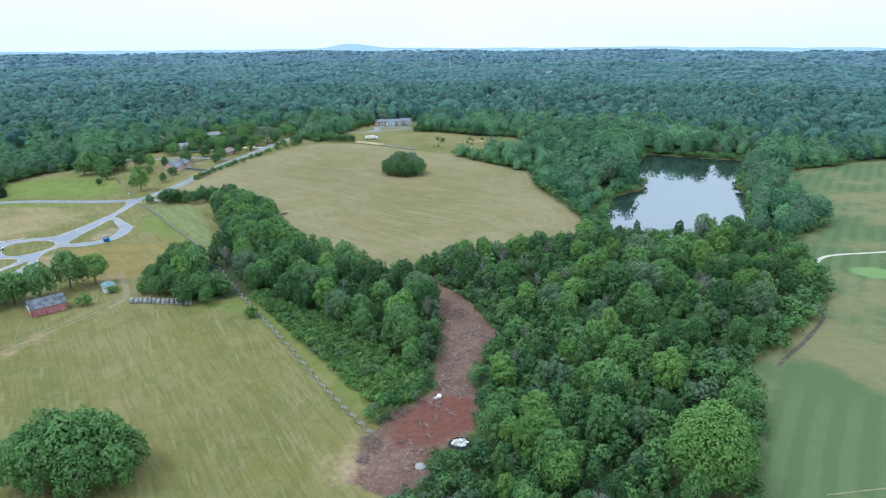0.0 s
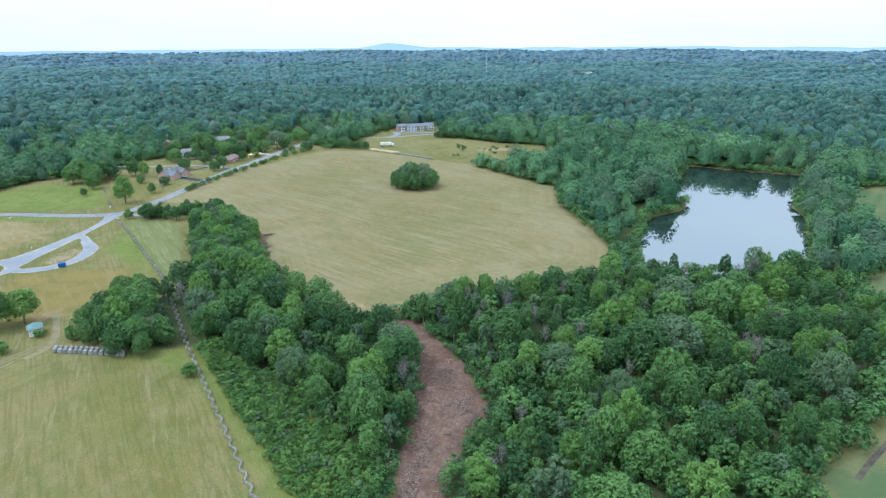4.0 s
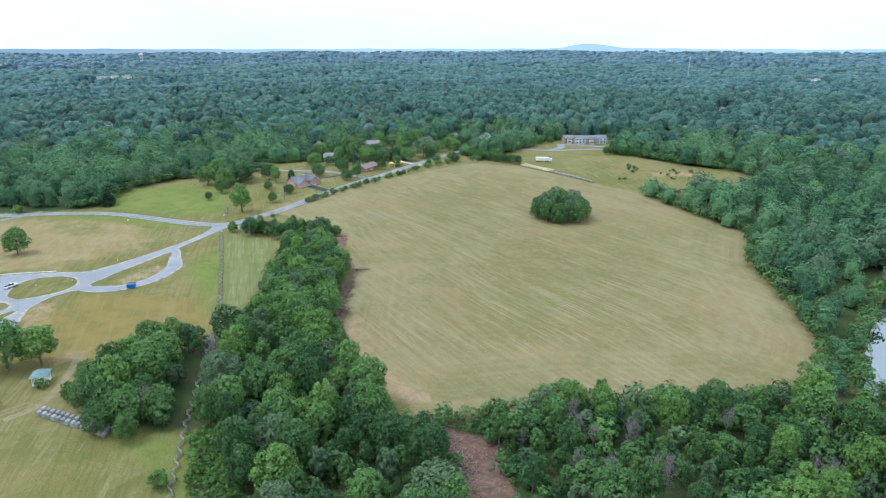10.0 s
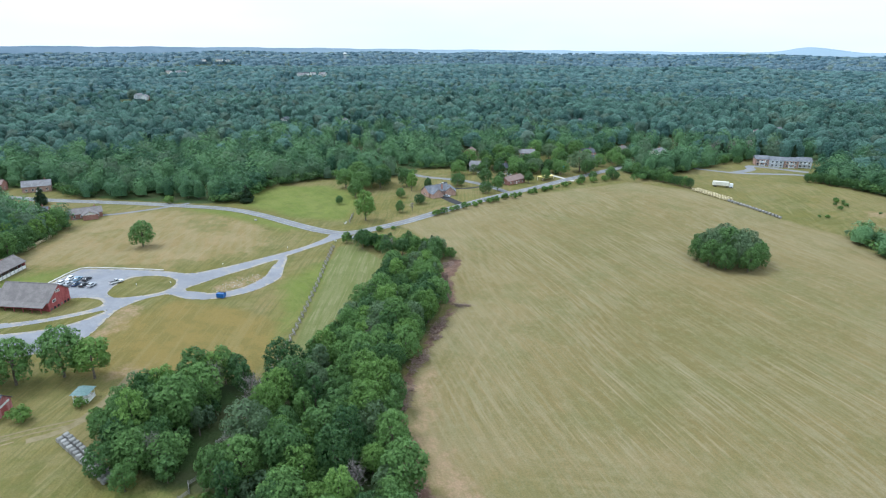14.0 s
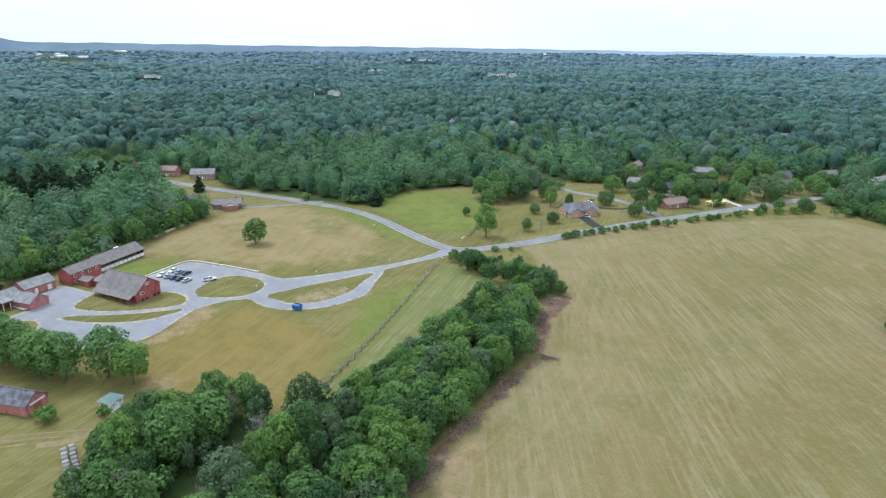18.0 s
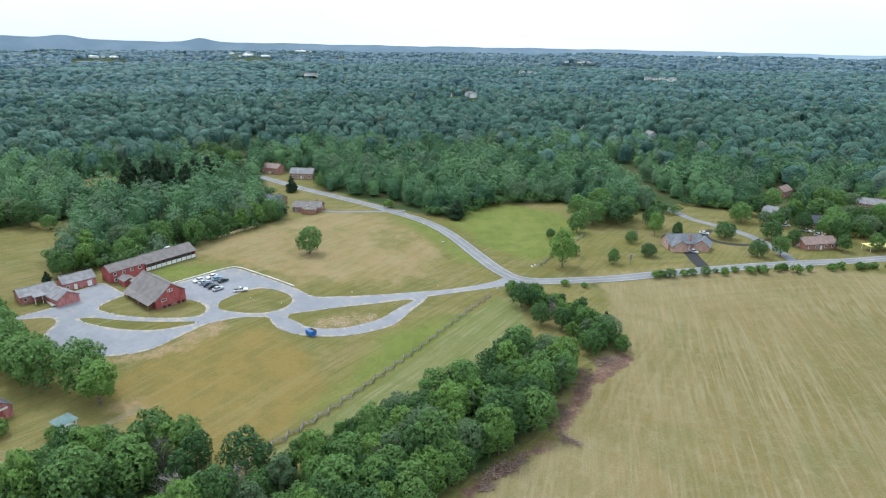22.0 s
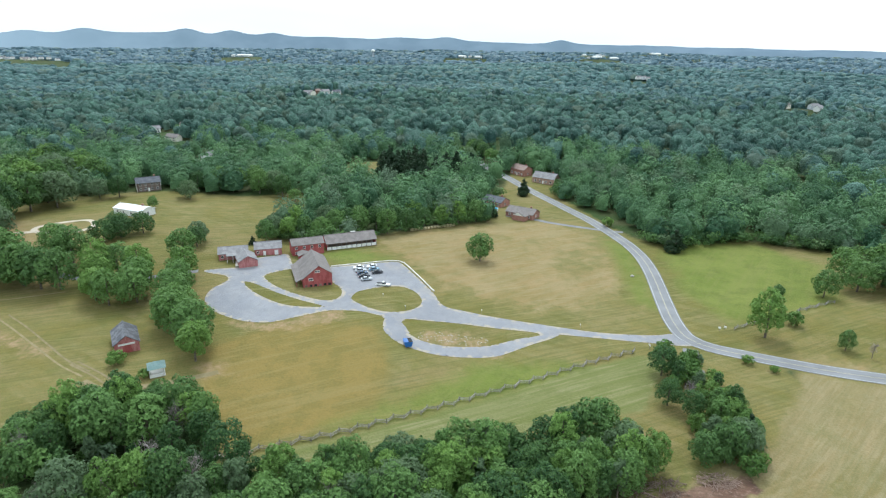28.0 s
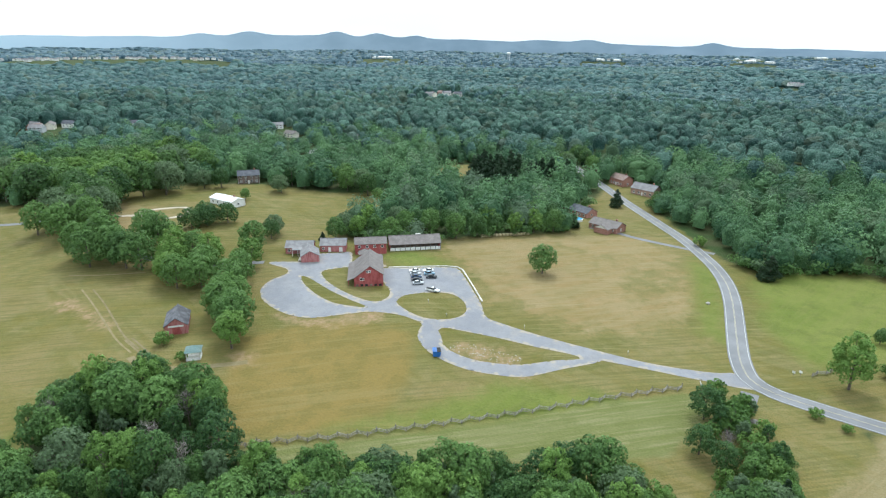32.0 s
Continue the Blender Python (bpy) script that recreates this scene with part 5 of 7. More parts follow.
def forest(name, x, y, height, quads, size, mat, kinds=9, label="", trunks=True, lumps=9, spread=0.40, loose=0.26, bulge=0.8, base=0.22, core=0.66, rings=(), inner=1.0, girth=None):
    """A stand of many trees in one mesh: crowns of leaf clumps on plain trunks."""
    r = np.random.default_rng(len(x))
    lib = []
    for _ in range(kinds):
        sh = crown_shape(r, 1.0, spread, base, lumps, core)
        lv = leaf_cards(r, quads, sh, size, loose, bulge).reshape(-1, 3)
        lf = np.arange(len(lv)).reshape(-1, 3)
        if rings:
            dv, df = dome(r, spread * inner, rings)
            dv[:, 2] *= inner
            lf, lv = np.concatenate([lf, df + len(lv)]), np.concatenate([lv, dv])
        lib.append((lv, lf))
    which, ang = r.integers(kinds, size=len(x)), r.uniform(0, 6.28, len(x))
    z = ground_z(x, y)
    cards, faces, tint, grey, count = [], [], [], [], 0
    for k in range(kinds):
        s = np.where(which == k)[0]
        c, sn = np.cos(ang[s]), np.sin(ang[s])
        L, LF = lib[k]
        wide = r.uniform(0.78, 1.28, len(s)) * (1.0 if girth is None else girth[s] / (height[s] * spread))
        X = (c[:, None] * L[:, 0] - sn[:, None] * L[:, 1]) * (height[s] * wide)[:, None] + x[s][:, None]
        Y = (sn[:, None] * L[:, 0] + c[:, None] * L[:, 1]) * (height[s] * wide)[:, None] + y[s][:, None]
        Z = L[:, 2] * height[s][:, None] + z[s][:, None]
        cards.append(np.stack([X, Y, Z], -1).reshape(-1, 3))
        t = np.clip(r.normal(0.42, 0.30, len(s)), -0.1, 1.25)
        faces.append((LF[None] + (count + np.arange(len(s)) * len(L))[:, None, None]).reshape(-1, 3))
        count += len(s) * len(L)
        tint.append(np.repeat(t, len(LF)))
        grey.append(np.repeat((r.uniform(size=len(s)) < 0.13) * r.uniform(0.5, 1.0, len(s)), len(LF)))
    v, t, g = np.concatenate(cards), np.concatenate(tint), np.concatenate(grey)
    f = np.concatenate(faces)
    mi = np.zeros(len(f), int)
    if trunks:
        n, k3 = len(x), np.arange(3) * 2.0944
        rad = height * 0.014
        lo = np.stack([x[:, None] + np.cos(k3) * rad[:, None] * 1.4, y[:, None] + np.sin(k3) * rad[:, None] * 1.4, np.repeat(z[:, None] - 0.5, 3, 1)], -1)
        hi = np.stack([x[:, None] + np.cos(k3) * rad[:, None] * 0.6, y[:, None] + np.sin(k3) * rad[:, None] * 0.6, np.repeat((z + height * 0.6)[:, None], 3, 1)], -1)
        tv = np.concatenate([lo, hi], 1).reshape(-1, 3)
        b = len(v) + np.arange(n) * 6
        tf = np.concatenate([np.concatenate([np.stack([b + i, b + (i + 1) % 3, b + 3 + i], -1), np.stack([b + (i + 1) % 3, b + 3 + (i + 1) % 3, b + 3 + i], -1)]) for i in range(3)])
        v, f = np.concatenate([v, tv]), np.concatenate([f, tf])
        t, g, mi = np.concatenate([t, np.full(len(tf), 0.5)]), np.concatenate([g, np.zeros(len(tf))]), np.concatenate([mi, np.ones(len(tf), int)])
    ob = new(name, mesh_np(name, v, f, [mat, BARK], bool(rings), mi, tint=("FACE", t), grey=("FACE", g)))
    return tagged(ob, label, "woods", kind="stuff")


def jitter_grid(box, step, r, amount=0.4):
    X, Y = np.meshgrid(np.arange(box[0], box[2], step), np.arange(box[1], box[3], step))
    X[::2] += step / 2
    return (X + r.uniform(-amount, amount, X.shape) * step).ravel(), (Y + r.uniform(-amount, amount, Y.shape) * step).ravel()


HOUSES = [(-250, 585), (-232, 594), (-201, 566), (-198, 580), (-246, 660), (-205, 694), (-188, 671), (-195, 740), (-164, 754), (-293, 640), (-512, 297), (-466, 322), (-446, 341), (-375, 316), (-354, 335),
          (-271, 141), (-320, 112), (-64, 770), (-558, -64), (-600, -54), (-519, 61), (-488, -198), (-410, -46), (-430, 83), (-515, -10), (-543, 719), (-607, 679), (225, 963), (325, 1006), (-123, 937), (-110, 972), (75, 1091),
          (-973, 692), (-1140, 100), (-320, 900)]


def forest_ok(x, y, margin=3.0):
    ok = open_land(x, y) < -margin
    for a, b, _, q, _ in MOUNDS:
        d = np.hypot(a, b - 300)
        tx, ty = -a / d, (300 - b) / d
        along = (x - a) * tx + (y - b) * ty
        ok &= ~((along > -0.6 * q) & (along < (200 if q > 100 else 80)) & (np.abs((x - a) * ty - (y - b) * tx) < (0.7 if q > 100 else 0.5) * q))
    for a, b in HOUSES:
        dx, dy = x - a, y - b
        d = np.hypot(a, b - 300)
        tx, ty = -a / d, (300 - b) / d
        along = dx * tx + dy * ty
        ok &= ~((along > -14) & (along < (62 if d > 420 else 16)) & (np.abs(dx * ty - dy * tx) < 10))
    lines = np.concatenate([ROAD, smooth_line(P((-280, 545), (-340, 560), (-420, 590)), 5), smooth_line(P((-240, 70), (-220, 60)), 3)])
    for c in lines[::3]:
        ok &= (x - c[0]) ** 2 + (y - c[1]) ** 2 > np.where((c[0] < -390) & (c[1] < 380), 6.5, 11) ** 2
    return ok


rf = np.random.default_rng(11)
taken = np.array([(a, b) for a, b, _ in PLANTED])


def not_taken(x, y, gap):
    ok = np.ones(len(x), bool)
    for a, b in taken:
        ok &= (x - a) ** 2 + (y - b) ** 2 > gap * gap
    return ok


# the rest of the woods under the flight
x, y = jitter_grid((-140, 95, 200, 395), 4.3, rf)
s = (np.maximum(sdf(BAND, x, y), sdf(SOUTH, x, y)) > 0.3) & not_taken(x, y, 3.0) & (off_fence(x, y) > 4.6) & ~in_gap(x, y)
x, y = x[s], y[s]
forest("near_woods", x, y, rf.uniform(3.6, 8.8, len(x)), 330, 0.062, LEAF, label="dense mixed deciduous woods with uneven crowns", lumps=18, spread=0.40, loose=0.4, base=0.05)
x, y = jitter_grid((-85, 150, 5, 252), 1.75, rf)
s = (sdf(P((-6, 186), (-12, 170), (-22, 168), (-64, 219), (-84, 244), (-80, 250), (-38, 220), (-18, 198)), x, y) > 0) & not_taken(x, y, 2.0)
x, y = x[s], y[s]
forest("undergrowth", x, y, rf.uniform(1.4, 3.4, len(x)), 190, 0.090, BRUSH, label="tangled green briars and low bushes", lumps=6, spread=0.6)
x, y = jitter_grid((-40, 120, 40, 300), 2.7, rf)
rim = sdf(EARTH, x, y)
s = (rim < -0.3) & (rim > -8) & (many([HAY, WEST], x, y) < -1.5) & ~in_gap(x, y) & not_taken(x, y, 2.2)
x, y = x[s], y[s]
forest("track_side_bushes", x, y, rf.uniform(1.6, 4.6, len(x)), 150, 0.085, LEAF, label="leafy bushes crowding the stripped track", trunks=False, lumps=9, spread=0.55)
FORE = P((-15, 120), (-22, 156), (-80, 236), (-125, 232), (-150, 245), (-160, 300), (-200, 400), (-203, 436), (-150, 428), (-80, 330), (-34, 290), (0, 290), (30, 240), (12, 150), (12, 60))
x, y = jitter_grid((-560, -140, 420, 830), 11.8, rf)
away = np.hypot(x + 40, y - 300)
s = forest_ok(x, y, 0.5) & (np.maximum(sdf(BAND, x, y), sdf(SOUTH, x, y)) < -4) & (sdf(FORE, x, y) < 0) & (away + rf.uniform(-110, 110, len(x)) < 540) & not_taken(x, y, 5.0) & (sdf(POND, x, y) < -4.5)
x, y = x[s], y[s]
tall = np.where((sdf(POND, x, y) > -40) & (y > 470), 1.3, 1.0) * np.where((sdf(POND, x, y) > -24) & (y < 470) & (x < 140), 0.66, 1.0)
forest("middle_woods", x, y, tall * rf.uniform(10, 19.5, len(x)), 370, 0.041, LEAF_MID, kinds=14, label="broad stand of deciduous woods round the fields", lumps=24, spread=0.43, loose=0.25, bulge=0.6, base=0.0, core=0.80, rings=(6, 10, 12, 12), inner=0.76)
x, y = jitter_grid((-560, -140, 420, 830), 3.6, rf)
edge = open_land(x, y)
s = (edge < 0.5) & (edge > -5.5) & (np.hypot(x + 40, y - 300) < 480) & (sdf(FORE, x, y) < -7) & (sdf(SOUTH, x, y) < 2) & (y > 60) & ~((x < -200) & (y < 215)) & forest_ok(x, y, -9)
x, y = x[s], y[s]
s = np.hypot(x + 217, y - 400) > 40
x, y = x[s], y[s]
forest("wood_edge_bushes", x, y, rf.uniform(3.0, 7.5, len(x)), 120, 0.085, LEAF, label="leafy bushes along the wood edges", trunks=False, lumps=13, spread=0.55)


def in_fan(x, y):
    a = np.degrees(np.arctan2(-(x - 20), y - 150))
    return (a > -46) & (a < 162)


x, y = jitter_grid((-1100, -500, 1000, 1300), 12.6, rf)
away = np.hypot(x + 40, y - 300)
s = (away + rf.uniform(-110, 110, len(x)) >= 540) & (away > 430) & (away + rf.uniform(-170, 170, len(x)) < 980) & in_fan(x, y)
x, y = x[s], y[s]
s = forest_ok(x, y)
x, y = x[s], y[s]
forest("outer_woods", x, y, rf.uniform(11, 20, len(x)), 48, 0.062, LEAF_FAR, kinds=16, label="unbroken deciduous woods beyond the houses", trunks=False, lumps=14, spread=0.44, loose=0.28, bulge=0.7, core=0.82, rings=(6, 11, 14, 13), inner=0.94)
def far_rings(start, end, least, across, deep):
    """Tree spots in widening rings round the place, with the width that each one covers."""
    ring, xs, ys, ws = start, [], [], []
    while ring < end:
        cell = max(least, across * ring)
        n = int(2 * math.pi * ring / cell)
        a = (np.arange(n) + rf.uniform(-0.4, 0.4, n)) * 2 * math.pi / n
        q = ring + rf.uniform(-0.5, 0.5, n) * cell * deep
        px, py = -40 + q * np.sin(a), 300 + q * np.cos(a)
        k = in_fan(px, py)
        px, py = px[k], py[k]
        k = forest_ok(px, py) & (np.hypot(px + 40, py - 300) + rf.uniform(-170, 170, len(px)) > 980)
        xs.append(px[k]), ys.append(py[k]), ws.append(np.full(k.sum(), cell))
        ring += cell * 0.95 * deep
    return np.concatenate(xs), np.concatenate(ys), np.concatenate(ws)


x, y, w = far_rings(810.0, 2250.0, 13.5, 0.0122, 1.0)
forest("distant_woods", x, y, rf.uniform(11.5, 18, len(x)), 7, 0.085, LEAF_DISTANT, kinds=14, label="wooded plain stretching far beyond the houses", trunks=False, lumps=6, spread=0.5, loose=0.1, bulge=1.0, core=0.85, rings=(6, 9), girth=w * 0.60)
x, y, w = far_rings(2250.0, 4700.0, 13.5, 0.0085, 2.6)
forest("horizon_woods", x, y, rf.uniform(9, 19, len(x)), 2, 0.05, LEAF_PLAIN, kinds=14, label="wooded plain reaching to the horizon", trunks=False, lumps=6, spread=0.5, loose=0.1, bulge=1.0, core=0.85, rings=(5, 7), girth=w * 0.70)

# far ridges
az = np.radians(np.arange(-60, 190, 0.5))
dg = np.degrees(az)
ridge = np.interp(dg, (-60, -20, 0, 20, 40, 55, 75, 88, 98, 108, 116, 128, 137, 150), (23, 26, 24, 23, 27, 38, 48, 62, 68, 84, 96, 108, 88, 82)) + 2.0 * np.sin(dg * 0.9 + 1) + 1.2 * np.sin(dg * 2.3)
for c, w, h in [(8.3, 2.2, 35), (4, 3, 6), (-18, 3, 6), (92, 0.9, 26), (102, 1.6, 28), (106, 1.6, 14), (117, 0.9, 22), (120.5, 1.1, 28), (124, 1.2, 34), (131.3, 1.4, 30), (135.5, 1.2, 22)]:
    ridge = ridge + h * np.exp(-((dg - c) / w) ** 2)
R0 = 4880.0
cx, cy = -40 - R0 * np.sin(az), 300 + R0 * np.cos(az)
rows = []
for u, out in ((-0.6, -260), (0.35, -150), (0.8, -50), (1.0, 0)):
    k = (R0 + out) / R0
    rows.append(np.stack([-40 + (cx + 40) * k, 300 + (cy - 300) * k, -10 + (ridge + 10) * max(u, 0) - (30 if u < 0 else 0)], -1))
v = np.concatenate(rows)
i = np.arange(len(v)).reshape(4, -1)
f = np.stack([i[:-1, :-1], i[:-1, 1:], i[1:, 1:], i[1:, :-1]], -1).reshape(-1, 4)
kh = Net("wooded_ridge")
west = kh.n("SeparateXYZ")
kh.link(kh.pos(), west.inputs[0])
# haze put into the ridge colour, paler in the north than the west
ridge_haze = kh.mix(kh.span(west.outputs[0], -2300, -4600), (0.25, 0.32, 0.37), (0.125, 0.168, 0.208))
ridge_haze = kh.mix(kh.math("MULTIPLY", kh.noise(kh.pos(), 0.004, 3), 0.18), ridge_haze, (0.26, 0.32, 0.37))
tagged(new("backdrop", mesh_np("backdrop", v, f, kh.finish(ridge_haze, 1.0, spec=0.0), True)), "low wooded ridges on the horizon, tinted blue-grey for haze", "hills", kind="structure")


# ---- buildings ----
def bm_box(sx, sy, sz, x=0, y=0, z=0, bevel=0.0):
    bm = bmesh.new()
    bmesh.ops.create_cube(bm, size=1, matrix=Matrix.Translation((x, y, z)) @ Matrix.Diagonal((sx, sy, sz, 1)))
    if bevel:
        bmesh.ops.bevel(bm, geom=bm.edges[:], offset=bevel, segments=1, affect="EDGES")
    return bm


def bm_add_box(bm, sx, sy, sz, x=0, y=0, z=0):
    bmesh.ops.create_cube(bm, size=1, matrix=Matrix.Translation((x, y, z)) @ Matrix.Diagonal((sx, sy, sz, 1)))


def bm_prism(outline, x0, x1):
    """An outline in the y-z plane drawn out along x."""
    bm = bmesh.new()
    a = [bm.verts.new((x0, y, z)) for y, z in outline]
    b = [bm.verts.new((x1, y, z)) for y, z in outline]
    bm.faces.new(a[::-1]), bm.faces.new(b)
    for i in range(len(a)):
        j = (i + 1) % len(a)
        bm.faces.new((a[i], a[j], b[j], b[i]))
    bmesh.ops.recalc_face_normals(bm, faces=bm.faces[:])
    return bm


def roof_slab(L, y0, z0, y1, z1, over=0.45, thick=0.16, both=True):
    """One slope from the eave (y0, z0) to the ridge (y1, z1), as a slab with its overhang."""
    dy, dz = y1 - y0, z1 - z0
    s = math.hypot(dy, dz)
    ey, ez = y0 - dy / s * over, z0 - dz / s * over
    ny, nz = -dz / s * thick, dy / s * thick
    if nz < 0:
        ny, nz = -ny, -nz
    return bm_prism([(ey, ez + 0.03), (y1, z1 + 0.03), (y1 + ny * 0.2, z1 + nz + 0.03), (ey + ny, ez + nz + 0.03)], -L / 2 - over, L / 2 + over)


def window(parent, m, w, h, material=None, bars=1):
    """A framed window with its pane, set on a wall: m looks out along its y axis."""
    bm = bmesh.new()
    for sx, sz, x, z in ((w + 0.2, 0.12, 0, h / 2 + 0.04), (w + 0.3, 0.14, 0, -h / 2 - 0.05), (0.12, h, -w / 2 - 0.04, 0), (0.12, h, w / 2 + 0.04, 0)):
        bm_add_box(bm, sx, 0.12, sz, x, 0.05, z)
    for i in range(bars):
        bm_add_box(bm, 0.05, 0.06, h, w * (i + 1) / (bars + 1) - w / 2, 0.06, 0)
    fr = part("window", bm, material or WHITE, parent, "white-framed window")
    fr.matrix_local = m
    part("pane", bm_box(w, 0.05, h, 0, 0.03, 0), GLASS, fr)
    return fr


def building(name, x, y, ang, L, W, eave, ridge, wall, roof, label, category="house", eave_b=None, off=0.0, wins=(), doors=(), chimney=None, base=0.0, z=None, trim=True):
    """A gabled building, its ridge along its own x axis, with windows as (side, along, up, width, height)."""
    eave_b = eave if eave_b is None else eave_b
    ob = thing(name, pose(x, y, gz(x, y) if z is None else z, 0, 0, ang), label, category)
    part("wall", bm_prism([(-W / 2, -0.8), (W / 2, -0.8), (W / 2, eave_b), (off, ridge), (-W / 2, eave)], -L / 2, L / 2), wall, ob)
    part("roof", roof_slab(L, -W / 2, eave, off, ridge), roof, ob)
    part("roof", roof_slab(L, W / 2, eave_b, off, ridge), roof, ob)
    part("ridge_cap", bm_box(L + 0.9, 0.35, 0.12, 0, off, ridge + 0.2, 0.03), roof, ob)
    if trim:
        for sx in (-1, 1):
            for y0, z0 in ((-W / 2, eave), (W / 2, eave_b)):
                part("corner_board", bm_box(0.16, 0.16, z0, sx * (L / 2), y0, z0 / 2), WHITE if wall not in (RED, RED_OLD, BRICK, BRICK_PALE) else wall, ob)
    place = {"f": lambda u, v: pose(u, -W / 2, v, 0, 0, 180), "b": lambda u, v: pose(u, W / 2, v), "l": lambda u, v: pose(-L / 2, u, v, 0, 0, 90), "r": lambda u, v: pose(L / 2, u, v, 0, 0, -90)}
    for side, u, v, w, h in wins:
        window(ob, place[side](u, v), w, h)
    for side, u, w, h, mt in doors:
        d = part("door", bm_box(w, 0.14, h, 0, 0.06, h / 2, 0.02), mt, ob)
        d.matrix_local = place[side](u, 0)
    if chimney:
        cx, cyy, ch = chimney
        part("chimney", bm_box(0.9, 0.75, ch, cx, cyy, ch / 2, 0.04), BRICK, ob, "brick chimney")
    return ob


# the red barn and its yard
BA = 32.0
barn = building("red_barn", -224.6, 262.2, BA, 21, 11.4, 3.4, 8.3, RED, ROOF_BROWN, "large red timber barn with a brown shingle roof", "barn", eave_b=4.8, off=0.6,
                wins=[("r", -0.5, 6.0, 0.8, 0.8), ("r", 0.5, 6.0, 0.8, 0.8), ("r", -2.6, 2.9, 1.6, 0.9), ("b", -5, 3.0, 0.9, 1.2), ("b", 0, 3.0, 0.9, 1.2), ("b", 5, 3.0, 0.9, 1.2), ("f", -6, 2.2, 1.2, 0.9), ("f", 0, 2.2, 1.2, 0.9), ("f", 6, 2.2, 1.2, 0.9)],
                doors=[("b", 8, 2.6, 3.0, RED_OLD)])
# solid panels: black ones paint the shade of base openings, others are wood
for i in range(6):
    bmx = bm_box(0.14, 1.1, 0.9, 10.52, -4.6 + i * 1.85, 0.25)
    part("base_opening", bmx, RUBBER if i % 3 else DEADWOOD, barn, "flat panel coloured as a shaded opening under the barn floor")
part("lean_to_roof", roof_slab(20, -8.2, 2.2, -6.1, 3.2, 0.3), ROOF_BROWN, barn)
for i in range(6):
    part("lean_to_post", bm_box(0.2, 0.2, 2.6, -9 + i * 3.6, -8.1, 1.0), RED, barn)
shed = thing("long_shed", pose(-265.1, 262.0, gz(-263, 263), 0, 0, -54), "long open-fronted shed with white stall panels", "shed")
SL, SW = 23.2, 9.5
part("back_wall", bm_box(SL, 0.25, 4.6, 0, -SW / 2, 1.9), RED, shed)
for sx in (-1, 1):
    part("end_wall", bm_prism([(-SW / 2, -0.5), (SW / 2, -0.5), (SW / 2, 3.3), (0, 5.9), (-SW / 2, 3.6)], sx * SL / 2 - 0.1, sx * SL / 2 + 0.1), RED, shed)
part("roof", roof_slab(SL, SW / 2, 3.3, 0, 5.9, 0.6), ROOF_BROWN, shed)
part("roof", roof_slab(SL, -SW / 2, 3.6, 0, 5.9, 0.5), ROOF_BROWN, shed)
part("ridge_cap", bm_box(SL + 1.2, 0.35, 0.12, 0, 0, 6.1), ROOF_BROWN, shed)
part("vent_box", bm_box(2.4, 0.7, 0.5, -2.0, -0.8, 6.1, 0.03), WHITE, shed, "white roof vent")
part("inner_wall", bm_box(SL - 0.4, 0.15, 4.0, 0, 0.6, 1.9), DEADWOOD, shed, "shaded timber back of the stalls")
for i in range(10):
    px = -SL / 2 + 0.9 + i * (SL - 1.8) / 9
    part("post", bm_box(0.25, 0.25, 3.6, px - (SL - 1.8) / 18 + 0.02, SW / 2 - 0.15, 1.6), RAILWOOD, shed)
    part("stall_panel", bm_box((SL - 1.8) / 9 - 0.35, 0.14, 1.45, px, SW / 2 - 0.05, 0.75, 0.02), WHITE, shed, "white lower stall panel")
part("post", bm_box(0.25, 0.25, 3.6, SL / 2 - 0.1, SW / 2 - 0.15, 1.6), RAILWOOD, shed)
building("red_workshop", -249.8, 247.4, 126, 14.0, 7.0, 4.9, 6.9, RED, ROOF_BROWN, "two-storey red timber workshop beside the barn", "barn",
         wins=[("f", -5.2, 3.6, 1.0, 1.1), ("f", -1.7, 3.6, 1.0, 1.1), ("f", 1.7, 3.6, 1.0, 1.1), ("f", 5.2, 3.6, 1.0, 1.1), ("f", -5.2, 1.2, 1.0, 1.1), ("b", -3, 3.5, 1, 1.1), ("b", 3, 3.5, 1, 1.1)])
building("red_link_shed", -237.2, 256.6, BA, 7.5, 7.6, 2.7, 3.9, RED, ROOF_BROWN, "low red link building behind the barn", "shed", wins=[("b", 0, 1.5, 0.9, 0.9)])
building("red_link_lobby", -241.5, 249.5, BA, 5.5, 4.2, 2.4, 3.1, RED, ROOF_BROWN, "small red link building with a low brown roof", "shed")
building("red_store", -244.0, 231.2, 119, 11.4, 7.5, 3.1, 5.2, RED_OLD, ROOF_GREY, "red store building with a grey roof and white doors", "shed",
         doors=[("f", -1.6, 1.2, 2.1, WHITE), ("f", 3.5, 1.6, 2.2, WHITE)], wins=[("f", -4.4, 1.6, 0.9, 1.0)])
building("gabled_cottage", -228.6, 229.1, 39, 10.0, 7.6, 2.7, 4.9, RED_OLD, ROOF_GREY, "faded red gabled cottage beside the gravel yard", "house", wins=[("b", -2, 1.5, 0.9, 1.1), ("b", 2, 1.5, 0.9, 1.1)])
cott = building("porch_cottage", -234.5, 219.5, 119, 12.0, 8.0, 2.8, 4.7, RED_OLD, ROOF_GREY, "red cottage with a pale porch and grey roof", "house", wins=[("f", -4.5, 1.5, 0.9, 1.1), ("f", 4.5, 1.5, 0.9, 1.1)])
part("porch_roof", bm_box(5.5, 4.5, 0.18, 0, -5.8, 2.9, 0.04), ROOF_GREY, cott)
for sx in (-2.4, 0, 2.4):
    part("porch_post", bm_box(0.18, 0.18, 2.9, sx, -7.8, 1.4), WHITE, cott)
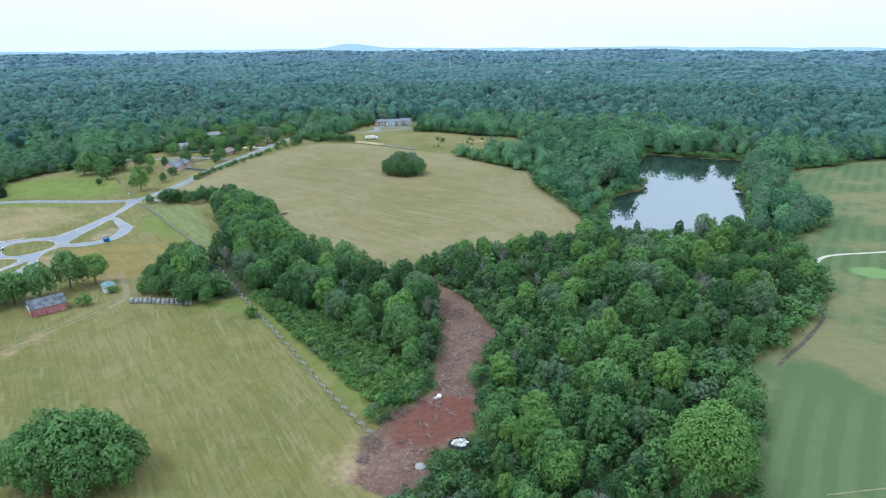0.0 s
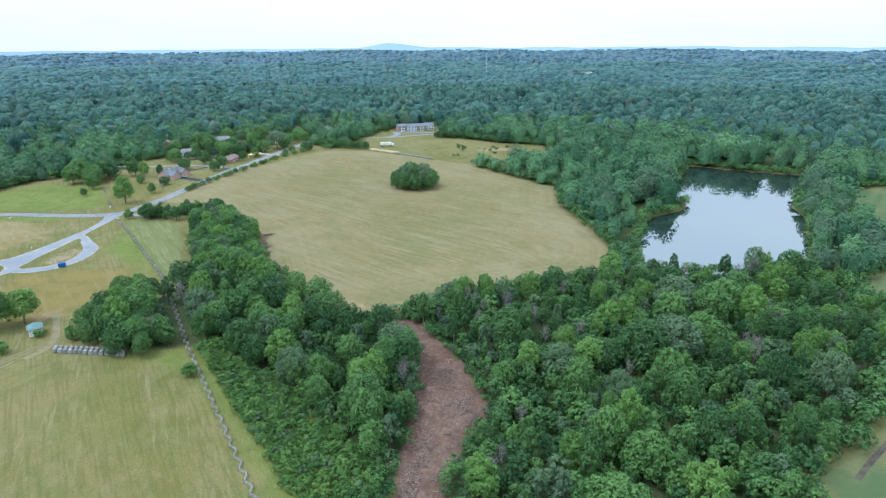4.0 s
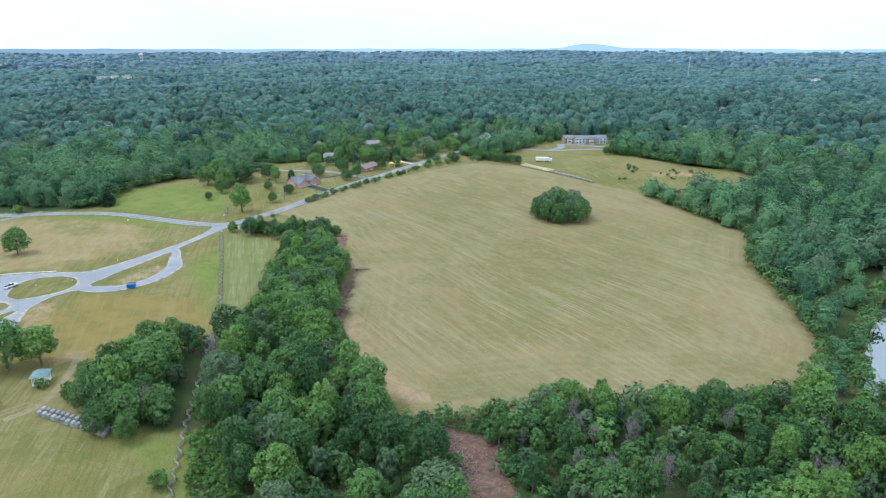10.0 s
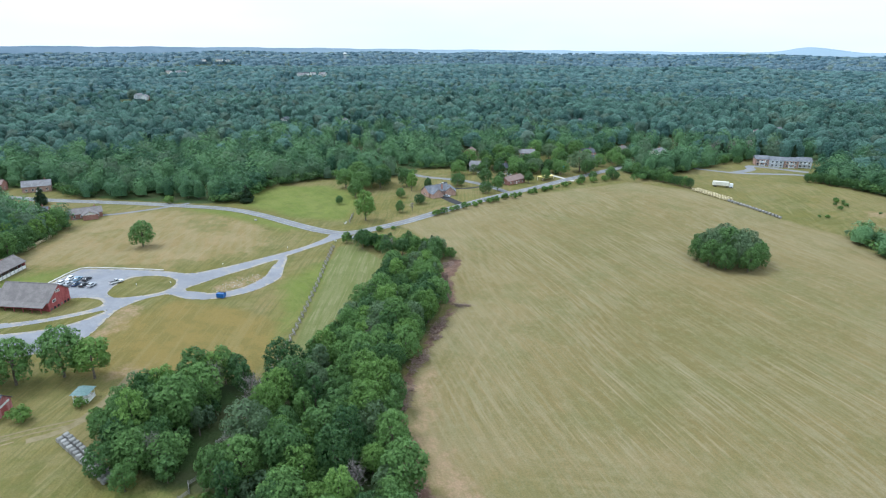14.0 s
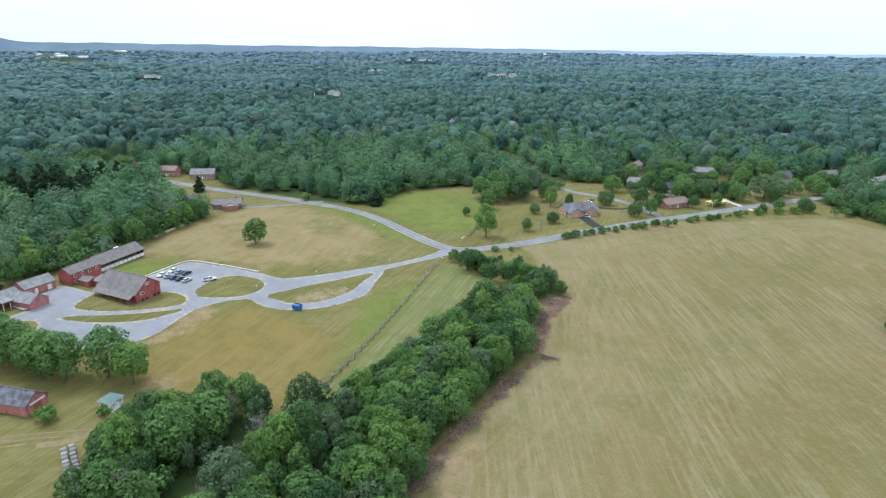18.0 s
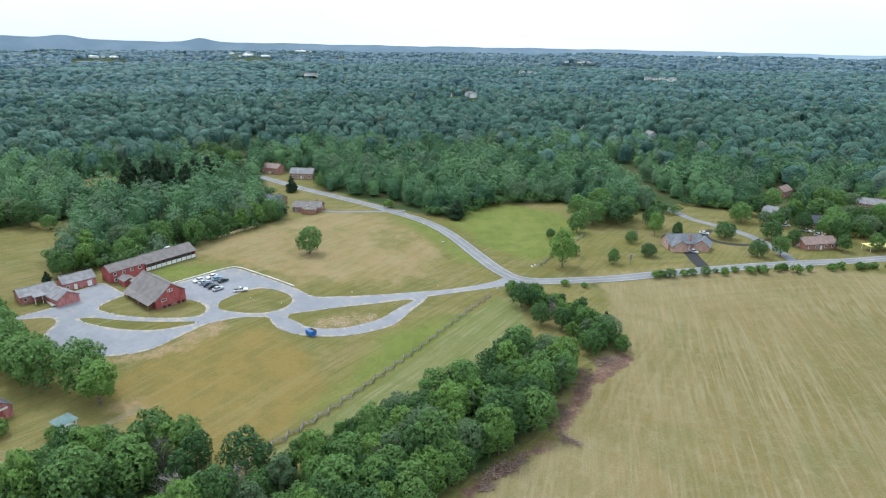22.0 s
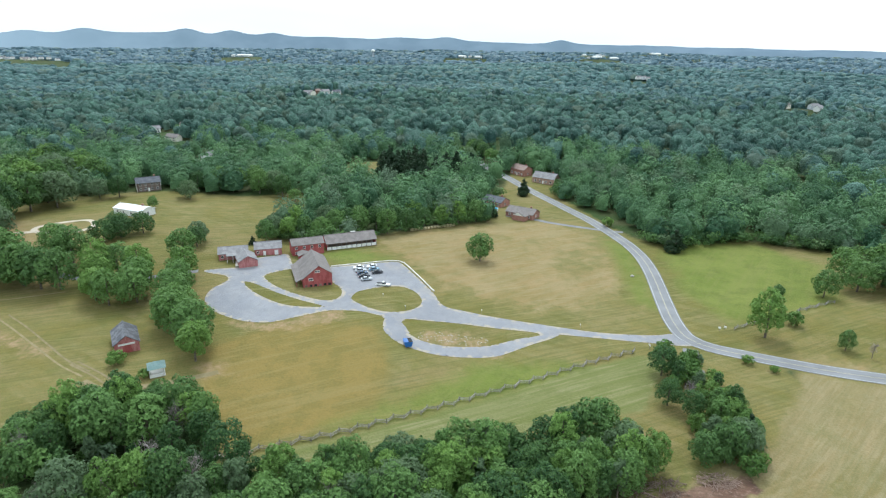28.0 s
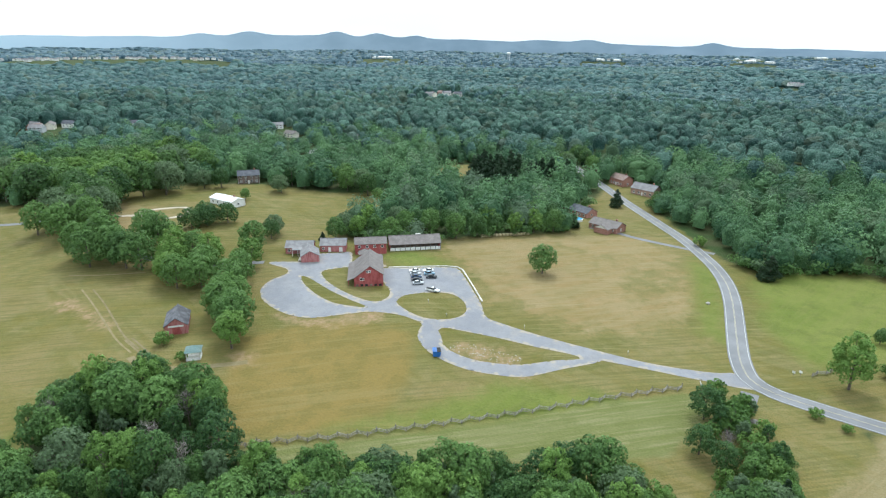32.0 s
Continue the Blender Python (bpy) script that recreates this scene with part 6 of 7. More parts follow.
part("ramp", bm_box(1.6, 6.5, 0.35, 1.8, -10.5, 0.15, 0.03), CONCRETE, cott, "pale concrete ramp")

# the old barn and the open pavilion
ob = building("old_small_barn", -158.3, 225.0, 43, 12.0, 7.2, 3.3, 5.9, RED_OLD, ROOF_TIN, "weathered red barn with a patched slate roof", "barn", doors=[("r", 0, 2.6, 2.6, RED)])
part("whitewash_band", bm_box(0.1, 5.4, 0.7, -6.3, 0, 3.0), WHITE, ob, "peeling white paint over the doors")
part("whitewash_band", bm_box(0.1, 5.0, 0.6, 6.3, 0, 3.1), WHITE, ob, "peeling white paint over the doors")
for i in range(5):
    part("roof_patch", bm_box(1.3, 1.0, 0.06), ROOF_WHITE, ob).matrix_local = Matrix.Translation((-4.6 + i * 2.2, -0.7, 5.52)) @ pose(0, 0, 0, 36)
gaz = thing("pavilion", pose(-145, 246.5, gz(-145, 246.5), 0, 0, 40), "small white open pavilion with a green metal roof", "pavilion")
part("floor_deck", bm_box(4.4, 4.4, 0.3, 0, 0, 0.1, 0.03), WHITE, gaz)
for sx in (-2, 2):
    for sy in (-2, 2):
        part("post", bm_box(0.2, 0.2, 2.6, sx, sy, 1.4), WHITE, gaz)
for m4 in (pose(0, 2, 0), pose(-2, 0, 0, 0, 0, 90), pose(2, 0, 0, 0, 0, 90)):
    part("railing", bm_box(3.8, 0.08, 0.7, 0, 0, 0.75), WHITE, gaz).matrix_local = m4
part("beam", bm_box(4.6, 4.6, 0.25, 0, 0, 2.75), WHITE, gaz)
bm = bmesh.new()
q = [bm.verts.new(c) for c in ((-2.6, -2.6, 2.85), (2.6, -2.6, 2.85), (2.6, 2.6, 2.85), (-2.6, 2.6, 2.85), (0, -0.6, 4.3), (0, 0.6, 4.3))]
for f in ((0, 1, 4), (1, 2, 5, 4), (2, 3, 5), (3, 0, 4, 5), (3, 2, 1, 0)):
    bm.faces.new([q[i] for i in f])
part("roof", bm, ROOF_GREEN, gaz, "green sheet-metal roof")

# dwellings
grey = building("grey_roofed_house", -219.5, 501, 72, 17, 9.5, 3.3, 6.6, BRICK_PALE, ROOF_SLATE, "pale brick house with a grey shingle roof", "house", chimney=(2.5, -3.5, 7.5),
                wins=[("b", -5, 1.6, 1.3, 1.3), ("b", 0, 1.6, 1.3, 1.3), ("b", 5, 1.6, 1.3, 1.3), ("f", -6, 1.6, 1.3, 1.3), ("f", -2, 1.6, 1.3, 1.3), ("f", 5, 1.6, 1.3, 1.3), ("l", 0, 1.6, 1.2, 1.2)], doors=[("f", 1.5, 1.0, 2.1, WHITE)])
for m4, w, l, rf2 in ((pose(-4, -4.5, 0, 0, 0, 90), 7.5, 9, ROOF_SLATE), (pose(8.5, -4.0, 0, 0, 0, 60), 7.0, 9, ROOF_SLATE)):
    wg = part("wing_wall", bm_prism([(-w / 2, -0.5), (w / 2, -0.5), (w / 2, 3.0), (0, 5.7), (-w / 2, 3.0)], -l / 2, l / 2), BRICK_PALE, grey)
    wg.matrix_local = m4
    part("wing_roof", roof_slab(l, -w / 2, 3.0, 0, 5.7), rf2, wg)
    part("wing_roof", roof_slab(l, w / 2, 3.0, 0, 5.7), rf2, wg)


def dwelling(x, y, ang, wall, roof, label, L=15.0, W=8.5, eave=3.0, ridge=5.4, floors=1, chim=True):
    wins = [(s, u, 1.6 + 2.7 * k, 1.1, 1.3) for s in "fb" for u in (-L * 0.36, -L * 0.14, L * 0.14, L * 0.36) for k in range(floors)]
    wins += [("l", 0, 1.6, 1.0, 1.2), ("r", 0, 1.6, 1.0, 1.2)]
    return building("house", x, y, ang, L, W, eave, ridge, wall, roof, label, "house", wins=wins, doors=[("f", 0, 1.0, 2.1, WHITE), ("b", 0, 1.0, 2.1, WHITE)], chimney=(L * 0.3, 0.6, ridge + 1.2) if chim else None)


ph = dwelling(-354, 335, 70, BRICK, ROOF_BROWN, "red brick bungalow with a brown roof by the road", 17, 9.5)
wg = part("wing_wall", bm_prism([(-4, -0.5), (4, -0.5), (4, 2.9), (0, 5.0), (-4, 2.9)], -5, 5), BRICK, ph)
wg.matrix_local = pose(2, -5, 0, 0, 0, 90)
part("gable_board", bm_prism([(-3.6, 3.0), (3.6, 3.0), (0, 4.8)], -5.06, -5.0), WHITE, wg, "white gable end")
part("wing_roof", roof_slab(10, -4, 2.9, 0, 5.0), ROOF_BROWN, wg), part("wing_roof", roof_slab(10, 4, 2.9, 0, 5.0), ROOF_BROWN, wg)
dwelling(-377, 316, 60, BRICK, ROOF_DARK, "brick house with a dark blue-grey roof", 14, 9)
dwelling(-446, 342, 66, BRICK_PALE, ROOF_GREY, "long brick house with dormers and grey roof", 17, 9, 4.0, 7.2, 1)
dwelling(-466, 322, 50, BRICK, ROOF_RED, "brick house with a red-brown roof", 14, 9, 4.6, 7.2, 1)
dwelling(-512, 298, 40, BRICK, ROOF_RED, "brick house with a red-brown roof", 14, 9, 4.6, 7.2, 1)
dwelling(-201, 566, 82, BRICK, ROOF_RED, "low red brick house with a faded red roof", 18, 9)
dwelling(-246, 587, 30, GREYSIDE, ROOF_GREY, "grey-sided house with a brick chimney", 13, 9, 4.6, 7.5)
dwelling(-230, 597, 75, BRICK, ROOF_DARK, "brick and white house with a charcoal roof", 13, 9, 3.4, 6.2)
dwelling(-205, 694, 60, BRICK, ROOF_DARK, "tall brick house with a dark roof among trees", 12, 9, 5.4, 8.4, 2)
dwelling(-246, 660, 40, BRICK, ROOF_GREY, "brick house with a grey roof among trees", 14, 9, 5.2, 8.0, 2)
dwelling(-188, 671, 80, CREAM, ROOF_DARK, "pale house with a dark blue-grey roof by the pool", 14, 9, 4.6, 7.4)
dwelling(-195, 740, 75, BRICK, ROOF_BROWN, "low brick house with a brown roof beyond the lawns", 17, 9)
dwelling(-164, 754, 85, CREAM, ROOF_GREY, "low cream house beyond the field", 18, 9)
wh = dwelling(-271, 141, 80, WHITE, ROOF_WHITE, "long white house with a pale metal roof", 19, 9, 3.2, 4.6)
part("terrace", bm_box(14, 4, 0.3, -2, 6.8, 0.0, 0.02), BRICK, wh, "red brick terrace")
dwelling(-320, 112, 133, BOARD_OLD, ROOF_DARK, "old grey two-storey house with a porch", 13, 8, 5.2, 7.8, 2)

# the apartment block
apt = thing("apartment_block", pose(-63, 768, gz(-63, 768), 0, 0, 22), "grey two-storey apartment block with white balconies", "apartments")
for k, (u, d) in enumerate(((-16, 0), (-5.5, -3), (5.5, -3), (16, 0))):
    w4 = part("wall", bm_box(10.4, 11, 6.2, u, d, 2.6), GREYSIDE if k % 2 else BRICK_PALE, apt)
    part("roof", bm_prism([(d - 6, 5.6), (d + 6, 5.6), (d, 8.0)], u - 5.6, u + 5.6), ROOF_SLATE, apt)
    for fl in range(2):
        for i in range(3):
            window(apt, pose(u - 3.2 + 3.2 * i, d - 5.5, 1.6 + 2.7 * fl, 0, 0, 180), 1.4, 1.4)
        part("balcony", bm_box(4.2, 1.6, 1.0, u, d - 6.3, 0.6 + 2.7 * fl, 0.03), GREYSIDE, apt, "pale grey balcony front")
    for sx in (-2.0, 2.0):
        part("column", bm_box(0.35, 0.35, 5.6, u + sx, d - 7.0, 2.7), WHITE, apt)

# houses deep in the woods and the towns beyond, seen as roofs and walls between crowns
far_mats = [(BRICK, ROOF_RED, "brick house"), (WHITE, ROOF_GREY, "white house"), (CREAM, ROOF_BROWN, "cream house"), (GREYSIDE, ROOF_GREY, "grey house"), (WHITE, ROOF_DARK, "white house")]
protos = [building("distant_house", 0, 0, 0, 15, 9, 4.8, 7.8, w, r, n + " showing between tree crowns", "house", z=-500, trim=False,
                   wins=[(s, u, v, 1.2, 1.4) for s in "fb" for u in (-4.5, 0, 4.5) for v in ((1.8, 4.0) if k < 5 else (3.0,)) if k < 5 or s == "f"]) for k, (w, r, n) in enumerate(far_mats + far_mats)]
rh = random.Random(5)
protos.append(building("distant_hall", 0, 0, 0, 46, 17, 6.0, 9.0, WHITE, ROOF_WHITE, "long pale commercial hall far beyond the woods", "building", z=-500, trim=False, wins=[("f", -18 + 6 * i, 3, 3, 1.6) for i in range(7)]))
spots = [h for h in HOUSES if h not in [(-250, 585), (-232, 594), (-201, 566), (-198, 580), (-246, 660), (-205, 694), (-188, 671), (-195, 740), (-164, 754), (-512, 297), (-466, 322), (-446, 341), (-375, 316), (-354, 335), (-271, 141), (-320, 112), (-64, 770)]]


for k, (mx, my, _, mr, count) in enumerate(MOUNDS):
    q = random.Random(k)
    for _ in range(count):
        a, u = q.uniform(0, 6.28), mr * 0.5 * math.sqrt(q.uniform(0, 1))
        spots.append((mx + u * math.cos(a), my + u * math.sin(a)))
for k, (hx, hy) in enumerate(spots):
    far = math.hypot(hx + 40, hy - 300)
    p0 = protos[k % 5] if far < 750 else protos[5 + k % 5] if far < 1150 else protos[10] if far > 2600 and k % 2 else protos[(6, 9, 6, 8, 6, 7)[k % 6]]
    copy_thing(p0, pose(hx, hy, gz(hx, hy), 0, 0, rh.uniform(0, 180)) @ Matrix.Scale(0.8 if p0 is protos[10] else 0.88, 4))
for p0 in protos:
    for o in (*p0.children_recursive, p0):
        bpy.data.objects.remove(o, do_unlink=True)
for a, d, kind in ((47.7, 3000, "t"), (108.1, 2800, "t"), (-2.0, 1640, "m")):
    tx, ty = -40 - d * math.sin(radians(a)), 300 + d * math.cos(radians(a))
    if kind == "t":
        wt2 = thing("water_tower", pose(tx, ty, gz(tx, ty)), "pale water tower above the distant trees", "tower")
        for i in range(6):
            part("leg", bm_box(0.9, 0.9, 34, 5 * math.cos(i * 1.047), 5 * math.sin(i * 1.047), 16), STEEL, wt2)
        bm = bmesh.new()
        bmesh.ops.create_uvsphere(bm, u_segments=18, v_segments=10, radius=9, matrix=Matrix.Translation((0, 0, 38)) @ Matrix.Diagonal((1, 1, 0.62, 1)))
        part("tank", bm, WHITE, wt2, "white round tank")
    else:
        mast = thing("radio_mast", pose(tx, ty, gz(tx, ty)), "thin lattice radio mast above the woods", "mast")
        for i in range(3):
            part("mast_leg", bm_box(0.5, 0.5, 62, 1.6 * math.cos(i * 2.094), 1.6 * math.sin(i * 2.094), 30), STEEL, mast)
        for i in range(12):
            part("mast_ring", bm_box(3.4, 3.4, 0.4, 0, 0, 4 + i * 5), STEEL, mast)


# ---- vehicles, fences, bales and litter ----
def car(name, x, y, ang, paint, label, long=4.6, pickup=False, group="parked cars"):
    ob = thing(name, pose(x, y, gz(x, y) + 0.09, 0, 0, ang), label, "car", group)
    h, w = long / 2, 0.9
    side = [(-h, 0.35), (h, 0.35), (h, 0.72), (h - 0.25, 0.86), (h * 0.35, 0.98), (-h + 0.1, 1.0), (-h, 0.8)]
    bm = bm_prism([(a, b) for a, b in side], -w, w)
    bmesh.ops.bevel(bm, geom=bm.edges[:], offset=0.06, segments=2, affect="EDGES")
    part("body", bm, paint, ob).matrix_local = pose(0, 0, 0, 0, 0, -90)
    top = [(-h * 0.15, 0.97), (h * 0.42, 0.97), (h * 0.16, 1.62), (-h * 0.10, 1.66)] if pickup else [(-h * 0.80, 0.97), (h * 0.42, 0.97), (h * 0.12, 1.46), (-h * 0.48, 1.48)]
    part("cabin_glass", bm_prism(top, -w * 0.84, w * 0.84), GLASS, ob).matrix_local = pose(0, 0, 0, 0, 0, -90)
    roof = [(top[3][0], top[3][1] - 0.02), (top[2][0], top[2][1] - 0.02), (top[2][0] - 0.04, top[2][1] + 0.07), (top[3][0] + 0.04, top[3][1] + 0.07)]
    part("roof_panel", bm_prism(roof, -w * 0.8, w * 0.8), paint, ob).matrix_local = pose(0, 0, 0, 0, 0, -90)
    if pickup:
        part("load_bed", bm_box(h * 0.75, 1.5, 0.06, -h * 0.58, 0, 1.0), RUBBER, ob)
    for sx in (-h * 0.62, h * 0.62):
        for sy in (-w + 0.05, w - 0.05):
            bm = bmesh.new()
            bmesh.ops.create_cone(bm, cap_ends=True, segments=14, radius1=0.33, radius2=0.33, depth=0.22, matrix=pose(sx, sy, 0.33, 90))
            wl = part("wheel", bm, RUBBER, ob)
            bm = bmesh.new()
            bmesh.ops.create_cone(bm, cap_ends=True, segments=10, radius1=0.19, radius2=0.17, depth=0.25, matrix=pose(sx, sy, 0.33, 90))
            part("rim", bm, STEEL, wl)
    for sy in (-0.6, 0.6):
        part("headlight", bm_box(0.06, 0.32, 0.14, h - 0.02, sy, 0.7), WHITE, ob)
        part("tail_light", bm_box(0.06, 0.28, 0.14, -h + 0.01, sy, 0.78), RED, ob)
    return ob


CA = 33.0
for x, y, pt, col in [(-238.2, 276.6, CARWHITE, "white"), (-241.2, 281.6, CARWHITE, "white"), (-235.4, 278.6, CARSILVER, "silver"), (-238.4, 283.6, CARTEAL, "pale blue"), (-232.6, 280.4, CARBLUE, "dark blue"),
                      (-235.6, 286.0, CARBLACK, "black"), (-229.8, 282.2, CARBLACK, "black"), (-227.0, 284.2, CARSILVER, "silver")]:
    car("car", x, y, CA + 90 + 180 * (col == "white"), pt, col + " car parked on the gravel lot", 4.6)
car("pickup_truck", -223.4, 292.6, CA + 60, CARWHITE, "white pickup truck parked beside the grass island", 5.6, True)
car("car", -209.5, 500.0, 20, CARSILVER, "silver car on the black driveway", 4.7, group="")
car("car", -234, 527, 40, CARWHITE, "white car on the curved driveway", 4.7, group="")
for x, y, a in [(-237, 577, 60), (-233, 581, 60), (-218, 588, 20), (-222, 584, 30), (-214, 584, 40)]:
    car("car", x, y, a, CARWHITE, "white car beside the brick house", 4.8, group="cars by the houses")
tr = thing("box_trailer", pose(-77, 641, gz(-77, 641), 0, 0, 15), "white box trailer truck parked at the field edge", "truck")
part("box", bm_box(10.5, 2.6, 2.7, 0, 0, 2.5, 0.05), CREAM, tr)
part("cab", bm_box(2.4, 2.4, 2.4, 6.8, 0, 1.7, 0.15), CARWHITE, tr)
part("windscreen", bm_box(0.1, 2.1, 0.9, 8.02, 0, 2.3), GLASS, tr)
part("chassis", bm_box(12.5, 1.0, 0.3, 0.9, 0, 0.95), RUBBER, tr)
for sx in (-4.2, -3.0, 4.2, 6.9):
    for sy in (-1.05, 1.05):
        bm = bmesh.new()
        bmesh.ops.create_cone(bm, cap_ends=True, segments=12, radius1=0.5, radius2=0.5, depth=0.4, matrix=pose(sx, sy, 0.5, 90))
        part("wheel", bm, RUBBER, tr)

# blue skip on the lay-by
sk = thing("blue_skip", pose(-181.4, 315.0, gz(-181.4, 315.0) + 0.08, 0, 0, 30), "blue metal rubbish skip on the gravel lay-by", "skip")
part("bin", bm_prism([(-1.1, 0.15), (1.1, 0.15), (1.35, 1.7), (-1.35, 1.9)], -1.5, 1.5), BLUE, sk)
part("lid", bm_box(3.1, 1.3, 0.1, 0, -0.6, 1.95, 0.03), BLUE, sk)
part("lid", bm_box(3.1, 1.3, 0.1, 0, 0.72, 1.86, 0.03), RUBBER, sk, "dark lid")
for sx in (-1.2, 1.2):
    part("runner", bm_box(0.2, 2.0, 0.2, sx, 0, 0.1), STEEL, sk)

# round bales
bm = bmesh.new()
bmesh.ops.create_cone(bm, cap_ends=True, segments=18, radius1=0.78, radius2=0.78, depth=1.5, matrix=pose(0, 0, 0.74, 90))
bmesh.ops.bevel(bm, geom=[e for e in bm.edges if abs(e.calc_face_angle(0)) > 1], offset=0.12, segments=2, affect="EDGES")
bale_me = {}
for mt in (HAY_OLD, HAY_NEW):
    me = bpy.data.meshes.new("bale")
    bm.to_mesh(me)
    me.materials.append(mt)
    bale_me[mt.name] = me
bm.free()


def bale(x, y, ang, mt, label, group):
    b = new("round_bale", bale_me[mt.name])
    b.matrix_world = pose(x, y, gz(x, y) - 0.02, 0, 0, ang)
    return tagged(b, label, "bale", group)


for i in range(14):
    for j in range(2):
        bale(-130 + i * 1.85 + j * 0.7 + rh.uniform(-.15, .15), 235.6 - j * 1.9 + 0.05 * i + rh.uniform(-.12, .12), 12 + rh.uniform(-6, 6), HAY_OLD, "weathered grey round hay bale in a row on grass", "round bales by the meadow")
for i in range(30):
    u = i / 29
    for j in range(3 if u < 0.42 else 1):
        bale(-88 + 60 * u + j * 1.0, 617 - 31 * u + j * 2.2 + rh.uniform(-.2, .2), 62 + rh.uniform(-8, 8), HAY_NEW if u < 0.42 else HAY_OLD, ("straw-coloured" if u < 0.42 else "weathered grey") + " round bale in a long row", "round bales at the field end")

# split-rail fences in a zigzag
def rail_mesh(length, seed):
    q = np.random.default_rng(seed)
    v, f = [], []
    for i, u in enumerate((-0.5, -0.15, 0.2, 0.5)):
        for k in range(5):
            a, r = k * 1.2566 + 0.3, 0.085 * q.uniform(0.75, 1.25)
            v.append((u * length, r * math.cos(a), r * math.sin(a)))
    for i in range(3):
        for k in range(5):
            f.append((i * 5 + k, i * 5 + (k + 1) % 5, i * 5 + 5 + (k + 1) % 5, i * 5 + 5 + k))
    return mesh_np("rail", v, f, RAILWOOD)


RAILS = [rail_mesh(3.3, k) for k in range(4)]
STAKES = [rail_mesh(1.75, k + 9) for k in range(2)]


def zigzag(name, line, label, leg=2.55, sway=0.62, singles=100):
    line = np.array(line, float)
    run = np.concatenate([[0], np.cumsum(np.linalg.norm(np.diff(line, axis=0), axis=1))])
    n = int(run[-1] / leg)
    at = np.arange(n + 1) * leg
    mid = np.stack([np.interp(at, run, line[:, 0]), np.interp(at, run, line[:, 1])], -1)
    t = np.gradient(mid, axis=0)
    nv = np.stack([-t[:, 1], t[:, 0]], -1) / np.linalg.norm(t, axis=1)[:, None]
    a = line[0]
    fence = thing(name, pose(a[0], a[1], 0), label, "fence")
    pts = [mid[i] + nv[i] * sway * (1 if i % 2 else -1) for i in range(n + 1)]
    rest = bmesh.new()
    for i in range(n):
        p, q = pts[i], pts[i + 1]
        m, ang = (p + q) / 2 - a, math.degrees(math.atan2(*(q - p)[::-1]))
        slope = -math.degrees(math.atan2(gz(*q) - gz(*p), np.linalg.norm(q - p)))
        for k in range(3):
            mm = pose(m[0], m[1], (gz(*p) + gz(*q)) / 2 + 0.30 + 0.38 * k + 0.08 * (i % 2), 0, slope + rh.uniform(-1.5, 1.5), ang)
            if i < singles:
                part("rail", RAILS[rh.randrange(4)], None, fence).matrix_local = mm
            else:
                bb = bmesh.new()
                bb.from_mesh(RAILS[k])
                bb.transform(mm)
                tmp = bpy.data.meshes.new("tmp")
                bb.to_mesh(tmp)
                rest.from_mesh(tmp)
                bpy.data.meshes.remove(tmp)
                bb.free()
    for i, p in enumerate(pts):
        for s in (-1, 1):
            part("stake", STAKES[i % 2], None, fence).matrix_local = pose(p[0] - a[0], p[1] - a[1], gz(*p) + 0.75, 0, 90, 0) @ pose(0, 0, 0, 22 * s)
    if len(rest.verts):
        tagged(part("rails", rest, RAILWOOD, fence), kind="stuff")
    else:
        rest.free()
    return fence


zigzag("zigzag_rail_fence", FENCE, "long zigzag split-rail fence of weathered grey wood", sway=0.75)
zigzag("short_rail_fence", P((-222, 424.5), (-232, 437)), "short run of dark split-rail fence by the road", sway=0.4)
zigzag("yard_rail_fence", P((-241, 450), (-254, 468)), "low dark rail fence at the yard edge", sway=0.4)
zigzag("corner_rail_fence", P((-4, 132), (2, 125)), "end of a split-rail fence beside bare earth")

# brushwood pulled aside from the stripped track
def brush_pile(x, y, rx, ry, n, high, label, ang=0.0, mt=None):
    q = np.random.default_rng(int(abs(x * 7 + y)))
    v, f = [], []
    for _ in range(n):
        a, u = q.uniform(0, 6.28), math.sqrt(q.uniform(0, 1))
        cxx, cyy = rx * u * math.cos(a), ry * u * math.sin(a)
        z = q.uniform(0, high) * (1 - u * u) + 0.1
        d = q.normal(size=3) * (1, 1, 0.22)
        d /= np.linalg.norm(d)
        L, r = q.uniform(0.8, 3.6), q.uniform(0.03, 0.13)
        p0, p1 = np.array((cxx, cyy, z)) - d * L / 2, np.array((cxx, cyy, z)) + d * L / 2
        p0[2], p1[2] = max(p0[2], 0.02), max(p1[2], 0.02)
        side = np.cross(d, (0, 0, 1.0)) + 1e-3
        side /= np.linalg.norm(side)
        up = np.cross(side, d)
        b = len(v)
        for p, rr in ((p0, r), (p1, r * 0.5)):
            v += [tuple(p + side * rr), tuple(p + up * rr), tuple(p - side * rr), tuple(p - up * rr)]
        f += [(b + k, b + (k + 1) % 4, b + 4 + (k + 1) % 4, b + 4 + k) for k in range(4)]
    pile = new("brush_pile", mesh_np("brush_pile", v, f, mt or DEADWOOD))
    pile.matrix_world = pose(x, y, gz(x, y), 0, 0, ang)
    return tagged(pile, label, "brushwood", kind="stuff")


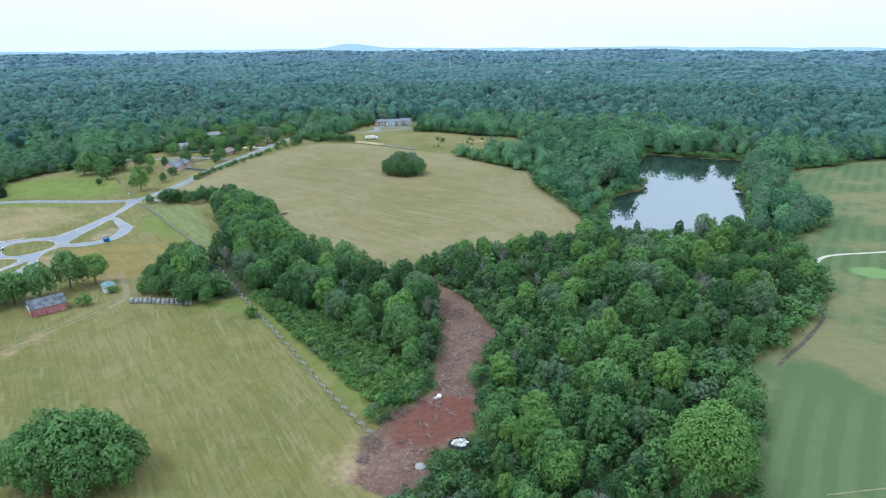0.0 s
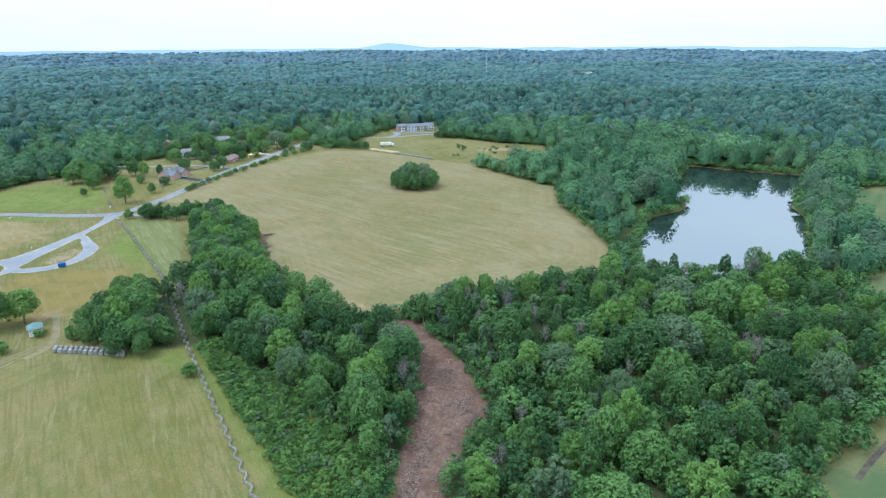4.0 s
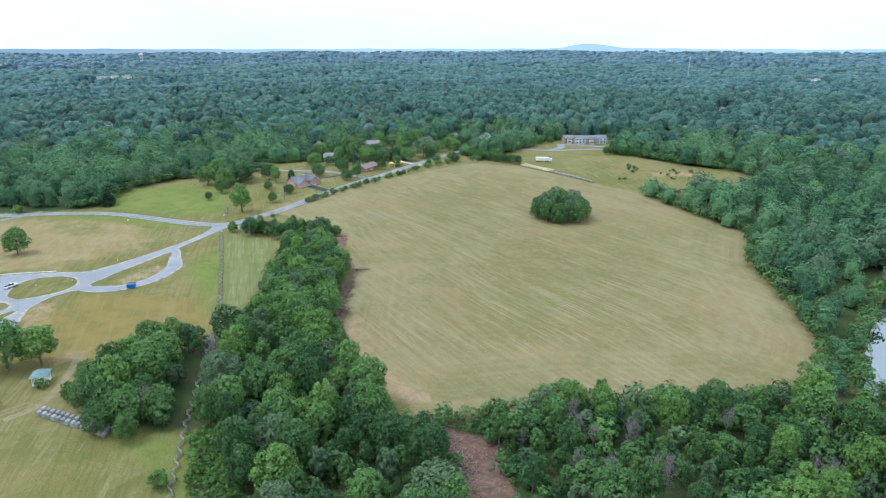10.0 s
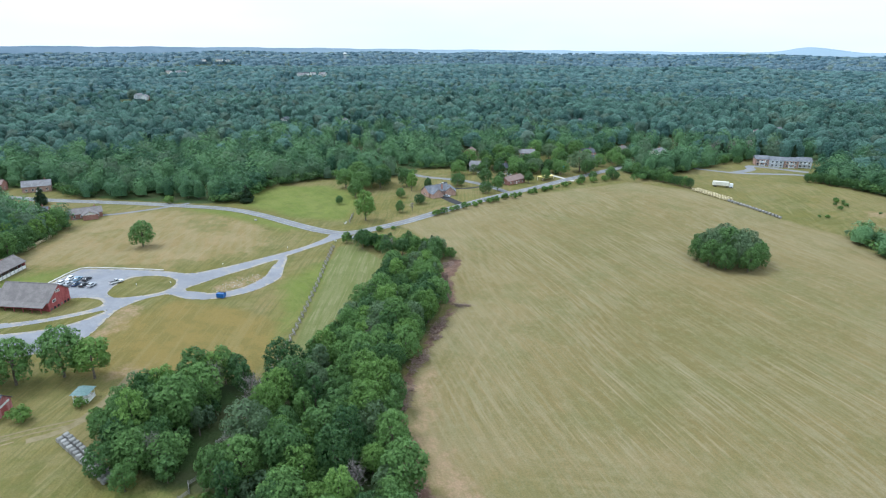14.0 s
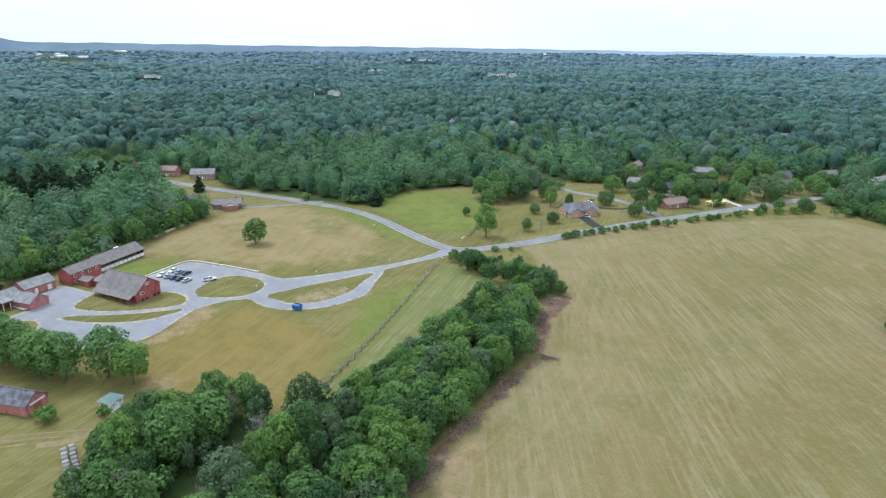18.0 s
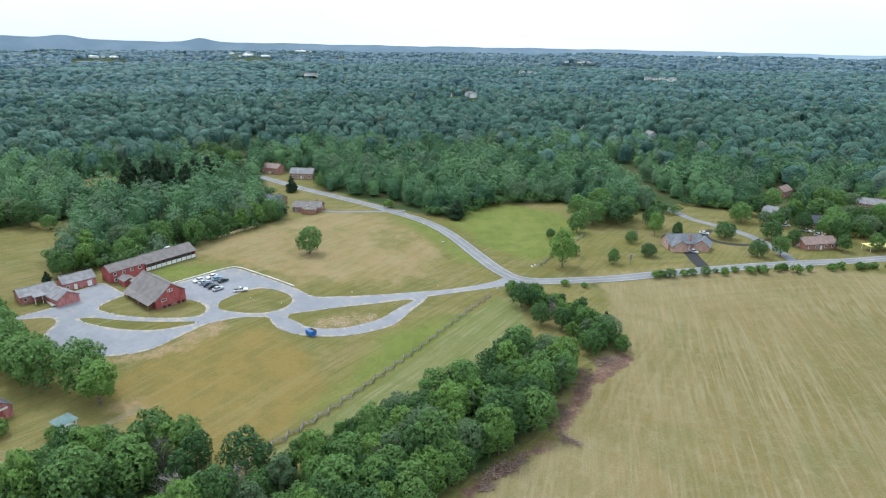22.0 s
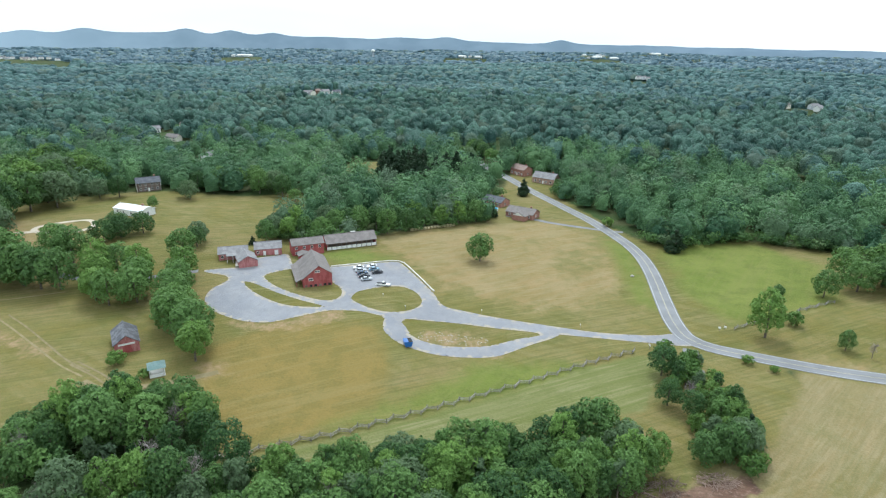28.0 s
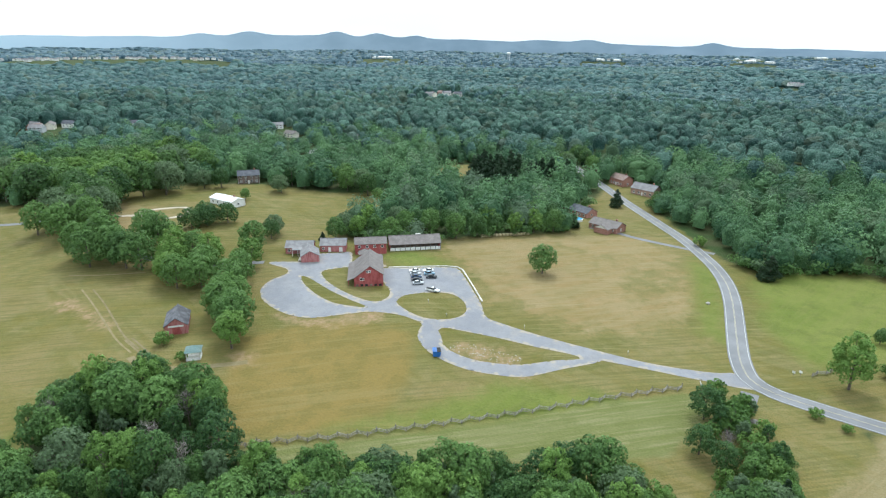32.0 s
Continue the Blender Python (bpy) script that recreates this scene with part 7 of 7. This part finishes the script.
for x, y, rx, ry, n, h, a in [(-12, 262, 4, 9, 260, 1.4, 25), (-20, 270, 4, 5, 160, 1.4, 40), (-16, 164, 2.2, 7, 150, 0.9, -50), (-22, 150, 3.0, 5, 120, 0.8, 10), (-23, 143, 1.4, 1.8, 90, 1.2, 0), (-25, 268, 3, 3, 90, 0.8, 0),
                              (-75, 309, 2.2, 8, 170, 0.9, 30), (-86, 328, 2.2, 9, 170, 0.8, 22), (-97, 352, 2.2, 9, 170, 0.9, 20), (-112, 374, 3, 7, 150, 0.9, 45), (-127, 390, 4, 8, 220, 1.1, 40), (-134, 404, 3, 5, 130, 0.9, 10),
                              (-6, 240, 2, 7, 120, 0.6, 10), (-2, 215, 2, 8, 110, 0.5, 0), (16, 214, 1.5, 6, 80, 0.5, 0), (-48, 281, 2, 5, 90, 0.6, 50), (-101, 371.5, 1.6, 3.4, 60, 0.5, -55), (-92, 345, 1.5, 2.2, 50, 0.5, 10), (-8, 228, 2.4, 8, 140, 0.5, 5), (6, 238, 3, 8, 120, 0.35, 15), (12, 222, 3, 7, 110, 0.35, -10), (2, 200, 3, 9, 130, 0.35, 0), (0, 184, 2.5, 6, 100, 0.4, 0)]:
    brush_pile(x, y, rx, ry, n, h, "heap of torn brown brushwood on bare earth", a)
litter = np.random.default_rng(3)
for k in range(70):
    u = litter.uniform(0, 1)
    ln = smooth_line(P((-16, 268), (0, 248), (8, 225), (5, 205), (2, 190), (0, 172), (-6, 155), (-14, 136)), 1.0)
    c = ln[int(u * (len(ln) - 1))] + litter.normal(size=2) * 4.0
    if sdf(EARTH, *np.array(c)[:, None])[0] > 0:
        brush_pile(c[0], c[1], 0.9, 0.9, 10, 0.15, "scattered broken branches on stripped earth", litter.uniform(0, 360))


def log(x, y, ang, L, r, label, mt=DEADWOOD):
    v, f = tube([(0, 0, 0), (0.05, 0.06, L * 0.4), (0, 0, L)], [r, r * 0.9, r * 0.6], 8)
    lg = new("log", mesh_np("log", v, f, mt, True))
    lg.matrix_world = pose(x, y, gz(x, y) + r * 0.9, 0, 90, ang)
    return tagged(lg, label, "log")


for x, y, a, L in [(-104, 371, 28, 9), (-127, 386, 70, 5), (-24, 277, 10, 7), (-30, 279, -15, 6)]:
    log(x, y, a, L, 0.22, "stripped fallen log on bare ground")


def rock(x, y, r, label, mt=STONE, name="boulder", z=0.0, flat=0.7):
    bm = bmesh.new()
    bmesh.ops.create_icosphere(bm, subdivisions=2, radius=r)
    for vv in bm.verts:
        vv.co *= 1 + 0.22 * noise.noise(vv.co * (1.1 / r) + Vector((x, y, 0)))
        vv.co.z *= flat
    me = bpy.data.meshes.new(name)
    bm.to_mesh(me), bm.free()
    me.materials.append(mt)
    o = new(name, me)
    o.matrix_world = pose(x, y, gz(x, y) + r * 0.3 + z, 0, 0, x * 40)
    return tagged(o, label, "rock")


rock(-185, 405.5, 1.2, "grey boulder beside the junction"), rock(-186.5, 408.5, 1.1, "grey boulder beside the junction")
rock(-2.2, 175, 0.9, "pale sack of rubble on red clay", WHITE, "rubble_sack"), rock(-3.2, 173.8, 0.7, "grey stone on red clay")
rock(-7, 140, 1.6, "grey flat stone slab on the bare track", RAILWOOD, "stone_slab", -0.3, 0.25)
# round burn pit of ash and broken concrete
pit = thing("burn_pit", pose(4, 150, gz(4, 150)), "round pit with pale rubble and charred rim", "pit")
bm = bmesh.new()
n = 24
ra = [bm.verts.new((3.6 * math.cos(i * 6.2832 / n), 2.9 * math.sin(i * 6.2832 / n), -0.1)) for i in range(n)]
rb = [bm.verts.new((2.9 * math.cos(i * 6.2832 / n), 2.3 * math.sin(i * 6.2832 / n), 0.65 + 0.12 * math.sin(i * 3))) for i in range(n)]
rc = [bm.verts.new((2.4 * math.cos(i * 6.2832 / n), 1.9 * math.sin(i * 6.2832 / n), 0.1)) for i in range(n)]
for r1, r2 in ((ra, rb), (rb, rc)):
    for i in range(n):
        bm.faces.new((r1[i], r1[(i + 1) % n], r2[(i + 1) % n], r2[i]))
bm.faces.new(rc)
part("rim", bm, RUBBER, pit, "charred black rim")
for i in range(26):
    a, u = i * 2.4, math.sqrt((i + 0.5) / 26) * 2.3
    part("rubble", bm_box(rh.uniform(.5, 1.1), rh.uniform(.4, .9), rh.uniform(.25, .5), u * math.cos(a), u * math.sin(a) * 0.8, 0.45, 0.06), CONCRETE if i % 4 else STONE, pit, "pale broken concrete")

# signs, posts and yard pieces
def sign(x, y, ang, label, w=0.9, h=0.7, mt=WHITE):
    s = thing("road_sign", pose(x, y, gz(x, y), 0, 0, ang), label, "sign")
    part("post", bm_box(0.1, 0.1, 1.6, 0, 0, 0.8), RAILWOOD, s)
    part("board", bm_box(w, 0.06, h, 0, -0.06, 1.4, 0.01), mt, s)
    return s


sign(-220, 419.5, 60, "small white board on a post by the road"), sign(-221, 421.5, 60, "small white board on a post by the road")
sign(-200, 394, 20, "low white marker board at the fence end", 1.4, 0.5)
for x, y in [(-210, 371), (-211, 335), (-206, 307), (-213, 296)]:
    sign(x, y, 80, "thin white marker post beside the drive", 0.25, 0.5)
rock(-266, 392, 0.8, "pale stone in the meadow", STONE)
for x, y, r in [(-385, 305, 3.4), (-223, 627, 4.6)]:
    pl = thing("garden_pool", pose(x + 22, y + 11, gz(x + 22, y + 11)), "round blue above-ground swimming pool", "pool")
    bm = bmesh.new()
    bmesh.ops.create_cone(bm, cap_ends=True, segments=24, radius1=r, radius2=r, depth=1.1, matrix=Matrix.Translation((0, 0, 0.5)))
    part("pool_wall", bm, WHITE, pl)
    bm = bmesh.new()
    bmesh.ops.create_cone(bm, cap_ends=True, segments=24, radius1=r - 0.25, radius2=r - 0.25, depth=0.04, matrix=Matrix.Translation((0, 0, 1.08)))
    part("pool_water", bm, POOL, pl, "bright blue water")
yel = thing("yellow_canopy", pose(-188, 592, gz(-188, 592), 0, 0, 80), "pale yellow garden canopy behind the brick house", "canopy")
part("sheet", bm_box(13, 6, 0.15, 0, 0, 2.8, 0.03), YELLOW, yel)
for sx in (-6, 6):
    for sy in (-2.7, 2.7):
        part("post", bm_box(0.15, 0.15, 2.8, sx, sy, 1.4), WHITE, yel)
for k in range(14):
    bale(-297 - k * 1.5, 284 + k * 1.35, 48, HAY_NEW, "straw bale stacked along the wood edge", "bales along the wood edge")
v, f = [], []
for k in range(140):
    cxx, cyy = rh.uniform(-193, -186), rh.uniform(317, 341)
    if sdf(LAYBY_IN, np.array([cxx]), np.array([cyy]))[0] < 0.5:
        continue
    z0, r0, b = gz(cxx, cyy), rh.uniform(0.10, 0.34), len(v)
    v += [(cxx + r0 * math.cos(a), cyy + r0 * math.sin(a), z0 - 0.05) for a in (0.3, 1.6, 2.9, 4.3, 5.4)] + [(cxx + rh.uniform(-.1, .1), cyy + rh.uniform(-.1, .1), z0 + r0 * 0.7)]
    f += [(b + q, b + (q + 1) % 5, b + 5) for q in range(5)]
tagged(new("rubble", mesh_np("rubble", v, f, STONE)), "pale broken stones on the lay-by verge", "rubble", kind="stuff")
